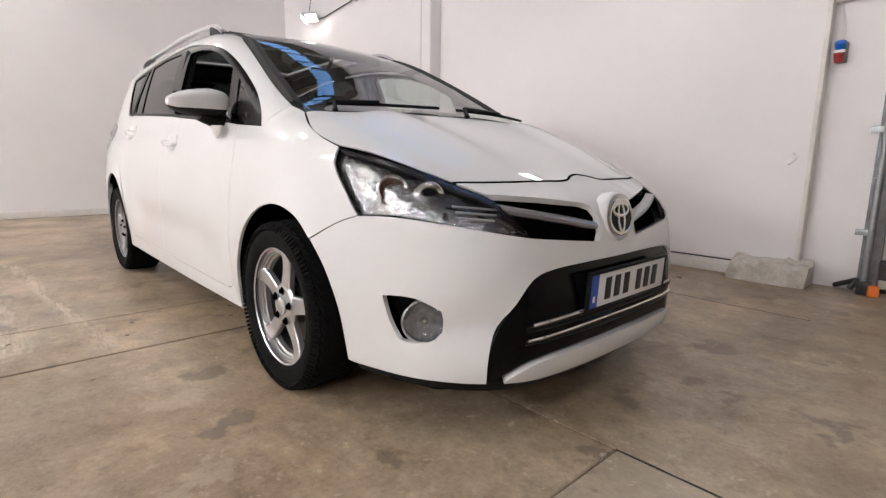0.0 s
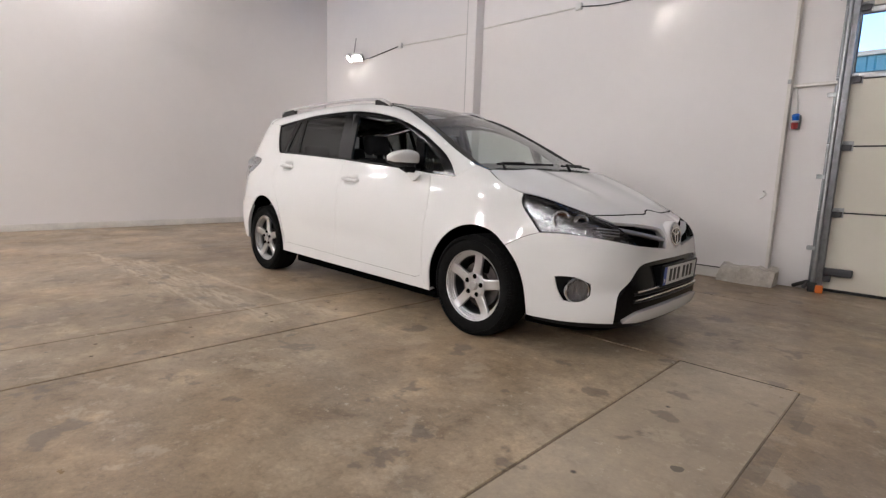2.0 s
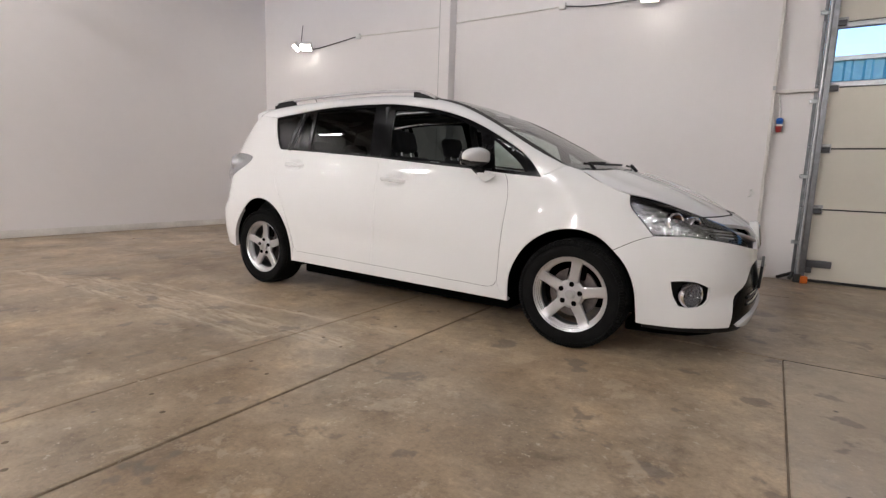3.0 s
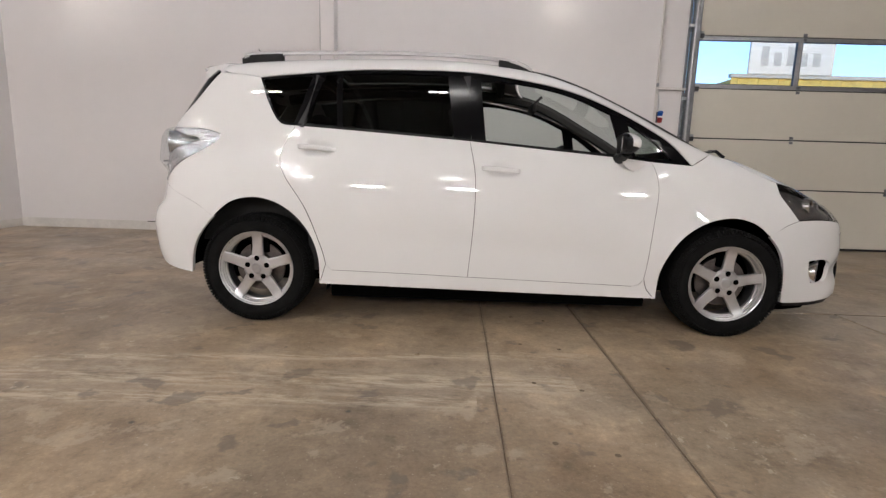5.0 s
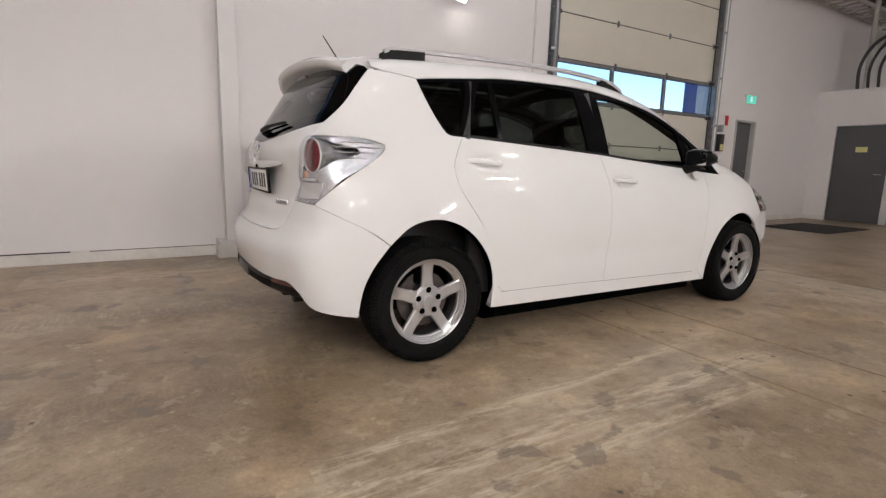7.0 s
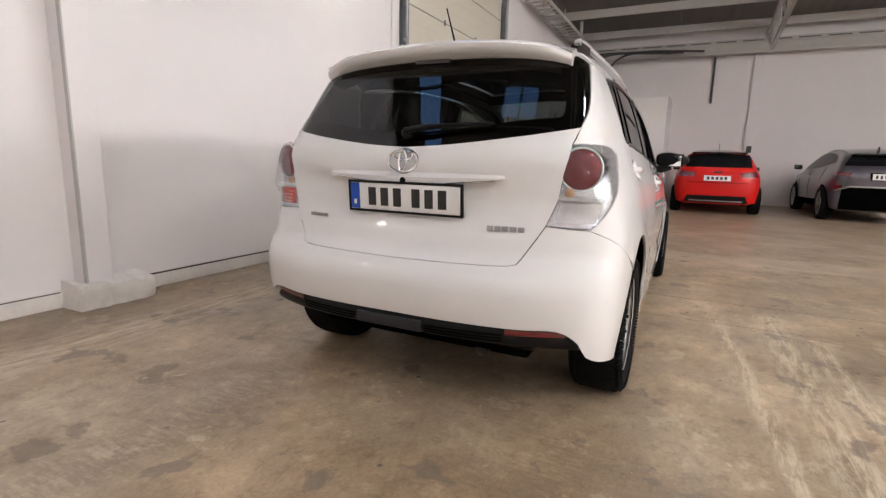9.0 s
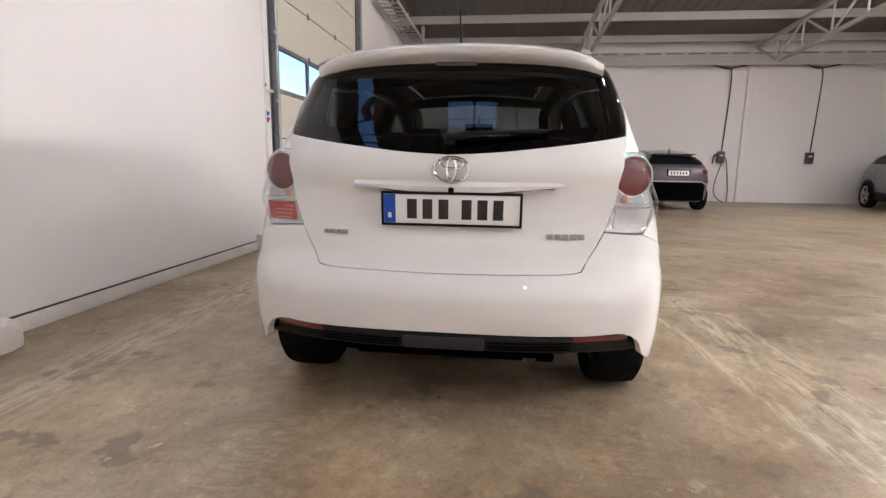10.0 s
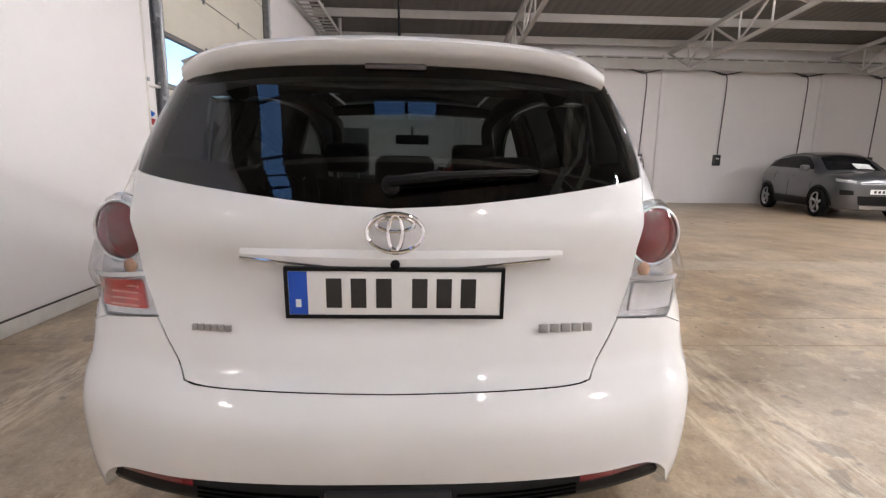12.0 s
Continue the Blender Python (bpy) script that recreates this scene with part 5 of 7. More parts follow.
# ---- the hall ----
def concrete_floor(name="worn concrete floor", patch=False):
    m = bpy.data.materials.new(name)
    m.use_nodes = True
    nt = m.node_tree
    L = nt.links.new
    b = nt.nodes["Principled BSDF"]
    co = nt.nodes.new("ShaderNodeNewGeometry")

    def noise_(sc, detail=8, rough=0.6, stretch=None, dist=0.0):
        n = nt.nodes.new("ShaderNodeTexNoise")
        n.inputs["Scale"].default_value, n.inputs["Detail"].default_value, n.inputs["Roughness"].default_value, n.inputs["Distortion"].default_value = sc, detail, rough, dist
        if stretch:
            mp = nt.nodes.new("ShaderNodeMapping")
            mp.inputs["Scale"].default_value = stretch
            mp.inputs["Rotation"].default_value = (0, 0, radians(4))
            L(co.outputs["Position"], mp.inputs[0])
            L(mp.outputs[0], n.inputs["Vector"])
        else:
            L(co.outputs["Position"], n.inputs["Vector"])
        return n.outputs[0]

    def ramp(src, stops):
        r = nt.nodes.new("ShaderNodeValToRGB")
        while len(r.color_ramp.elements) < len(stops):
            r.color_ramp.elements.new(0.5)
        for e, (p, c) in zip(r.color_ramp.elements, stops):
            e.position, e.color = p, (*c, 1) if len(c) == 3 else c
        L(src, r.inputs[0])
        return r.outputs[0]

    def mix(fac, a, c, kind="MIX", k=None):
        x = nt.nodes.new("ShaderNodeMix")
        x.data_type, x.blend_type = "RGBA", kind
        if k is not None:
            x.inputs[0].default_value = k
        else:
            L(fac, x.inputs[0])
        for s, v in ((6, a), (7, c)):
            if isinstance(v, tuple):
                x.inputs[s].default_value = (*v, 1)
            else:
                L(v, x.inputs[s])
        return x.outputs[2]
    base = ramp(noise_(0.55, 9, 0.62), [(0.36, (0.215, 0.156, 0.098)), (0.5, (0.305, 0.230, 0.152)), (0.64, (0.405, 0.318, 0.218))])
    mid = ramp(noise_(2.2, 9, 0.68, None, 0.15), [(0.34, (0.60, 0.57, 0.53)), (0.43, (0.94, 0.93, 0.92)), (0.55, (1.05, 1.05, 1.05)), (0.66, (1.38, 1.37, 1.34))])
    col = mix(None, base, mid, "MULTIPLY", 0.75)
    fine = ramp(noise_(55, 6, 0.7), [(0.3, (0.78, 0.77, 0.76)), (0.5, (1.0, 1.0, 1.0)), (0.68, (1.16, 1.16, 1.15))])
    col = mix(None, col, fine, "MULTIPLY", 0.85)
    grain = ramp(noise_(13, 9, 0.72), [(0.33, (0.70, 0.68, 0.66)), (0.47, (0.98, 0.98, 0.98)), (0.55, (1.02, 1.02, 1.02)), (0.68, (1.30, 1.29, 1.26))])
    col = mix(None, col, grain, "MULTIPLY", 1.0)
    warm = ramp(noise_(0.9, 5, 0.6), [(0.40, (0.94, 1.0, 1.08)), (0.60, (1.06, 0.99, 0.90))])
    col = mix(None, col, warm, "MULTIPLY", 0.5)
    if patch:
        col = mix(None, col, (0.40, 0.345, 0.27), "MIX", 0.45)
    # pale scraped patches, stretched the way the forklifts ran
    pale = ramp(noise_(1.2, 9, 0.74, (0.8, 1.5, 1)), [(0.56, (0, 0, 0)), (0.66, (1, 1, 1))])
    brk = ramp(noise_(9, 6, 0.7), [(0.42, (0, 0, 0)), (0.62, (1, 1, 1))])
    both_ = nt.nodes.new("ShaderNodeMath")
    both_.operation = "MULTIPLY"
    L(pale, both_.inputs[0])
    L(brk, both_.inputs[1])
    sc = nt.nodes.new("ShaderNodeMath")
    sc.operation = "MULTIPLY"
    L(both_.outputs[0], sc.inputs[0])
    sc.inputs[1].default_value = 0.45
    col = mix(sc.outputs[0], col, (0.47, 0.385, 0.285))
    # oil and water stains
    dark = ramp(noise_(1.7, 7, 0.62, None, 0.3), [(0.64, (0, 0, 0)), (0.72, (1, 1, 1))])
    ds = nt.nodes.new("ShaderNodeMath")
    ds.operation = "MULTIPLY"
    L(dark, ds.inputs[0])
    ds.inputs[1].default_value = 0.5
    col = mix(ds.outputs[0], col, (0.135, 0.105, 0.080))
    # drag marks along the hall beside the car
    sep = nt.nodes.new("ShaderNodeSeparateXYZ")
    L(co.outputs["Position"], sep.inputs[0])

    def op(kind, a, b_=None, c_=None):
        n = nt.nodes.new("ShaderNodeMath")
        n.operation = kind
        for i, v in enumerate((a, b_, c_)):
            if v is None:
                continue
            if isinstance(v, (int, float)):
                n.inputs[i].default_value = v
            else:
                L(v, n.inputs[i])
        return n.outputs[0]
    X, Y = sep.outputs["X"], sep.outputs["Y"]

    def band(y0, slope, wide, x0, x1):
        d = op("DIVIDE", op("SUBTRACT", Y, op("MULTIPLY_ADD", X, slope, y0)), wide)
        core = op("POWER", 2.718, op("MULTIPLY", op("MULTIPLY", d, d), -1.0))
        ends = op("MULTIPLY", op("COMPARE", X, (x0 + x1) / 2, (x1 - x0) / 2), core)
        return ends
    scr = ramp(noise_(5, 8, 0.75, (0.7, 4, 1), 0.15), [(0.44, (0, 0, 0)), (0.58, (1, 1, 1))])
    marks = op("MAXIMUM", op("MAXIMUM", band(-1.62, .04, .10, -2.6, .35), band(-1.80, .05, .06, -3.4, -.1)), op("MAXIMUM", band(1.95, .0, .20, -3.5, 1.2), band(-1.30, .10, .05, -2.2, .5)))
    col = mix(op("MULTIPLY", op("MULTIPLY", marks, scr), .75), col, (0.60, 0.52, 0.40))
    # wheel tracks, slightly darker
    trk = op("MAXIMUM", band(.70, .0, .16, -6, -2.0), band(-.70, .0, .14, -6, -2.0))
    tn = ramp(noise_(16, 5, 0.6, (3, .6, 1)), [(0.40, (0, 0, 0)), (0.55, (1, 1, 1))])
    col = mix(op("MULTIPLY", op("MULTIPLY", trk, tn), .45), col, (0.14, 0.105, 0.075))
    # flecks of grit and paint
    fl = ramp(noise_(95, 2, 0.5), [(0.67, (0, 0, 0)), (0.74, (1, 1, 1))])
    col = mix(op("MULTIPLY", fl, .5), col, (0.55, 0.50, 0.42))
    # worn skin with crisp edges, and damp-looking patches
    skin = ramp(noise_(3.1, 12, 0.72, None, 0.15), [(0.575, (0, 0, 0)), (0.605, (1, 1, 1))])
    col = mix(op("MULTIPLY", skin, .30), col, (0.56, 0.47, 0.35))
    damp = ramp(noise_(2.1, 11, 0.68, (1.2, .9, 1), 0.1), [(0.585, (0, 0, 0)), (0.625, (1, 1, 1))])
    col = mix(op("MULTIPLY", damp, .26), col, (0.150, 0.108, 0.068))
    # dirt along two of the joints
    rag = op("MULTIPLY_ADD", noise_(9, 7, 0.7), .07, -.022)
    dirt = op("MAXIMUM", op("LESS_THAN", op("ABSOLUTE", op("SUBTRACT", X, .60)), rag), op("MULTIPLY", op("LESS_THAN", op("ABSOLUTE", op("ADD", X, .02)), rag), .6))
    col = mix(op("MULTIPLY", op("MULTIPLY", dirt, op("LESS_THAN", Y, -.06)), .42), col, (0.13, 0.098, 0.066))
    # grey oil blots with frayed edges, and pale flaked chips that lie in clusters
    blot = ramp(noise_(3.6, 6, 0.55, None, 0.2), [(0.615, (0, 0, 0)), (0.65, (1, 1, 1))])
    col = mix(op("MULTIPLY", blot, .62), col, (0.118, 0.098, 0.080))
    chip = op("MULTIPLY", ramp(noise_(17, 8, 0.7, None, 0.3), [(0.60, (0, 0, 0)), (0.635, (1, 1, 1))]), ramp(noise_(1.3, 4, 0.6), [(0.50, (0, 0, 0)), (0.62, (1, 1, 1))]))
    col = mix(op("MULTIPLY", chip, .62), col, (0.60, 0.53, 0.42))
    grime = op("MULTIPLY", op("MULTIPLY", op("COMPARE", X, 3.075, .035), op("COMPARE", Y, -1.0, .72)), ramp(noise_(7, 6, 0.7), [(0.40, (0, 0, 0)), (0.55, (1, 1, 1))]))
    col = mix(op("MULTIPLY", grime, .55), col, (0.11, 0.09, 0.068))
    spots = nt.nodes.new("ShaderNodeTexVoronoi")
    spots.inputs["Scale"].default_value = 1.5
    spots.inputs["Randomness"].default_value = 1.0
    L(co.outputs["Position"], spots.inputs["Vector"])
    ragged = op("MULTIPLY_ADD", noise_(30, 5, 0.7), .06, spots.outputs["Distance"])
    col = mix(op("MULTIPLY", op("LESS_THAN", ragged, .062), .8), col, (0.06, 0.05, 0.042))
    # the far end of the hall is less worn
    even = ramp(noise_(0.8, 4, 0.5), [(0.38, (0.275, 0.207, 0.138)), (0.62, (0.345, 0.266, 0.182))])
    ends = nt.nodes.new("ShaderNodeMapRange")
    ends.inputs["From Min"].default_value, ends.inputs["From Max"].default_value = 2.5, 6.5
    ends.inputs["To Min"].default_value, ends.inputs["To Max"].default_value = 0.0, 0.62
    L(X, ends.inputs["Value"])
    col = mix(ends.outputs[0], col, even)
    # small pits
    vo = nt.nodes.new("ShaderNodeTexVoronoi")
    vo.inputs["Scale"].default_value = 3.4
    L(co.outputs["Position"], vo.inputs["Vector"])
    pit = ramp(vo.outputs["Distance"], [(0.022, (1, 1, 1)), (0.048, (0, 0, 0))])
    col = mix(pit, col, (0.07, 0.055, 0.045))
    L(col, b.inputs["Base Color"])
    rr = nt.nodes.new("ShaderNodeMapRange")
    rr.inputs["From Min"].default_value, rr.inputs["From Max"].default_value = 0.3, 0.7
    rr.inputs["To Min"].default_value, rr.inputs["To Max"].default_value = 0.27, 0.46
    L(noise_(1.6, 7, 0.6), rr.inputs["Value"])
    L(rr.outputs[0], b.inputs["Roughness"])
    b.inputs["Specular IOR Level"].default_value = 0.45
    bn = nt.nodes.new("ShaderNodeBump")
    bn.inputs["Strength"].default_value, bn.inputs["Distance"].default_value = 0.25, 0.004
    L(noise_(22, 8, 0.7), bn.inputs["Height"])
    L(bn.outputs[0], b.inputs["Normal"])
    return m


M_FLOOR = concrete_floor()
M_PATCH = concrete_floor("greyer concrete of a later patch", True)
M_CRACK = mat("dirt in a floor crack", (0.075, 0.058, 0.044), 0.95, vary=0.4, scale=20)
M_JOINT = mat("dirty floor joint", (0.165, 0.128, 0.092), 0.9, vary=0.4, scale=8)
M_WALL = mat("white painted wall", (0.74, 0.71, 0.70), 0.62, vary=0.025, scale=0.8, bump=0.08, bump_scale=140)
M_WALLBASE = mat("white painted wall foot", (0.66, 0.63, 0.59), 0.7, vary=0.14, scale=3.0, bump=0.25, bump_scale=60)
M_CRACK = mat("dark crack", (0.05, 0.045, 0.04), 0.9, vary=0.3)
M_PLINTH = mat("chipped concrete plinth", (0.72, 0.68, 0.62), 0.85, vary=0.3, scale=9, bump=0.9, bump_scale=28, second=(0.40, 0.36, 0.31))
M_DOORPANEL = mat("cream door panel", (0.62, 0.585, 0.50), 0.45, vary=0.03, scale=2, bump=0.05, bump_scale=300)
M_GALV = mat("galvanised steel", (0.36, 0.37, 0.38), 0.38, metal=0.85, vary=0.18, scale=20, rvary=0.12)
M_TRACK = mat("dull dark galvanised steel", (0.20, 0.205, 0.215), 0.42, metal=0.9, vary=0.3, scale=16)
M_DARKSTEEL = mat("dark steel", (0.06, 0.06, 0.065), 0.45, metal=0.5, vary=0.25)
M_TRUSS = mat("white painted steel", (0.46, 0.44, 0.415), 0.5, vary=0.06, scale=4)
M_DECK = mat("grey-beige roof sheet", (0.135, 0.123, 0.110), 0.6, vary=0.10, scale=1.2, bump=0.1)
M_GREYDOOR = mat("dark grey door", (0.085, 0.085, 0.088), 0.5, vary=0.08, scale=3)
M_FRAMEGREY = mat("light grey door frame", (0.45, 0.44, 0.43), 0.5, vary=0.06)
M_BLUEFRAME = mat("blue-black window gasket", (0.03, 0.045, 0.09), 0.4, vary=0.1)
M_PANE = glass("clear roof pane", (0.90, 0.94, 0.97))
M_DOORPANE = glass("tinted door window", (0.74, 0.75, 0.76))
M_PLY = mat("plywood", (0.52, 0.36, 0.19), 0.6, vary=0.18, scale=5, bump=0.1)
M_MATT = mat("black door mat", (0.03, 0.028, 0.027), 0.95, vary=0.3, scale=40, bump=0.5, bump_scale=300)
M_RED = mat("red enamel", (0.55, 0.02, 0.02), 0.3, vary=0.08, coat=0.5)
M_GREYBOX = mat("grey plastic", (0.16, 0.16, 0.165), 0.5, vary=0.06)
M_BLUEPLASTIC = mat("blue plastic", (0.01, 0.12, 0.5), 0.4, vary=0.08)
M_REDPLASTIC = mat("dull red plastic", (0.32, 0.03, 0.03), 0.45, vary=0.1)
M_ORANGE = mat("orange plastic", (0.85, 0.20, 0.03), 0.45, vary=0.08)
M_WHITEPLASTIC = mat("white plastic", (0.72, 0.71, 0.69), 0.4, vary=0.04)
M_BLACKPLASTIC = mat("black plastic", (0.02, 0.02, 0.02), 0.4, vary=0.2)
M_YELLOW = mat("yellow label", (0.66, 0.60, 0.26), 0.5, vary=0.05)
M_GREENSIGN = glow("lit green sign", (0.10, 0.62, 0.46), 0.9)
M_SIGNWHITE = glow("lit white sign", (0.75, 0.95, 0.90), 1.2)
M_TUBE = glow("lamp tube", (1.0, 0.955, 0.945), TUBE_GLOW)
M_FAR = glow("far flood lamp face", (1.0, 0.955, 0.945), FAR_GLOW)
M_FLOOD = glow("flood lamp face", (1.0, 0.95, 0.88), FLOOD_GLOW)

YW, XB, XF, YS, ZC = 2.77, -5.94, 12.80, -19.0, 5.6


def roof_z(x):
    """Height of the roof sheet, a low gable across the hall."""
    return 4.80 + 0.09 * min(XF - x, x - XB)


# floor slabs with open joints
floor = thing("floor", "worn brown concrete floor with saw joints and stains", "floor", kind="structure")
part("joint_bed", box(XB - .3, XF + .3, YS - .3, YW + .4, -.20, -.006), M_JOINT, floor)
g = .0022
JOINT = {.60: .0046, 2.47: .0042, 3.04: .0030, -.02: .0018, -.26: .0052}
slabs = [(XB - .2, -.02, YS, YW + .2), (-.02, .60, YS, -.06), (.60, 2.47, YS, -.26), (2.47, 3.04, YS, -.26), (7.6, XF + .2, YS, YW + .25)]
for x0, x1, y0, y1 in slabs:
    part("slab", box(x0 + JOINT.get(x0, g), x1 - JOINT.get(x1, g), y0 + g, y1 - JOINT.get(y1, g), -.15, 0, .004, segs=1), M_PATCH if x0 == 2.47 else M_FLOOR, floor, smooth=False)
bend = [(-.02 + .0018, -.06 + g), (.60 + .002, -.06 + g), (.60 + .002, -.26 + g), (3.04 + .0026, -.26 + g), (3.04 + .0026, YS), (7.6 - g, YS), (7.6 - g, YW + .25), (-.02 + .0018, YW + .25)]
part("slab", prism(bend, .15, "z", .004, m=Matrix.Translation((0, 0, -.15))), M_FLOOR, floor, smooth=False)

# a thin crack that runs from under the car to the door pier
crack_ = [(.2 + .13 * i, 1.80 - .02 * (.13 * i) + .006 * math.sin(2.1 * i) + .004 * math.sin(5.3 * i), -.001) for i in range(19)]
part("crack", tube(crack_, .0028, 6), M_CRACK, floor)
edge_ = [(2.47 + .06 * i, -.2625 + .0012 * math.sin(3.7 * i), -.0015) for i in range(10)]
part("crack", tube(edge_, .0032, 6), M_CRACK, floor)

# old bolt holes between two joints
for k in range(8):
    for x, d in ((.165, 0), (.365, -.06)):
        bm = lathe([(.011, .0010), (.008, .0014), (.006, .0008), (0, .0006)], 14, m=Matrix.Translation((x, -.60 - .5 * k + d, 0)))
        part("bolt_hole", bm, M_JOINT, floor)

# wall with lamps and door opening
wall = thing("wall_north", "white painted hall wall with a chipped foot", "wall", kind="structure")
T = .30
DX0, DX1, DZ1 = 2.60, 6.62, 4.25
NX0, NX1, NZ = 7.42, 8.13, 2.02
part("wall_panel", box(XB, -1.90, YW, YW + T, 0, ZC), M_WALL, wall, smooth=False)
part("wall_panel", box(-1.73, 2.22, YW, YW + T, 0, ZC), M_WALL, wall, smooth=False)
part("wall_pier", box(2.22, DX0, YW + .09, YW + T + .1, 0, ZC), M_WALL, wall, smooth=False)
part("wall_lintel", box(DX0, DX1, YW + .09, YW + T + .1, DZ1, ZC), M_WALL, wall, smooth=False)
bm = box(DX1, NX0, YW + .05, YW + T + .1, 0, ZC)
box(NX0, NX1, YW + .05, YW + T + .1, NZ, ZC, bm=bm)
box(NX1, XF, YW + .05, YW + T + .1, 0, ZC, bm=bm)
part("wall_panel", bm, M_WALL, wall, smooth=False)
column = bmesh.new()
box(-1.90, -1.73, YW - .17, YW + T, 0, ZC, .008, bm=column)
part("column_cover", column, M_WALL, wall, smooth=False)
part("column_trim", box(-1.9075, -1.897, YW - .172, YW - .135, .17, ZC), M_FRAMEGREY, wall)
part("column_edge", box(2.205, 2.235, YW - .012, YW + .088, .10, ZC, .005), M_WALLBASE, wall)
part("ledge", box(2.235, 2.60, YW + .045, YW + .09, 1.955, 1.985, .004), M_WALLBASE, wall)
for x0, x1 in ((XB, -1.97), (-1.42, 1.82)):
    bm = box(x0, x1, YW - .022, YW - .0005, 0, .105, .006)
    part("wall_foot", bm, M_WALLBASE, wall)
    part("foot_crack", box(x0 + .02, x1 - .02, YW - .020, YW - .0003, .1055, .114), M_CRACK if x0 > -3 else M_WALLBASE, wall)
part("foot_crack", box(-4.25, -3.25, YW - .0205, YW - .001, .1053, .1145), M_CRACK, wall)
part("foot_crack", box(-3.1, -2.0, YW - .0205, YW - .001, .1053, .1122), M_CRACK, wall)
part("wall_foot", box(DX1 + .12, NX0 - .1, YW + .03, YW + .0495, 0, .10, .006), M_WALLBASE, wall)
part("wall_foot", box(NX1 + .1, 10.4, YW + .03, YW + .0495, 0, .10, .006), M_WALLBASE, wall)


def plinth(x0, x1, y0, h, material, label):
    """A rough cast block at a column's foot."""
    rng = random.Random(int(x0 * 100))
    bm = bmesh.new()
    n = 10
    rows = []
    prof = [(0, 0), (0.02, .35), (0.0, .8), (.05, 1), (.5, 1.06), (1, 1.12)]
    for i in range(n + 1):
        x = x0 + (x1 - x0) * i / n
        row = []
        for d, z in prof:
            e = .018
            row.append(bm.verts.new((x + rng.uniform(-e, e), y0 + d * (YW + .09 - y0) + rng.uniform(-e, e), z * h + (rng.uniform(-e, e) if z else -.002))))
        rows.append(row)
    for a, b in zip(rows, rows[1:]):
        for k in range(len(prof) - 1):
            bm.faces.new((a[k], a[k + 1], b[k + 1], b[k]))
    for r, q in ((rows[0], 1), (rows[-1], -1)):
        c = [bm.verts.new((r[0].co.x, YW + .09, 0))]
        bm.faces.new((r + c)[::q])
    bmesh.ops.subdivide_edges(bm, edges=bm.edges[:], cuts=1, use_grid_fill=True, fractal=.05, seed=3)
    ob = part("column_plinth", bm, material, None, angle=30)
    return tagged(ob, label, "plinth", kind="structure")


plinth(1.83, 2.33, 2.575, .16, M_PLINTH, "chipped bare concrete plinth at a column foot")
plinth(-1.98, -1.46, 2.525, .165, M_WALLBASE, "white painted concrete plinth at a column foot")

plinth(6.76, 7.26, 2.64, .13, M_WALLBASE, "white painted rough plinth beside the sectional door")

# the other walls
wall_w = thing("wall_west", "plain white painted end wall", "wall", kind="structure")
part("wall_panel", box(XB - .3, XB, YS - .3, YW + .3, 0, ZC), M_WALL, wall_w, smooth=False)
part("wall_foot", box(XB + .0005, XB + .02, YS, YW - .03, 0, .10, .006), M_WALLBASE, wall_w)
wall_e = thing("wall_east", "white painted far wall with column strips", "wall", kind="structure")
part("wall_panel", box(XF, XF + .3, YS - .3, YW + .4, 0, ZC), M_WALL, wall_e, smooth=False)
for y in (-2.25, -7.5, -12.6, -17.6):
    part("column_strip", box(XF - .06, XF - .0005, y - .10, y + .10, 0, 4.55, .01), M_WALL, wall_e)
wall_s = thing("wall_south", "plain white painted side wall", "wall", kind="structure")
part("wall_panel", box(XB - .3, XF + .3, YS - .3, YS, 0, ZC), M_WALL, wall_s, smooth=False)

# roof sheet in ribs, purlins and lattice trusses
bm = bmesh.new()
mid = (XB + XF) / 2
def deck(y0, y1):
    ys = []
    y = y0
    while y < y1 - .01:
        ys += [(y, .0), (y + .10, .0), (y + .13, .014), (y + .22, .014)]
        y += .25
    for x0, x1 in ((XB - .3, mid), (mid, XF + .3)):
        a = [bm.verts.new((x0, yy, roof_z(max(min(x0, XF), XB)) + h)) for yy, h in ys]
        b = [bm.verts.new((x1, yy, roof_z(max(min(x1, XF), XB)) + h)) for yy, h in ys]
        for i in range(len(ys) - 1):
            bm.faces.new((a[i], a[i + 1], b[i + 1], b[i]))
deck(YS, -.30)
deck(.62, 1.80)
HATCH_X = (-3.34, -3.14)
for x0, x1, y0, y1 in ((XB - .3, HATCH_X[0], -.28, .62), (HATCH_X[1], mid, -.28, .62), (mid, XF + .3, -.28, .62), (HATCH_X[0], HATCH_X[1], .48, .62)):
    za, zb_ = roof_z(max(x0, XB)), roof_z(min(x1, XF))
    bm.faces.new([bm.verts.new(v) for v in ((x0, y0, za), (x1, y0, zb_), (x1, y1, zb_), (x0, y1, za))])
deck(2.20, YW + .3)
for x0, x1 in ((XB - .3, -5.55), (2.85, mid), (mid, XF + .3)):
    za, zb_ = roof_z(max(x0, XB)), roof_z(min(x1, XF))
    bm.faces.new([bm.verts.new(v) for v in ((x0, 1.80, za), (x1, 1.80, zb_), (x1, 2.20, zb_), (x0, 2.20, za))])
ceiling = part("ceiling", bm, M_DECK, None, smooth=False)
tagged(ceiling, "ribbed grey-beige steel roof sheet", "ceiling", kind="structure")
skylight = thing("skylight", "long roof skylight with clear panes in dark bars", "skylight", kind="structure")
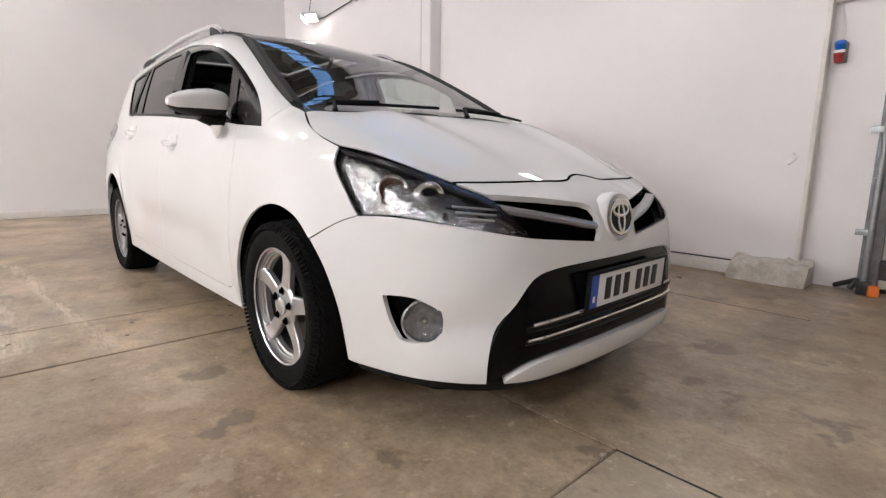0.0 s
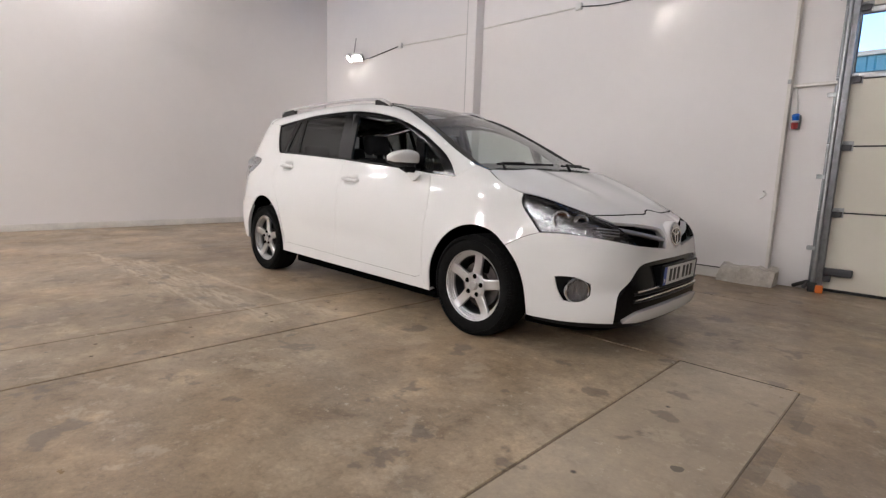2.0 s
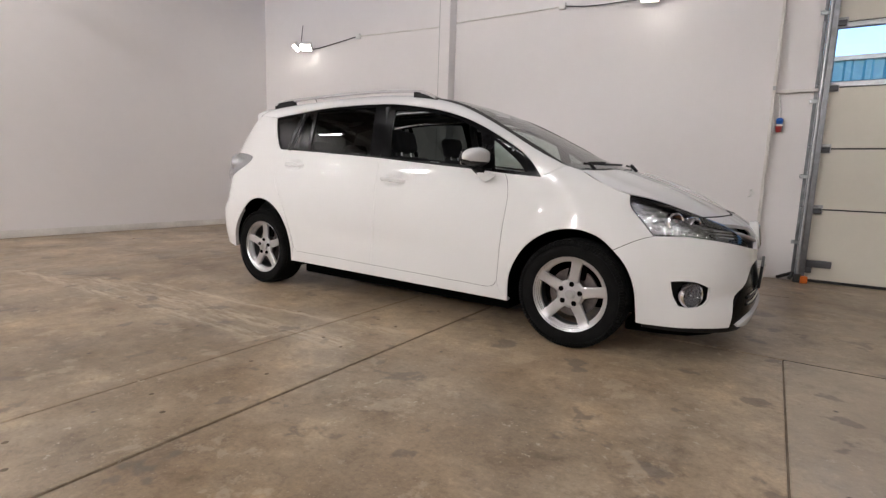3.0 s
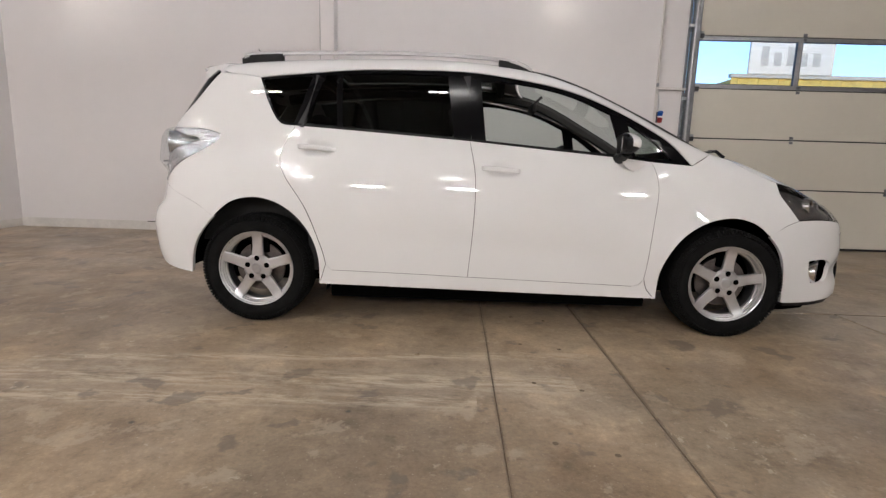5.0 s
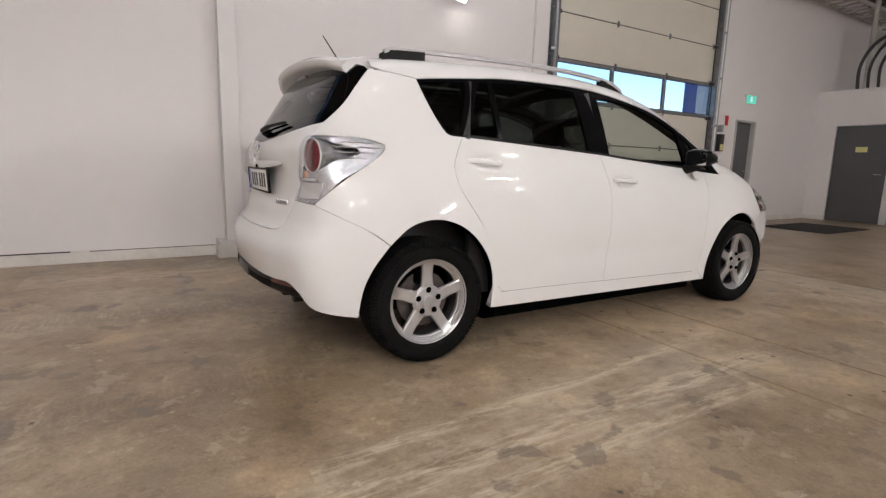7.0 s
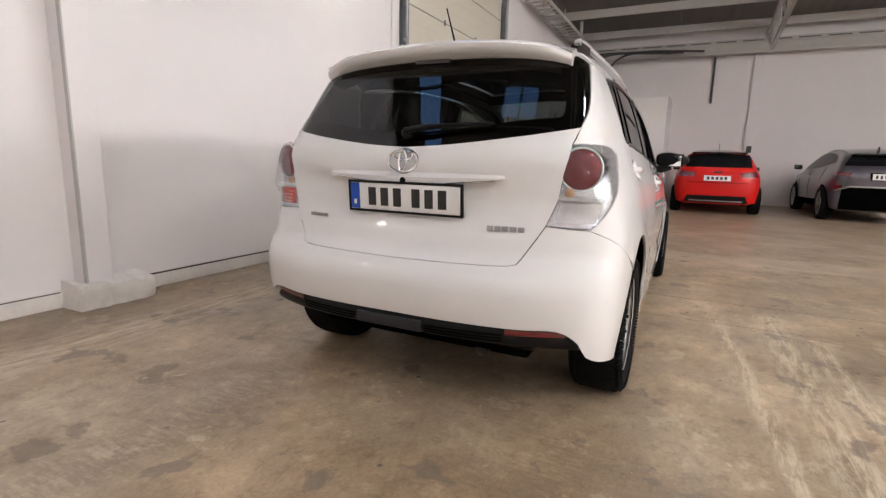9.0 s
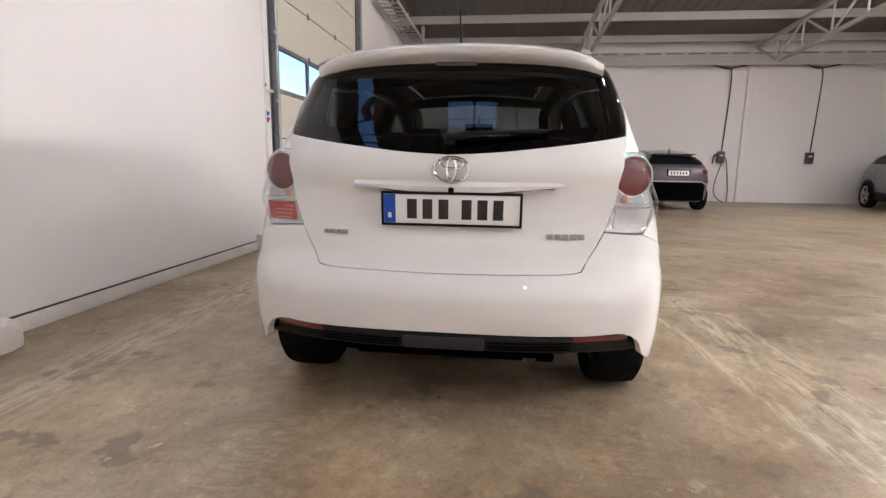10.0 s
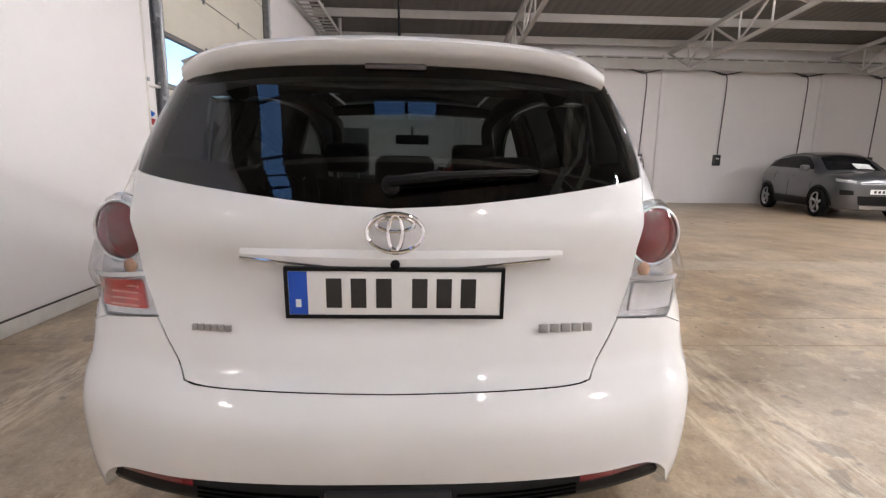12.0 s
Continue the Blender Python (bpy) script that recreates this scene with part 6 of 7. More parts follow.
for x in np.arange(-5.55, 2.86, .42):
    z = roof_z(float(x))
    part("skylight_bar", box(x - .012, x + .012, 1.78, 2.22, z - .03, z + .06, .004), M_DARKSTEEL, skylight)
    if x < 2.8:
        bm = bmesh.new()
        z2 = roof_z(float(x) + .42)
        bm.faces.new([bm.verts.new(v) for v in ((x + .012, 1.80, z + .03), (x + .408, 1.80, z2 + .03), (x + .408, 2.20, z2 + .03), (x + .012, 2.20, z + .03))])
        p = part("pane", bm, M_PANE, skylight, smooth=False)
        p.visible_shadow = False
hatch = thing("roof_window", "small two-pane roof window in a dark frame", "skylight", kind="structure")
zh = roof_z(-3.21)
bm = bmesh.new()
for a in ((HATCH_X[0] - .03, HATCH_X[1] + .03, -.31, -.27), (HATCH_X[0] - .03, HATCH_X[1] + .03, .47, .51), (HATCH_X[0] - .03, HATCH_X[1] + .03, .08, .12), (HATCH_X[0] - .03, HATCH_X[0] + .01, -.27, .47), (HATCH_X[1] - .01, HATCH_X[1] + .03, -.27, .47)):
    box(*a, zh - .05, zh + .05, bm=bm)
part("window_frame", bm, M_DARKSTEEL, hatch, smooth=False)
for y0, y1 in ((-.27, .08), (.12, .47)):
    p = part("pane", box(HATCH_X[0] + .01, HATCH_X[1] - .01, y0, y1, zh + .02, zh + .026), M_PANE, hatch, smooth=False)
    p.visible_shadow = False
purlins = thing("roof_purlins", "white painted steel purlins under the roof sheet", "purlin", kind="structure")
for x in np.arange(XB + .7, XF - .2, 1.75):
    z = roof_z(float(x))
    for y0, y1 in ((YS, 1.77), (2.23, YW)) if x < 2.9 else ((YS, YW),):
        bm = box(x - .035, x + .035, y0, y1, z - .20, z - .185)
        box(x - .035, x - .029, y0, y1, z - .185, z - .004, bm=bm)
        part("purlin", bm, M_TRUSS, purlins, smooth=False)


def truss(y):
    t = thing("roof_truss", "white painted steel lattice truss across the hall", "truss", group="roof trusses", kind="structure")
    z = lambda x: roof_z(x) - .24
    bm = bmesh.new()
    pts = [(x, y, z(x)) for x in (XB, mid, XF)]
    for p, q in zip(pts, pts[1:]):
        tube([p, q], .07, 4, bm=bm)
    part("top_chord", bm, M_TRUSS, t, smooth=False)
    zb = lambda x: roof_z(x) - .24 - min(.75, .55 * min(XF - x, x - XB))
    xs = np.linspace(XB + .02, XF - .02, 17)
    part("bottom_chord", tube([(XB + 1.4, y, zb(XB + 1.4)), (mid, y, zb(mid)), (XF - 1.4, y, zb(XF - 1.4))], .055, 4), M_TRUSS, t, smooth=False)
    bm = bmesh.new()
    for i in range(16):
        x0, x1 = float(xs[i]), float(xs[i + 1])
        if i % 2 == 0:
            tube([(x0, y, z(x0)), (x1, y, zb(x1))], .03, 6, bm=bm)
        else:
            tube([(x0, y, zb(x0)), (x1, y, z(x1))], .03, 6, bm=bm)
        tube([(x1, y, z(x1)), (x1, y, zb(x1))], .025, 6, bm=bm)
    part("lattice", bm, M_TRUSS, t, smooth=False)


for y in (-2.4, -7.6, -12.8, -18.0):
    truss(y)

# sectional door with a row of windows
gate = thing("sectional_door", "closed cream sectional door with a row of windows", "door", kind="structure")
YD = YW + .10
rows_z = [(0.03, .759), (.773, 1.379), (1.393, 1.988), (2.622, 3.252), (3.266, 3.897), (3.911, DZ1 + .1)]
for z0, z1 in rows_z:
    bm = box(DX0 + .06, DX1 - .02, YD, YD + .045, z0, z1, .006)
    for z in np.linspace(z0, z1, 4)[1:-1]:
        box(DX0 + .07, DX1 - .03, YD - .0015, YD + .004, z - .004, z + .004, bm=bm)
    part("door_section", bm, M_DOORPANEL, gate, smooth=False)
for z in (.766, 1.386, 1.993, 2.617, 3.259, 3.904):
    part("section_joint", box(DX0 + .062, DX1 - .022, YD + .010, YD + .034, z - .012, z + .012), M_SEAL, gate, smooth=False)
part("door_seal", box(DX0 + .04, DX1, YD + .005, YD + .04, 0, .03, .004), M_SEAL, gate)
win = new("window_section")
win.parent = gate
bm = bmesh.new()
WX = (DX0 + .06, 3.950, 5.255, DX1 - .02)
box(WX[0], WX[-1], YD - .004, YD + .045, 1.998, 2.045, .004, bm=bm)
box(WX[0], WX[-1], YD - .004, YD + .045, 2.565, 2.612, .004, bm=bm)
for x in WX:
    box(max(x - .028, WX[0]), min(x + .028, WX[-1]), YD - .006, YD + .043, 2.03, 2.58, .004, bm=bm)
part("window_frame", bm, M_GALV, win, smooth=False)
for x0, x1 in zip(WX, WX[1:]):
    bm = bmesh.new()
    for a in ((x0 + .022, x1 - .022, 2.040, 2.052), (x0 + .022, x1 - .022, 2.558, 2.570), (x0 + .022, x0 + .036, 2.052, 2.558), (x1 - .036, x1 - .022, 2.052, 2.558)):
        box(a[0], a[1], YD + .002, YD + .03, a[2], a[3], bm=bm)
    part("gasket", bm, M_BLUEFRAME, win, smooth=False)
    p = part("pane", box(x0 + .03, x1 - .03, YD + .012, YD + .020, 2.046, 2.564), M_DOORPANE, win, smooth=False)
    p.visible_shadow = False
for z in (.766, 1.386, 1.994, 2.616, 3.259):
    for x in (2.70, 3.99, 5.27, DX1 - .07):
        wide = .065 if x < 2.8 or x > 6 else .022
        bm = box(x - wide, x + wide, YD - .014, YD - .001, z + .012, z + .045, .004)
        box(x - wide, x + wide, YD - .014, YD - .001, z - .045, z - .014, .004, bm=bm)
        tube([(x - wide, YD - .014, z), (x + wide, YD - .014, z)], .010, 8, bm=bm)
        h_ = part("hinge", bm, M_GALV if wide > .05 else M_TRACK, gate)
        if wide > .05:
            e_ = 1 if x < 2.8 else -1
            part("roller_bracket", box(x - .055, x + .055, YD - .050, YD - .0145, z - .040, z + .012, .006), M_DARKSTEEL, h_)
            part("roller", tube([(x - e_ * .13, YD - .045, z + .020), (x + .03, YD - .045, z + .020)], .010, 8), M_GALV, h_)
for x, s in ((DX0 + .015, 1), (DX1 + .01, -1)):
    tr_ = new("door_track")
    tr_.parent = gate
    part("track_rail", box(x - .012, x + .055 * s + .012, YD - .10, YD - .002, .04, 4.5, .004), M_TRACK, tr_)
    part("track_lip", tube([(x, YD - .105, .04), (x, YD - .105, 4.5)], .019, 10), M_GALV, tr_)
    for z in (.42, 1.10, 1.85, 2.70, 3.50):
        part("track_clip", box(x - s * .085, x + s * .012, YD - .115, YD - .098, z - .020, z + .020, .004), M_GALV, tr_)
    part("track_angle", box(x - .050 if s == 1 else x + .02, x - .02 if s == 1 else x + .050, YD - .020, YD - .012, .04, 4.5), M_TRACK, tr_, smooth=False)
    # solid dark strip in place of the shade between track and door
    part("track_shadow_gap", box(x + s * .016, x + s * .055, YD - .012, YD + .03, .05, 4.4), M_SEAL, tr_, smooth=False)
bm = box(2.67, 2.90, YD - .07, YD - .001, .165, .235, .010)
box(2.67, 2.74, YD - .05, YD - .001, .10, .165, .008, bm=bm)
part("bottom_bracket", bm, M_DARKSTEEL, gate, "dark steel bottom bracket")
bm = box(2.585, 2.66, YD - .16, YD - .09, .0, .09, .012, m=None)
part("rubber_buffer", bm, M_BLACKPLASTIC, gate)
bm = box(-.03, .03, -.03, .03, 0, .075, .01, m=Matrix.Translation((2.675, YD - .15, .0)) @ Matrix.Rotation(radians(20), 4, "Z"))
tagged(part("door_stop", bm, M_ORANGE, None), "small orange plastic door stop on the floor", "door stop")


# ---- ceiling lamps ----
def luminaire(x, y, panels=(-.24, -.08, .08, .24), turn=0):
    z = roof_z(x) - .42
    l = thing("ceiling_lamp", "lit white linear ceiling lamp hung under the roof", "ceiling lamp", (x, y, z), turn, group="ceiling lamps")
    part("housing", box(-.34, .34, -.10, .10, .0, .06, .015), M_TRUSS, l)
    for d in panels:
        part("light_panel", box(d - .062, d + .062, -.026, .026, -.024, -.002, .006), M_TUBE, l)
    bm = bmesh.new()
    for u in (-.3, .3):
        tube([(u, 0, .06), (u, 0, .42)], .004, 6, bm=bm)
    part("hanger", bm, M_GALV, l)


# the lamp at (6.9, -9.2) is an unseen extra that fills the east end
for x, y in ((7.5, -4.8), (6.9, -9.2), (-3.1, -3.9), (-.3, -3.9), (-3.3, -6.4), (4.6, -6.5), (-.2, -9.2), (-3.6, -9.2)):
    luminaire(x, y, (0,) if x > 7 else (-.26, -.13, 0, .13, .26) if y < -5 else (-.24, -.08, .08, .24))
luminaire(-.2, .1, (-.16, 0, .16))
# added fill lamps, unseen: one brightens the nose, three the west wall and rear
luminaire(5.3, -1.6)
luminaire(-5.45, -4.3)
luminaire(-5.45, -1.2, (-.1, .1))
luminaire(-5.45, -7.4)


def tilted(x, y, yaw=0):
    z = 3.95
    l = thing("ceiling_flood", "lit tilted flood lamp hung under the roof", "flood lamp", (x, y, z), group="tilted flood lamps")
    m = Matrix.Rotation(radians(yaw), 4, "Z") @ Matrix.Rotation(radians(62), 4, "X")
    part("housing", box(-.42, .42, -.12, .12, .0, .06, .015, m=m), M_TRUSS, l)
    part("face", box(-.40, .40, -.10, .10, -.012, -.002, .004, m=m), M_FAR, l)
    bm = bmesh.new()
    for u in (-.35, .35):
        tube([(u, 0, .02), (u, 0, roof_z(x) - .02 - z)], .012, 6, bm=bm)
    part("hanger", bm, M_GALV, l)


for x, yaw in ((-2.6, 0), (.2, 0), (5.8, 30)):
    tilted(x, -12.0, yaw)


# ---- flood lamps on the wall, with their cable ----
def flood(x, z, turn):
    f = thing("flood_lamp", "lit flood lamp on the white wall", "flood lamp", (x, YW, z), group="wall flood lamps")
    part("bracket", box(-.012, .012, -.10, 0, -.02, .02, .004), M_GALV, f)
    m = Matrix.Translation((0, -.13, -.02)) @ Matrix.Rotation(radians(turn), 4, "Z") @ Matrix.Rotation(radians(48), 4, "X")
    part("housing", box(-.10, .10, -.025, .045, -.075, .075, .012, m=m), M_WHITEPLASTIC, f)
    part("face", box(-.085, .085, -.030, -.0255, -.060, .060, .002, m=m), M_FLOOD, f, "bright lamp face")
    return f


flood(-4.93, 3.16, -28)
flood(-4.70, 3.14, 32)
flood(.93, 3.10, 18)
cable = tube(smooth_line([(-4.82, YW - .03, 3.12), (-4.55, YW - .02, 3.10), (-4.2, YW - .02, 3.13), (-3.62, YW - .02, 3.19)], 5), .009, 6)
tagged(part("lamp_cable", cable, M_BLACKPLASTIC), "thin black lamp cable on the wall", "cable")
cable = tube([(-3.55, YW - .012, 3.19), (-1.95, YW - .012, 3.135)], .009, 6)
tube([(-1.72, YW - .012, 3.155), (-.15, YW - .012, 3.15)], .009, 6, bm=cable)
tagged(part("conduit", cable, M_WALLBASE), "thin conduit along the white wall", "conduit")
cable = tube(smooth_line([(-.13, YW - .02, 3.15), (.2, YW - .03, 3.10), (.55, YW - .03, 3.09), (.85, YW - .05, 3.08)], 5), .007, 6)
tagged(part("lamp_cable", cable, M_BLACKPLASTIC), "thin black lamp cable on the wall", "cable")
for x, z in ((-3.59, 3.19), (-.14, 3.15)):
    b = part("wall_socket", box(x - .04, x + .04, YW - .05, YW, z - .04, z + .04, .008), M_WHITEPLASTIC)
    tagged(b, "small white socket box on the wall", "socket")
tagged(part("wall_rod", tube([(-4.86, YW - .10, 3.2), (-4.90, YW - .02, 3.52)], .006, 6), M_DARKSTEEL), "thin rod above the wall flood lamps", "rod")

# ---- beside the door ----
s_ = thing("power_socket", "blue and dull red industrial power socket on the wall pier", "socket", (2.300, YW + .09, 1.625))
part("back_box", box(-.040, .052, -.075, 0, -.085, .080, .010), M_GREYBOX, s_)
part("middle_band", box(-.046, .046, -.115, -.070, -.012, .012, .005), M_WHITEPLASTIC, s_)
part("blue_inlet", lathe([(.030, -.05), (.035, 0), (.035, .045), (0, .05)], 24, m=Matrix.Translation((-.002, -.085, .045)) @ Matrix.Rotation(radians(35), 4, "X") @ Matrix.Diagonal((1.35, 1.1, .8, 1))), M_BLUEPLASTIC, s_)
part("red_inlet", lathe([(.030, -.05), (.035, 0), (.035, .045), (0, .05)], 24, m=Matrix.Translation((-.004, -.088, -.045)) @ Matrix.Rotation(radians(20), 4, "X") @ Matrix.Diagonal((1.30, 1.1, .8, 1))), M_REDPLASTIC, s_)
part("feed", tube([(0, -.02, .09), (-.01, -.02, .25), (-.06, -.02, .42)], .012, 8), M_WHITEPLASTIC, s_)
s_.scale = (.66, .8, .8)
bm = box(2.108, 2.130, YW - .010, YW - .0003, .895, .955, .003)
tube(smooth_line([(2.119, YW - .006, .945), (2.119, YW - .050, .935), (2.150, YW - .060, .915), (2.119, YW - .050, .880), (2.095, YW - .012, .868)], 5), .006, 6, bm=bm)
b = part("wall_hook", bm, M_WHITEPLASTIC)
tagged(b, "small white bent hook on the wall", "hook")
tagged(part("cable_clip", box(2.205, 2.235, YW - .03, YW - .012, 1.98, 2.02, .004), M_GALV), "small clip on the column edge", "clip")
bm = tube(smooth_line([(2.45, YW + .075, .02), (2.52, YW + .02, .06), (2.58, YW - .02, .09), (2.55, YW - .05, .03)], 5), .018, 8)
tagged(part("floor_cable", bm, M_BLACKPLASTIC), "black cable loop at the foot of the door track", "cable")
for x, mt, nm in ((6.78, M_GALV, "galvanised conduit"), (6.74, M_WHITEPLASTIC, "white conduit")):
    tagged(part("conduit", tube([(x, YW + .03, .9), (x, YW + .03, 4.6)], .016, 8), mt), nm + " up the wall beside the door", "conduit")
c = thing("door_control", "black and yellow door control box on the wall", "control box", (6.88, YW + .05, 1.55))
part("box", box(-.07, .07, -.10, 0, -.16, .16, .015), M_BLACKPLASTIC, c)
part("label_plate", box(-.05, .05, -.103, -.1005, -.14, -.03), M_YELLOW, c)
part("top_unit", box(-.04, .04, -.08, 0, .20, .33, .01), M_GALV, c)
f = thing("fire_extinguisher", "red fire extinguisher hung on the wall", "extinguisher", (7.12, YW - .06, .42))
part("cylinder", lathe([(0, 0), (.07, .0), (.08, .02), (.08, .38), (.06, .44), (.025, .47), (.025, .50), (0, .50)], 28), M_RED, f)
part("valve", box(-.03, .05, -.015, .015, .50, .54, .006), M_BLACKPLASTIC, f)
part("hose", tube(smooth_line([(.04, 0, .52), (.11, 0, .44), (.10, 0, .22)], 6), .011, 8), M_BLACKPLASTIC, f)
part("label", box(-.05, .05, -.083, -.079, .14, .28), M_WHITEPLASTIC, f)
for z, h in ((1.98, .09), (1.06, .05)):
    tagged(part("fire_sign", box(7.06, 7.16, YW + .043, YW + .0495, z - h, z + h), M_RED), "small red fire sign on the wall", "sign")
e = thing("exit_sign", "lit green exit sign on the wall", "exit sign", (7.78, YW + .05, 2.42))
part("box", box(-.175, .175, -.05, 0, -.085, .085, .008), M_WHITEPLASTIC, e)
part("face", box(-.165, .165, -.053, -.0505, -.075, .075), M_GREENSIGN, e)
part("arrow", prism([(-.02, .05), (.02, .05), (.02, -.005), (.045, -.005), (0, -.055), (-.045, -.005), (-.02, -.005)], -.002, "y", m=Matrix.Translation((0, -.0535, 0))), M_SIGNWHITE, e)

# ---- side door and the small room ----
d = thing("door_1", "grey steel side door in a light frame", "door", kind="structure")
part("leaf", box(NX0 + .05, NX1 - .05, YW + .12, YW + .16, .001, NZ - .04, .004), M_GREYDOOR, d)
bm = box(NX0, NX0 + .05, YW + .035, YW + .20, 0, NZ, .004)
box(NX1 - .05, NX1, YW + .035, YW + .20, 0, NZ, .004, bm=bm)
box(NX0 + .05, NX1 - .05, YW + .035, YW + .20, NZ - .04, NZ, .004, bm=bm)
part("door_frame", bm, M_FRAMEGREY, d)
part("threshold", box(NX0 + .05, NX1 - .05, YW + .06, YW + .40, -.05, .010, .003), M_FRAMEGREY, d)
part("door_handle", tube([(NX1 - .12, YW + .12, 1.03), (NX1 - .12, YW + .06, 1.03), (NX1 - .24, YW + .06, 1.03)], .010, 8), M_SATIN, d)
RX = 10.5
room = thing("wall_side_room", "white painted box room in the corner of the hall", "wall", kind="structure")
bm = box(RX, RX + .12, -.22, 1.385, 0, 2.75)
box(RX, RX + .12, 2.375, YW + .05, 0, 2.75, bm=bm)
box(RX, RX + .12, 1.385, 2.375, 2.05, 2.75, bm=bm)
part("front_wall", bm, M_WALL, room, smooth=False)
part("flank_wall", box(RX + .12, XF, -.22, -.10, 0, 2.75), M_WALL, room, smooth=False)
part("room_top", box(RX - .02, XF, -.24, YW + .05, 2.751, 2.80), M_WALL, room, smooth=False)
part("wall_foot", box(RX - .02, RX - .0005, 2.38, YW + .04, 0, .09, .006), M_WALLBASE, room)
d = thing("door_2", "dark grey door with a small notice", "door", kind="structure")
part("leaf", box(RX + .02, RX + .06, 1.40, 2.36, .01, 2.035, .004), M_GREYDOOR, d)
part("notice", box(RX + .016, RX + .0195, 1.765, 1.975, 1.49, 1.60), M_YELLOW, d, "small pale notice")
part("door_handle", tube([(RX + .02, 1.47, 1.03), (RX - .03, 1.47, 1.03), (RX - .03, 1.58, 1.03)], .010, 8), M_SATIN, d)
b = part("plywood_board", box(0, .018, 0, 1.2, 0, .83, .002, m=Matrix.Translation((RX - .13, .02, .008)) @ Matrix.Rotation(radians(8), 4, "Y")), M_PLY)
tagged(b, "plain plywood board leaning on the wall", "board")
b = part("door_mat", box(7.45, 9.1, 1.0, 2.15, .0005, .014, .005), M_MATT)
tagged(b, "large black mat on the floor before the doors", "mat")
ho = thing("hose_bundle", "bundle of black hoses above the box room", "hose")
for i, (y, r) in enumerate(((2.3, .035), (2.15, .03), (2.0, .03), (1.5, .03))):
    part("hose", tube(smooth_line([(RX + .5 + .1 * i, y, 2.80), (RX + .45 + .1 * i, y - .02, 3.4), (RX + .6 + .1 * i, y - .3, 3.9), (RX + .9, y - 1.0, 4.05), (RX + 1.6, y - 2.4, 4.1)], 6), r, 8), M_BLACKPLASTIC, ho)
du = thing("riser_pipe", "white painted pipe in the corner above the box room", "pipe")
part("pipe", tube([(RX + .6, 2.2, 2.8), (RX + .6, 2.2, 4.9)], .05, 10), M_TRUSS, du)
lad = thing("cable_ladder", "white steel cable ladder under the roof along the wall", "cable ladder")
for y in (2.22, 2.70):
    part("side_rail", box(7.6, XF - .05, y - .012, y + .012, 4.52, 4.60, .004), M_TRUSS, lad)
for k in range(17):
    part("rung", box(7.7 + .30 * k, 7.76 + .30 * k, 2.235, 2.685, 4.525, 4.55, .003), M_TRUSS, lad)
for x in (8.2, 10.2, 12.2):
    part("hanger", box(x - .015, x + .015, 2.445, 2.475, 4.55, roof_z(x) - .01), M_TRUSS, lad)

# ---- far wall: cable tray, chargers ----
tray = thing("cable_tray", "long white cable tray along the far wall", "cable tray")
part("tray_rail", box(XF - .40, XF - .36, YS + .3, YW - .3, 4.30, 4.40, .006), M_TRUSS, tray)
part("tray_rail", box(XF - .40, XF - .34, YS + .3, YW - .3, 4.03, 4.10, .006), M_TRUSS, tray)
part("tray_back", box(XF - .345, XF - .335, YS + .3, YW - .3, 4.10, 4.30), M_TRUSS, tray, smooth=False)
for y in np.arange(YS + .6, YW - .4, .62):
    part("tray_slot", box(XF - .4035, XF - .3995, y, y + .48, 4.335, 4.366), M_DECK, tray, smooth=False)
for y in np.arange(YS + .6, YW - .4, 2.6):
    part("tray_arm", box(XF - .36, XF, y - .02, y + .02, 4.10, 4.14), M_TRUSS, tray, smooth=False)


def charger(y, plugged):
    c = thing("car_charger", "black wall charger with its cable up to the tray" if not plugged else "black wall charger with a hanging cable", "charger", (XF, y, 1.37), group="wall chargers")
    part("case", box(-.11, 0, -.11, .11, -.17, .17, .025), M_BLACKPLASTIC, c)
    part("mark", box(-.113, -.1105, -.05, .05, .03, .07), M_WHITEPLASTIC, c)
    part("feed", tube(smooth_line([(-.03, -.02, .17), (-.03, -.06, 1.2), (-.03, -.09, 2.35), (-.03, -.02, 2.62), (-.1, .25, 2.66)], 6), .015, 8), M_BLACKPLASTIC, c)
    part("branch", tube(smooth_line([(-.28, -.55, 2.70), (-.2, -.2, 2.64), (-.1, .1, 2.60), (-.2, .4, 2.66), (-.28, .75, 2.70)], 5), .02, 6), M_BLACKPLASTIC, c)
    if plugged:
        part("lead", tube(smooth_line([(-.06, -.05, -.17), (-.08, .10, -.7), (-.1, .12, -1.1), (-.12, -.05, -1.32), (-.1, -.28, -1.33), (-.08, -.24, -.6), (-.06, -.15, .0)], 8), .016, 8), M_BLACKPLASTIC, c)
        part("plug", tube(smooth_line([(-.06, .08, .1), (-.1, .22, .02), (-.1, .24, -.22)], 5), [.03] * 5 + [.022] * 6, 8), M_BLACKPLASTIC, c)
    return c


for y, pl in ((-6.86, True), (-9.40, False), (-12.0, False), (-14.4, False)):
    charger(y, pl)
b = thing("wall_switch", "small dark switch box on the far wall column", "switch", (XF - .06, -2.27, 1.53))
part("case", box(-.05, 0, -.06, .06, -.09, .09, .01), M_BLACKPLASTIC, b)
tagged(part("conduit", tube([(XF - .03, -1.2, 2.8), (XF - .03, -1.2, 4.05)], .03, 8), M_BLACKPLASTIC), "black pipe up the far wall", "conduit")

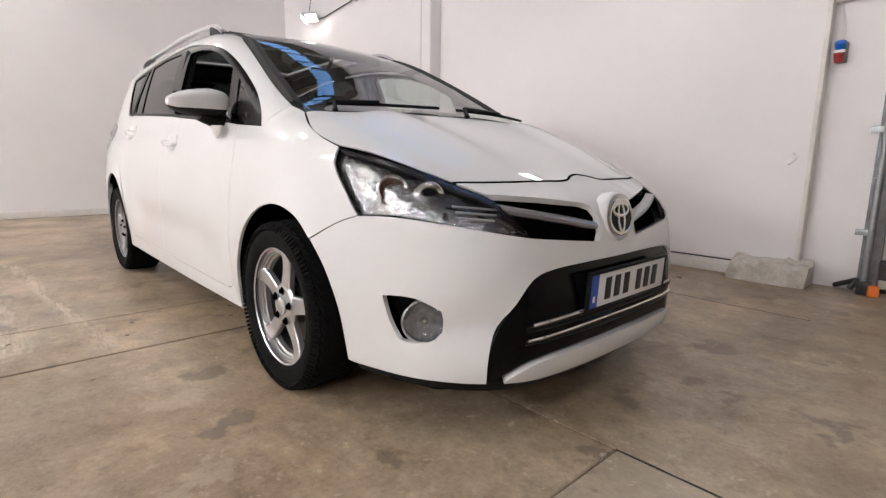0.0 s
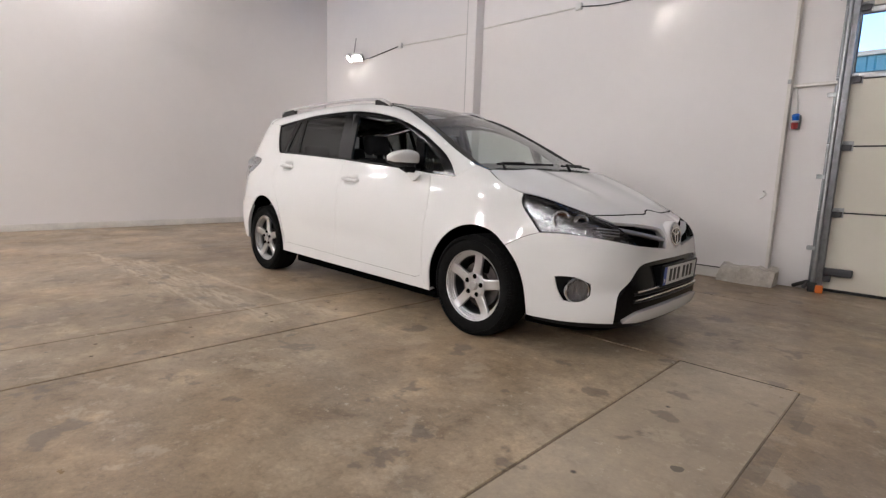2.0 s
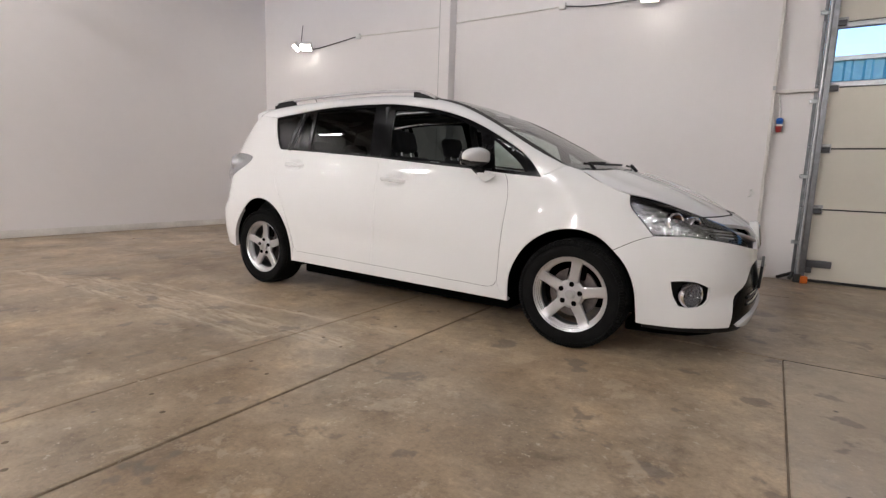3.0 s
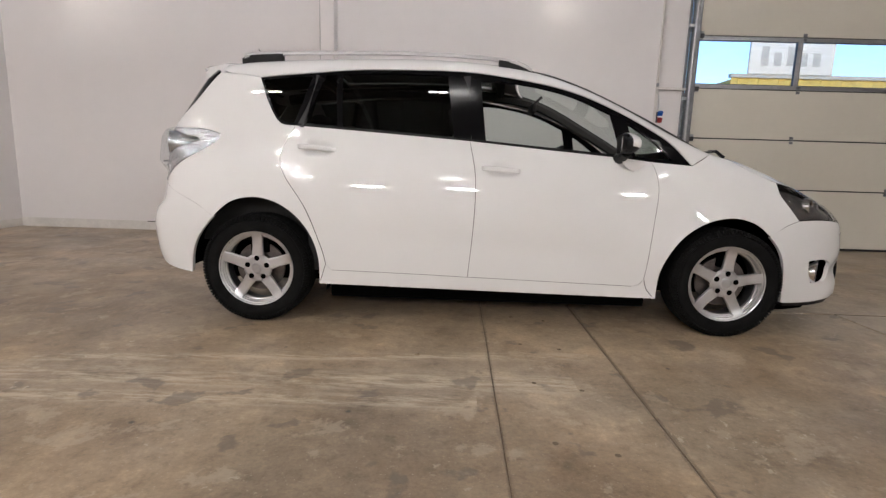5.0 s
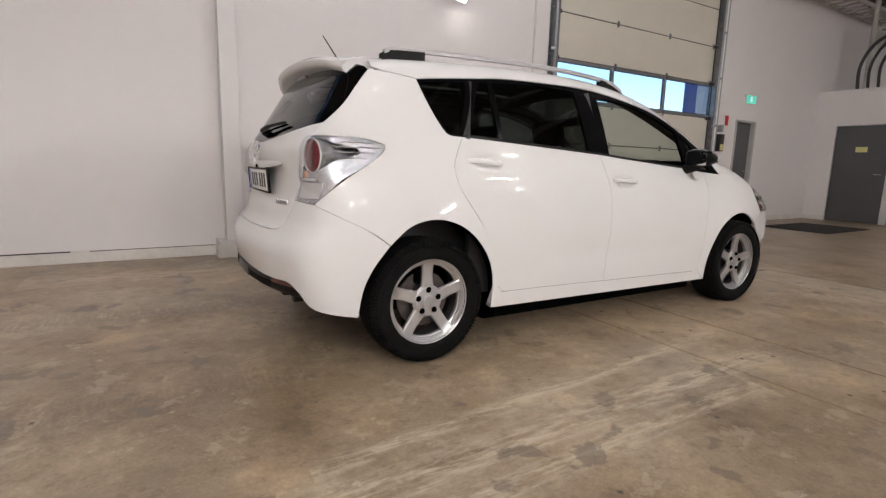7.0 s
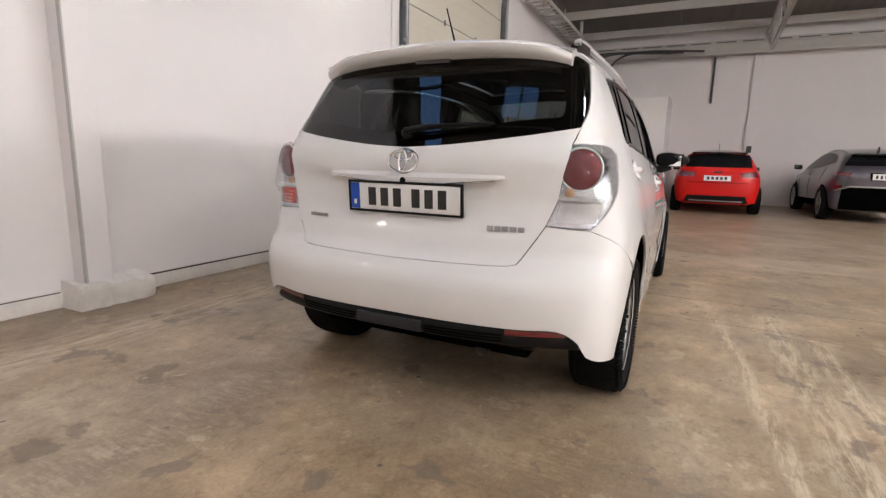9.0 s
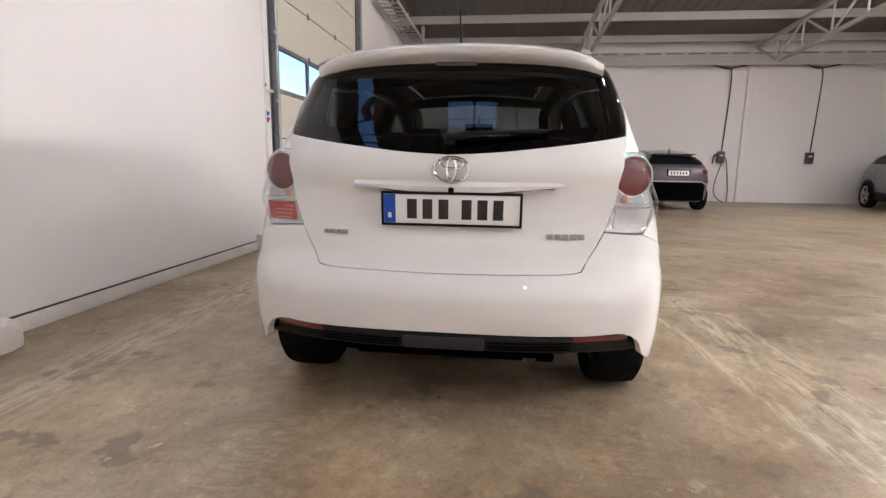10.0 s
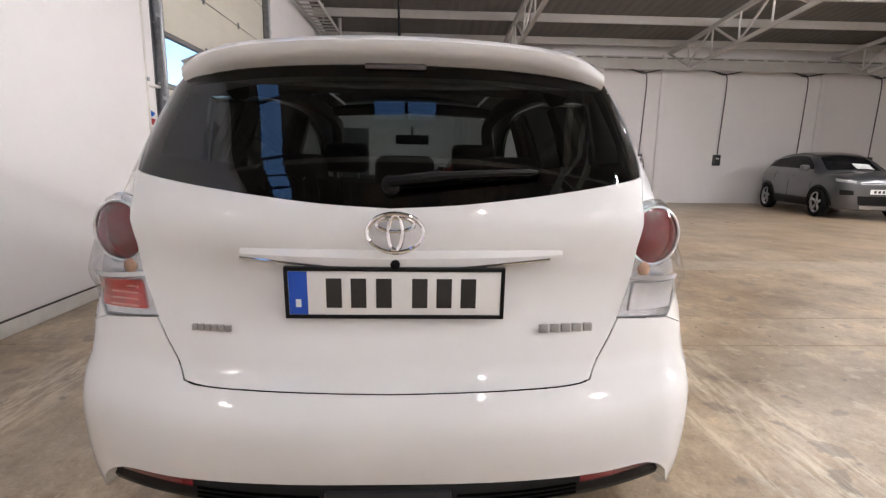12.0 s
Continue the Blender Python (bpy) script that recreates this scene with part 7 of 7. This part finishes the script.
# ---- outside the door windows ----
ground = part("ground", box(-150, 200, YW + .45, 300, -.35, -.05), mat("asphalt yard", (0.06, 0.06, 0.06), 0.9, vary=0.3, scale=0.3), smooth=False)
tagged(ground, "grey asphalt yard outside the hall", "ground", kind="structure")
M_BLUESHEET = mat("teal-blue steel cladding", (0.05, 0.22, 0.34), 0.45, vary=0.06, scale=0.5)
M_YELLOWSHEET = mat("yellow facade", (0.62, 0.46, 0.12), 0.6, vary=0.05, scale=0.5)
M_NAVY = mat("blue painted post", (0.02, 0.07, 0.30), 0.45, vary=0.06)


def shed(name, label, x0, x1, y, h, material, step):
    b = thing(name, label, "building")
    bm = bmesh.new()
    n = int((x1 - x0) / step)
    lo, hi = [], []
    for i in range(n + 1):
        x = x0 + (x1 - x0) * i / n
        for d, e in ((0, 0), (.3, 0), (.4, .08), (.9, .08)):
            lo.append(bm.verts.new((x + d * step, y + e, -.05)))
            hi.append(bm.verts.new((x + d * step, y + e, h)))
    for i in range(len(lo) - 1):
        bm.faces.new((lo[i], lo[i + 1], hi[i + 1], hi[i]))
    part("facade", bm, material, b, smooth=False)
    part("block", box(x0, x1 + step * .9, y + .1, y + 14, -.05, h - .1), material, b, smooth=False)
    part("roof_edge", box(x0 - .1, x1 + step + .1, y - .12, y + .2, h, h + .22), M_TRUSS, b, smooth=False)
    return b


shed("blue_building", "long teal-blue clad building across the yard", -30, 12.0, 30, 7.55, M_BLUESHEET, .8)
shed("yellow_building", "yellow building across the yard", 17.0, 30.0, 30, 6.95, M_YELLOWSHEET, 1.2)
sg = thing("roof_sign", "white roof sign with faded grey bars", "sign", (20.5, 29.8, 7.17))
part("board", box(-2.6, 2.6, 0, .15, 0, 2.4, .02), M_WHITEPLASTIC, sg)
for k in range(5):
    part("bar", box(-1.9 + .8 * k, -1.45 + .8 * k, -.012, -.001, .5, 1.3 + (.35 if k in (0, 2) else 0)), M_FRAMEGREY, sg, smooth=False)
tagged(part("yard_post", box(7.05, 7.55, 3.45, 3.75, -.05, 4.5, .02), M_NAVY), "dark blue post just outside the door", "post")
tagged(part("yard_pillar", box(30.2, 31.0, 29.0, 29.8, -.05, 7.4, .05), M_REDPLASTIC), "dark red pillar beside the yellow building", "pillar")


# ---- cars at the far wall ----
class Hull(Shape):
    """A body with an underside, for a car seen from afar."""

    def value(self, p):
        return smax(Shape.value(self, p), 0.22 - p[..., 2], 0.06)


def far_car(label, at, turn, paint, shape, half_base, tyre, side_glass, rear_glass=None, front_glass=None, extras=None, seams=(), grips=()):
    c = thing("car", label, "car", at, turn)
    na, nb, ends = 44, 40, 10
    o, d = [], []
    L = 1.35
    stations = [(-L, -math.pi / 2 * (1 - i / ends)) for i in range(ends)] + [(x, 0) for x in np.linspace(-L, L, nb)] + [(L, math.pi / 2 * (i + 1) / ends) for i in range(ends)]
    for x, e in stations:
        for k in range(na):
            a = 2 * math.pi * k / na
            v = np.array((math.sin(e), math.cos(e) * math.cos(a), math.cos(e) * math.sin(a)))
            o.append(np.array((x, 0, .62)) + v * 3)
            d.append(-v)
    P = shape.cast(np.array(o), np.array(d))
    N = shape.normal(P)
    faces = [(i * na + k, i * na + (k + 1) % na, (i + 1) * na + (k + 1) % na, (i + 1) * na + k) for i in range(len(stations) - 1) for k in range(na)]
    me = bpy.data.meshes.new("body")
    me.from_pydata(P.tolist(), [], faces)
    me.shade_smooth()
    me.normals_split_custom_set_from_vertices(N.tolist())
    link_mesh("body", me, paint, c)
    S = lambda segs: [[tuple(q) for q in shape.cast(*SIDE.ray(np.array(s, float)))] for s in segs]
    k = dict(shape=shape, flange=0, step=.06)
    for segs in side_glass:
        panel("side_window", S(segs), SIDE, M_FARGLASS, c, lift=.006, sides=2, gap=0, **k)
    for x in half_base:
        arc = [(x + .40 * math.cos(t), .33 + .40 * math.sin(t)) for t in np.linspace(-.3, math.pi + .3, 12)]
        panel("wheel_arch", S([arc, [arc[-1], arc[0]]]), SIDE, M_LINER, c, lift=.006, sides=2, gap=0, **k)
        for out in (1, -1):
            wheel(c, "wheel", x, -out * (float(shape.half(.58) - shape.plan(x)) - .058), out, 15, R=tyre, rim=tyre * .70, tread=False)
    for line in seams:
        q = shape.cast(*SIDE.ray(np.array(line, float)))
        q = q + shape.normal(q) * .001
        for sd in (1, -1):
            part("door_seam", tube(smooth_line([(a_, sd * b_, c_) for a_, b_, c_ in q], 5), .005, 4), M_LINER, c)
    for x, z in grips:
        y = float(shape.cast(np.array([[x, -2.5, z]]), np.array([[0, 1.0, 0]]))[0][1])
        for sd in (1, -1):
            part("door_handle", box(x - .09, x + .09, sd * (y - .022), sd * (y + .004), z - .013, z + .013, .006), paint, c)
    if rear_glass:
        panel("rear_window", both(rear_glass), TAIL, M_FARGLASS, c, lift=.006, gap=0, **k)
    if front_glass:
        panel("windscreen", both(front_glass), TOP_, M_FARGLASS, c, lift=.006, gap=0, **k)
    if extras:
        extras(c, k)
    return c


def strip(c, k, name, pts, material, view, sides=1, lift=.012, label=""):
    """A lamp, trim or plate patch on a far car, given by its corners."""
    segs = [[a, b] for a, b in zip(pts, pts[1:] + pts[:1])]
    panel(name, segs, view, material, c, lift=lift, gap=0, sides=sides, label=label, **k)


M_FARGLASS = mat("dark car glass", (0.008, 0.008, 0.009), 0.15, vary=0.1, spec=0.06)
M_REDPAINT = mat("red car paint", (0.60, 0.008, 0.006), 0.45, coat=0.25, spec=0.2, vary=0.04)
M_GREYPAINT = mat("grey metallic paint", (0.115, 0.105, 0.128), 0.3, metal=0.55, coat=0.8, vary=0.06)
M_SILVERGREY = mat("mid-grey metallic paint", (0.085, 0.087, 0.094), 0.28, metal=0.6, coat=0.9, vary=0.06)
M_DARKPAINT = mat("black car paint", (0.012, 0.012, 0.014), 0.2, coat=1.0, vary=0.1)

FLATPLAN = curve((-2.3, .14), (-2, .07), (-1.6, .02), (-1, 0), (1, 0), (1.6, .04), (2, .12), (2.3, .2))
CROSSOVER = Hull(curve((.1, .76), (.3, .82), (.6, .855), (.85, .84), (1.0, .79), (1.2, .69), (1.4, .57), (1.6, .5)), FLATPLAN,
                 curve((-2.3, 1.0), (-2.0, 1.12), (-1.6, 1.32), (-1.1, 1.45), (-.5, 1.50), (.1, 1.47), (.7, 1.23), (1.05, 1.06), (1.7, 1.0), (2.1, .86), (2.3, .7)),
                 curve((-2.3, .06), (2.3, .08)), curve((.1, 2.1), (.3, 2.17), (.6, 2.18), (.85, 2.1), (1.6, 1.8)),
                 curve((.1, -1.95), (.3, -2.0), (.55, -2.03), (.8, -2.06), (.95, -2.07), (1.05, -2.04), (1.2, -1.86), (1.6, -1.45)), .12, .14)


def crossover_bits(c, k):
    for s in (1, -1):
        strip(c, k, "tail_lamp", [(-2.04, -s * .56, .98), (-1.80, -s * .80, 1.02), (-1.86, -s * .80, .93), (-2.04, -s * .62, .90)], M_REDLENS, TAIL, label="dark red tail lamp")
        strip(c, k, "tail_lamp_bar", [(-2.05, -s * .58, .735), (-1.90, -s * .80, .64), (-1.90, -s * .80, .61), (-2.05, -s * .58, .705)], M_SATIN, TAIL)
        strip(c, k, "reflector", [(-1.98, -s * .68, .74), (-1.88, -s * .80, .74), (-1.88, -s * .80, .64), (-1.98, -s * .70, .66)], M_REDLENS, TAIL)
    S2 = [[tuple(q) for q in CROSSOVER.cast(*SIDE.ray(np.array(p_, float)))] for p_ in ([(-.94, .40), (.94, .36)], [(.94, .36), (.94, .24)], [(.94, .24), (-.94, .24)], [(-.94, .24), (-.94, .40)])]
    panel("sill_cladding", S2, SIDE, M_LINER, c, lift=.008, gap=0, sides=2, **k)
    strip(c, k, "lower_bumper", [(-2.05, .74, .70), (-2.05, -.74, .70), (-2.0, -.76, .26), (-2.0, .76, .26)], M_LINER, TAIL)
    strip(c, k, "number_plate", [(-2.17, .26, .97), (-2.17, -.26, .97), (-2.17, -.26, .86), (-2.17, .26, .86)], M_PLATE, TAIL, lift=.02)
    strip(c, k, "plate_recess", [(-2.17, .31, .99), (-2.17, -.31, .99), (-2.17, -.29, .845), (-2.17, .29, .845)], M_LINER, TAIL, lift=.008)
    for n in range(6):
        strip(c, k, "plate_bar", [(-2.17, .21 - .075 * n, .945), (-2.17, .17 - .075 * n, .945), (-2.17, .17 - .075 * n, .885), (-2.17, .21 - .075 * n, .885)], M_INK, TAIL, lift=.025)
    part("spoiler", box(-1.70, -1.45, -.50, .50, 1.345, 1.375, .012), M_DARKPAINT, c)
    strip(c, k, "black_roof", [(.15, .48, 1.4), (.15, -.48, 1.4), (-1.55, -.48, 1.3), (-1.55, .48, 1.3)], M_DARKPAINT, TOP_, lift=.005)
    strip(c, k, "tail_bar", [(-2.05, .60, .735), (-2.05, -.60, .735), (-2.05, -.60, .705), (-2.05, .60, .705)], M_SATIN, TAIL, lift=.02)
    part("roof_fin", prism([(-1.25, 1.43), (-1.32, 1.52), (-1.36, 1.51), (-1.38, 1.40)], .02, "y", .004), M_DARKPAINT, c)
    for s in (1, -1):
        part("door_mirror", box(.62, .78, s * .88, s * 1.05, 1.02, 1.14, .03), M_DARKPAINT, c)


far_car("grey metallic crossover car facing the far wall", (10.77, -4.27, 0), 2, M_GREYPAINT, CROSSOVER, (1.32, -1.32), .345,
        [[[(.95, 1.03), (.6, 1.20), (.1, 1.37), (-.6, 1.39), (-1.1, 1.33)], [(-1.1, 1.33), (-1.35, 1.20)], [(-1.35, 1.20), (-.4, 1.07), (.95, 1.03)]]],
        [[(-1.95, 0, 1.12), (-1.90, -.5, 1.12), (-1.78, -.62, 1.12)], [(-1.78, -.62, 1.12), (-1.60, -.52, 1.30)], [(-1.60, -.52, 1.30), (-1.66, 0, 1.33)]],
        None, crossover_bits, [[(.92, 1.0), (.93, .75), (.90, .42)], [(-.15, 1.04), (-.12, .75), (-.16, .42)], [(-1.02, 1.12), (-1.0, .90), (-.90, .62)]], [(.05, .92)])

HATCH = Hull(curve((.1, .78), (.3, .82), (.6, .865), (.85, .85), (.95, .81), (1.1, .73), (1.3, .62), (1.45, .5)), FLATPLAN,
             curve((-2.3, 1.15), (-1.85, 1.30), (-1.5, 1.385), (-.6, 1.425), (0, 1.40), (.6, 1.2), (.95, 1.0), (1.6, .92), (1.9, .8), (2.3, .6)),
             curve((-2.3, .05), (2.3, .08)), curve((.1, 1.9), (.3, 1.95), (.6, 1.95), (.85, 1.88), (1.5, 1.6)),
             curve((.1, -1.88), (.3, -1.96), (.55, -1.99), (.8, -1.98), (.95, -1.95), (1.1, -1.86), (1.4, -1.62), (1.6, -1.45)), .12, .12)


def hatch_bits(c, k):
    for s in (1, -1):
        strip(c, k, "tail_lamp", [(-1.95, -s * .42, .92), (-1.80, -s * .76, .95), (-1.82, -s * .79, .83), (-1.96, -s * .46, .82)], M_REDLENS, TAIL, label="dark red tail lamp")
        part("door_mirror", box(.52, .66, s * .83, s * 1.0, .94, 1.05, .03), M_DARKPAINT, c)
    strip(c, k, "lower_bumper", [(-1.98, .60, .42), (-1.98, -.60, .42), (-1.93, -.66, .27), (-1.93, .66, .27)], M_BLACKTRIM, TAIL)
    strip(c, k, "bumper_trim", [(-1.98, .55, .32), (-1.98, -.55, .32), (-1.98, -.55, .295), (-1.98, .55, .295)], M_SATIN, TAIL, lift=.02)
    strip(c, k, "number_plate", [(-1.98, .26, .85), (-1.98, -.26, .85), (-1.98, -.26, .74), (-1.98, .26, .74)], M_PLATE, TAIL, lift=.02)
    for n in range(5):
        strip(c, k, "plate_bar", [(-1.98, .20 - .085 * n, .825), (-1.98, .15 - .085 * n, .825), (-1.98, .15 - .085 * n, .765), (-1.98, .20 - .085 * n, .765)], M_INK, TAIL, lift=.025)
    part("roof_spoiler", box(-1.74, -1.48, -.54, .54, 1.335, 1.365, .012), M_DARKPAINT, c)
    strip(c, k, "tailgate_line", [(-1.98, .62, .705), (-1.98, -.62, .705), (-1.98, -.62, .695), (-1.98, .62, .695)], M_LINER, TAIL, lift=.004)
    strip(c, k, "emblem", [(-1.98, .08, .935), (-1.98, -.08, .935), (-1.98, -.08, .91), (-1.98, .08, .91)], M_CHROME, TAIL, lift=.02)
    strip(c, k, "black_roof", [(.1, .50, 1.4), (.1, -.50, 1.4), (-1.62, -.52, 1.35), (-1.62, .52, 1.35)], M_DARKPAINT, TOP_, lift=.006)
    part("aerial", tube([(-1.0, 0, 1.41), (-1.1, 0, 1.57)], .006, 6), M_BLACKPLASTIC, c)


far_car("red small hatchback with a black roof facing the far wall", (10.73, -1.46, 0), 0, M_REDPAINT, HATCH, (1.22, -1.25), .31,
        [[[(.75, 1.0), (.4, 1.2), (0, 1.30), (-.8, 1.31), (-1.2, 1.27)], [(-1.2, 1.27), (-1.45, 1.05)], [(-1.45, 1.05), (.75, 1.0)]]],
        [[(-1.90, 0, 1.03), (-1.85, -.45, 1.03), (-1.75, -.60, 1.03)], [(-1.75, -.60, 1.03), (-1.52, -.55, 1.29)], [(-1.52, -.55, 1.29), (-1.60, 0, 1.33)]],
        None, hatch_bits, [[(.72, .98), (.74, .70), (.70, .34)], [(-.50, 1.02), (-.48, .70), (-.52, .34)]], [(-.35, .86)])

OFFROAD = Hull(curve((.1, .82), (.3, .88), (.6, .92), (.9, .91), (1.05, .87), (1.2, .78), (1.45, .66), (1.6, .56)), FLATPLAN,
               curve((-2.3, 1.25), (-1.9, 1.42), (-1.4, 1.53), (-.6, 1.60), (.0, 1.605), (.45, 1.50), (.95, 1.22), (1.15, 1.14), (1.8, 1.08), (2.1, .98), (2.3, .8)),
               curve((-2.3, .05), (2.3, .06)), curve((.1, 2.05), (.3, 2.15), (.6, 2.19), (.9, 2.17), (1.05, 2.1), (1.6, 1.8)),
               curve((.1, -2.0), (.3, -2.1), (.6, -2.16), (.95, -2.14), (1.1, -2.08), (1.6, -1.75)), .13, .13)


def offroad_bits(c, k):
    for s in (1, -1):
        strip(c, k, "headlamp", [(2.10, -s * .50, .90), (1.82, -s * .82, .96), (1.88, -s * .82, .885), (2.12, -s * .52, .845)], M_REFLECTOR, NOSE, label="clear headlamp")
        strip(c, k, "bumper_vent", [(2.10, -s * .55, .68), (1.98, -s * .78, .70), (2.0, -s * .78, .58), (2.12, -s * .55, .58)], M_BLACKTRIM, NOSE)
        part("door_mirror", box(.72, .88, s * .92, s * 1.10, 1.12, 1.26, .04), M_SILVERGREY, c)
        S2 = [[tuple(q) for q in OFFROAD.cast(*SIDE.ray(np.array(p_, float)))] for p_ in ([(-.94, .46), (.94, .44)], [(.94, .44), (.94, .24)], [(.94, .24), (-.94, .24)], [(-.94, .24), (-.94, .46)])]
    panel("sill_cladding", S2, SIDE, M_BLACKTRIM, c, lift=.008, gap=0, sides=2, **k)
    for x in (1.33, -1.33):
        arc = OFFROAD.cast(*SIDE.ray(np.array([(x + .425 * math.cos(t), .34 + .425 * math.sin(t)) for t in np.linspace(-.12, math.pi + .12, 16)])))
        for s in (1, -1):
            part("arch_cladding", tube([(a_, s * b_, c_) for a_, b_, c_ in arc], .030, 8), M_BLACKTRIM, c, "black plastic wheel-arch cladding")
    strip(c, k, "grille", [(2.17, .48, .90), (2.17, -.48, .90), (2.18, -.46, .80), (2.18, .46, .80)], M_GREYDOOR, NOSE)
    strip(c, k, "lower_grille", [(2.17, .50, .56), (2.17, -.50, .56), (2.16, -.46, .36), (2.16, .46, .36)], M_BLACKTRIM, NOSE)
    strip(c, k, "number_plate", [(2.19, .26, .72), (2.19, -.26, .72), (2.19, -.26, .61), (2.19, .26, .61)], M_PLATE, NOSE, lift=.025)
    for n in range(2):
        strip(c, k, "grille_slat", [(2.17, .46, .878 - .036 * n), (2.17, -.46, .878 - .036 * n), (2.17, -.46, .866 - .036 * n), (2.17, .46, .866 - .036 * n)], M_SATIN, NOSE, lift=.016)
    strip(c, k, "black_roof", [(.40, .54, 1.55), (.40, -.54, 1.55), (-1.75, -.50, 1.4), (-1.75, .50, 1.4)], M_DARKPAINT, TOP_, lift=.006)
    for n in range(5):
        strip(c, k, "plate_bar", [(2.19, .20 - .085 * n, .695), (2.19, .15 - .085 * n, .695), (2.19, .15 - .085 * n, .635), (2.19, .20 - .085 * n, .635)], M_INK, NOSE, lift=.030)
    strip(c, k, "skid_plate", [(2.14, .42, .34), (2.14, -.42, .34), (2.12, -.38, .26), (2.12, .38, .26)], M_SATIN, NOSE)
    strip(c, k, "windscreen_paper", [(1.05, .45, 1.16), (1.05, .05, 1.16), (.80, .05, 1.3), (.80, .45, 1.3)], M_PAPER, TOP_, lift=.012, label="white paper behind the windscreen")


far_car("grey metallic off-road car facing into the hall", (10.08, -11.0, 0), 168.5, M_SILVERGREY, OFFROAD, (1.33, -1.33), .36,
        [[[(.84, 1.15), (.66, 1.28), (.28, 1.46), (-.4, 1.50), (-1.3, 1.42)], [(-1.3, 1.42), (-1.75, 1.22)], [(-1.75, 1.22), (.84, 1.15)]]],
        None, [on(TOP_, (1.10, 0), (1.08, -.5), (1.02, -.60)), on(TOP_, (1.02, -.60), (.50, -.52)), on(TOP_, (.50, -.52), (.42, 0))], offroad_bits,
        [[(.98, 1.10), (.99, .80), (.95, .42)], [(-.12, 1.15), (-.10, .80), (-.14, .42)], [(-.98, 1.18), (-1.0, .95), (-.92, .62)]], [(.05, .98), (-.86, 1.02)])
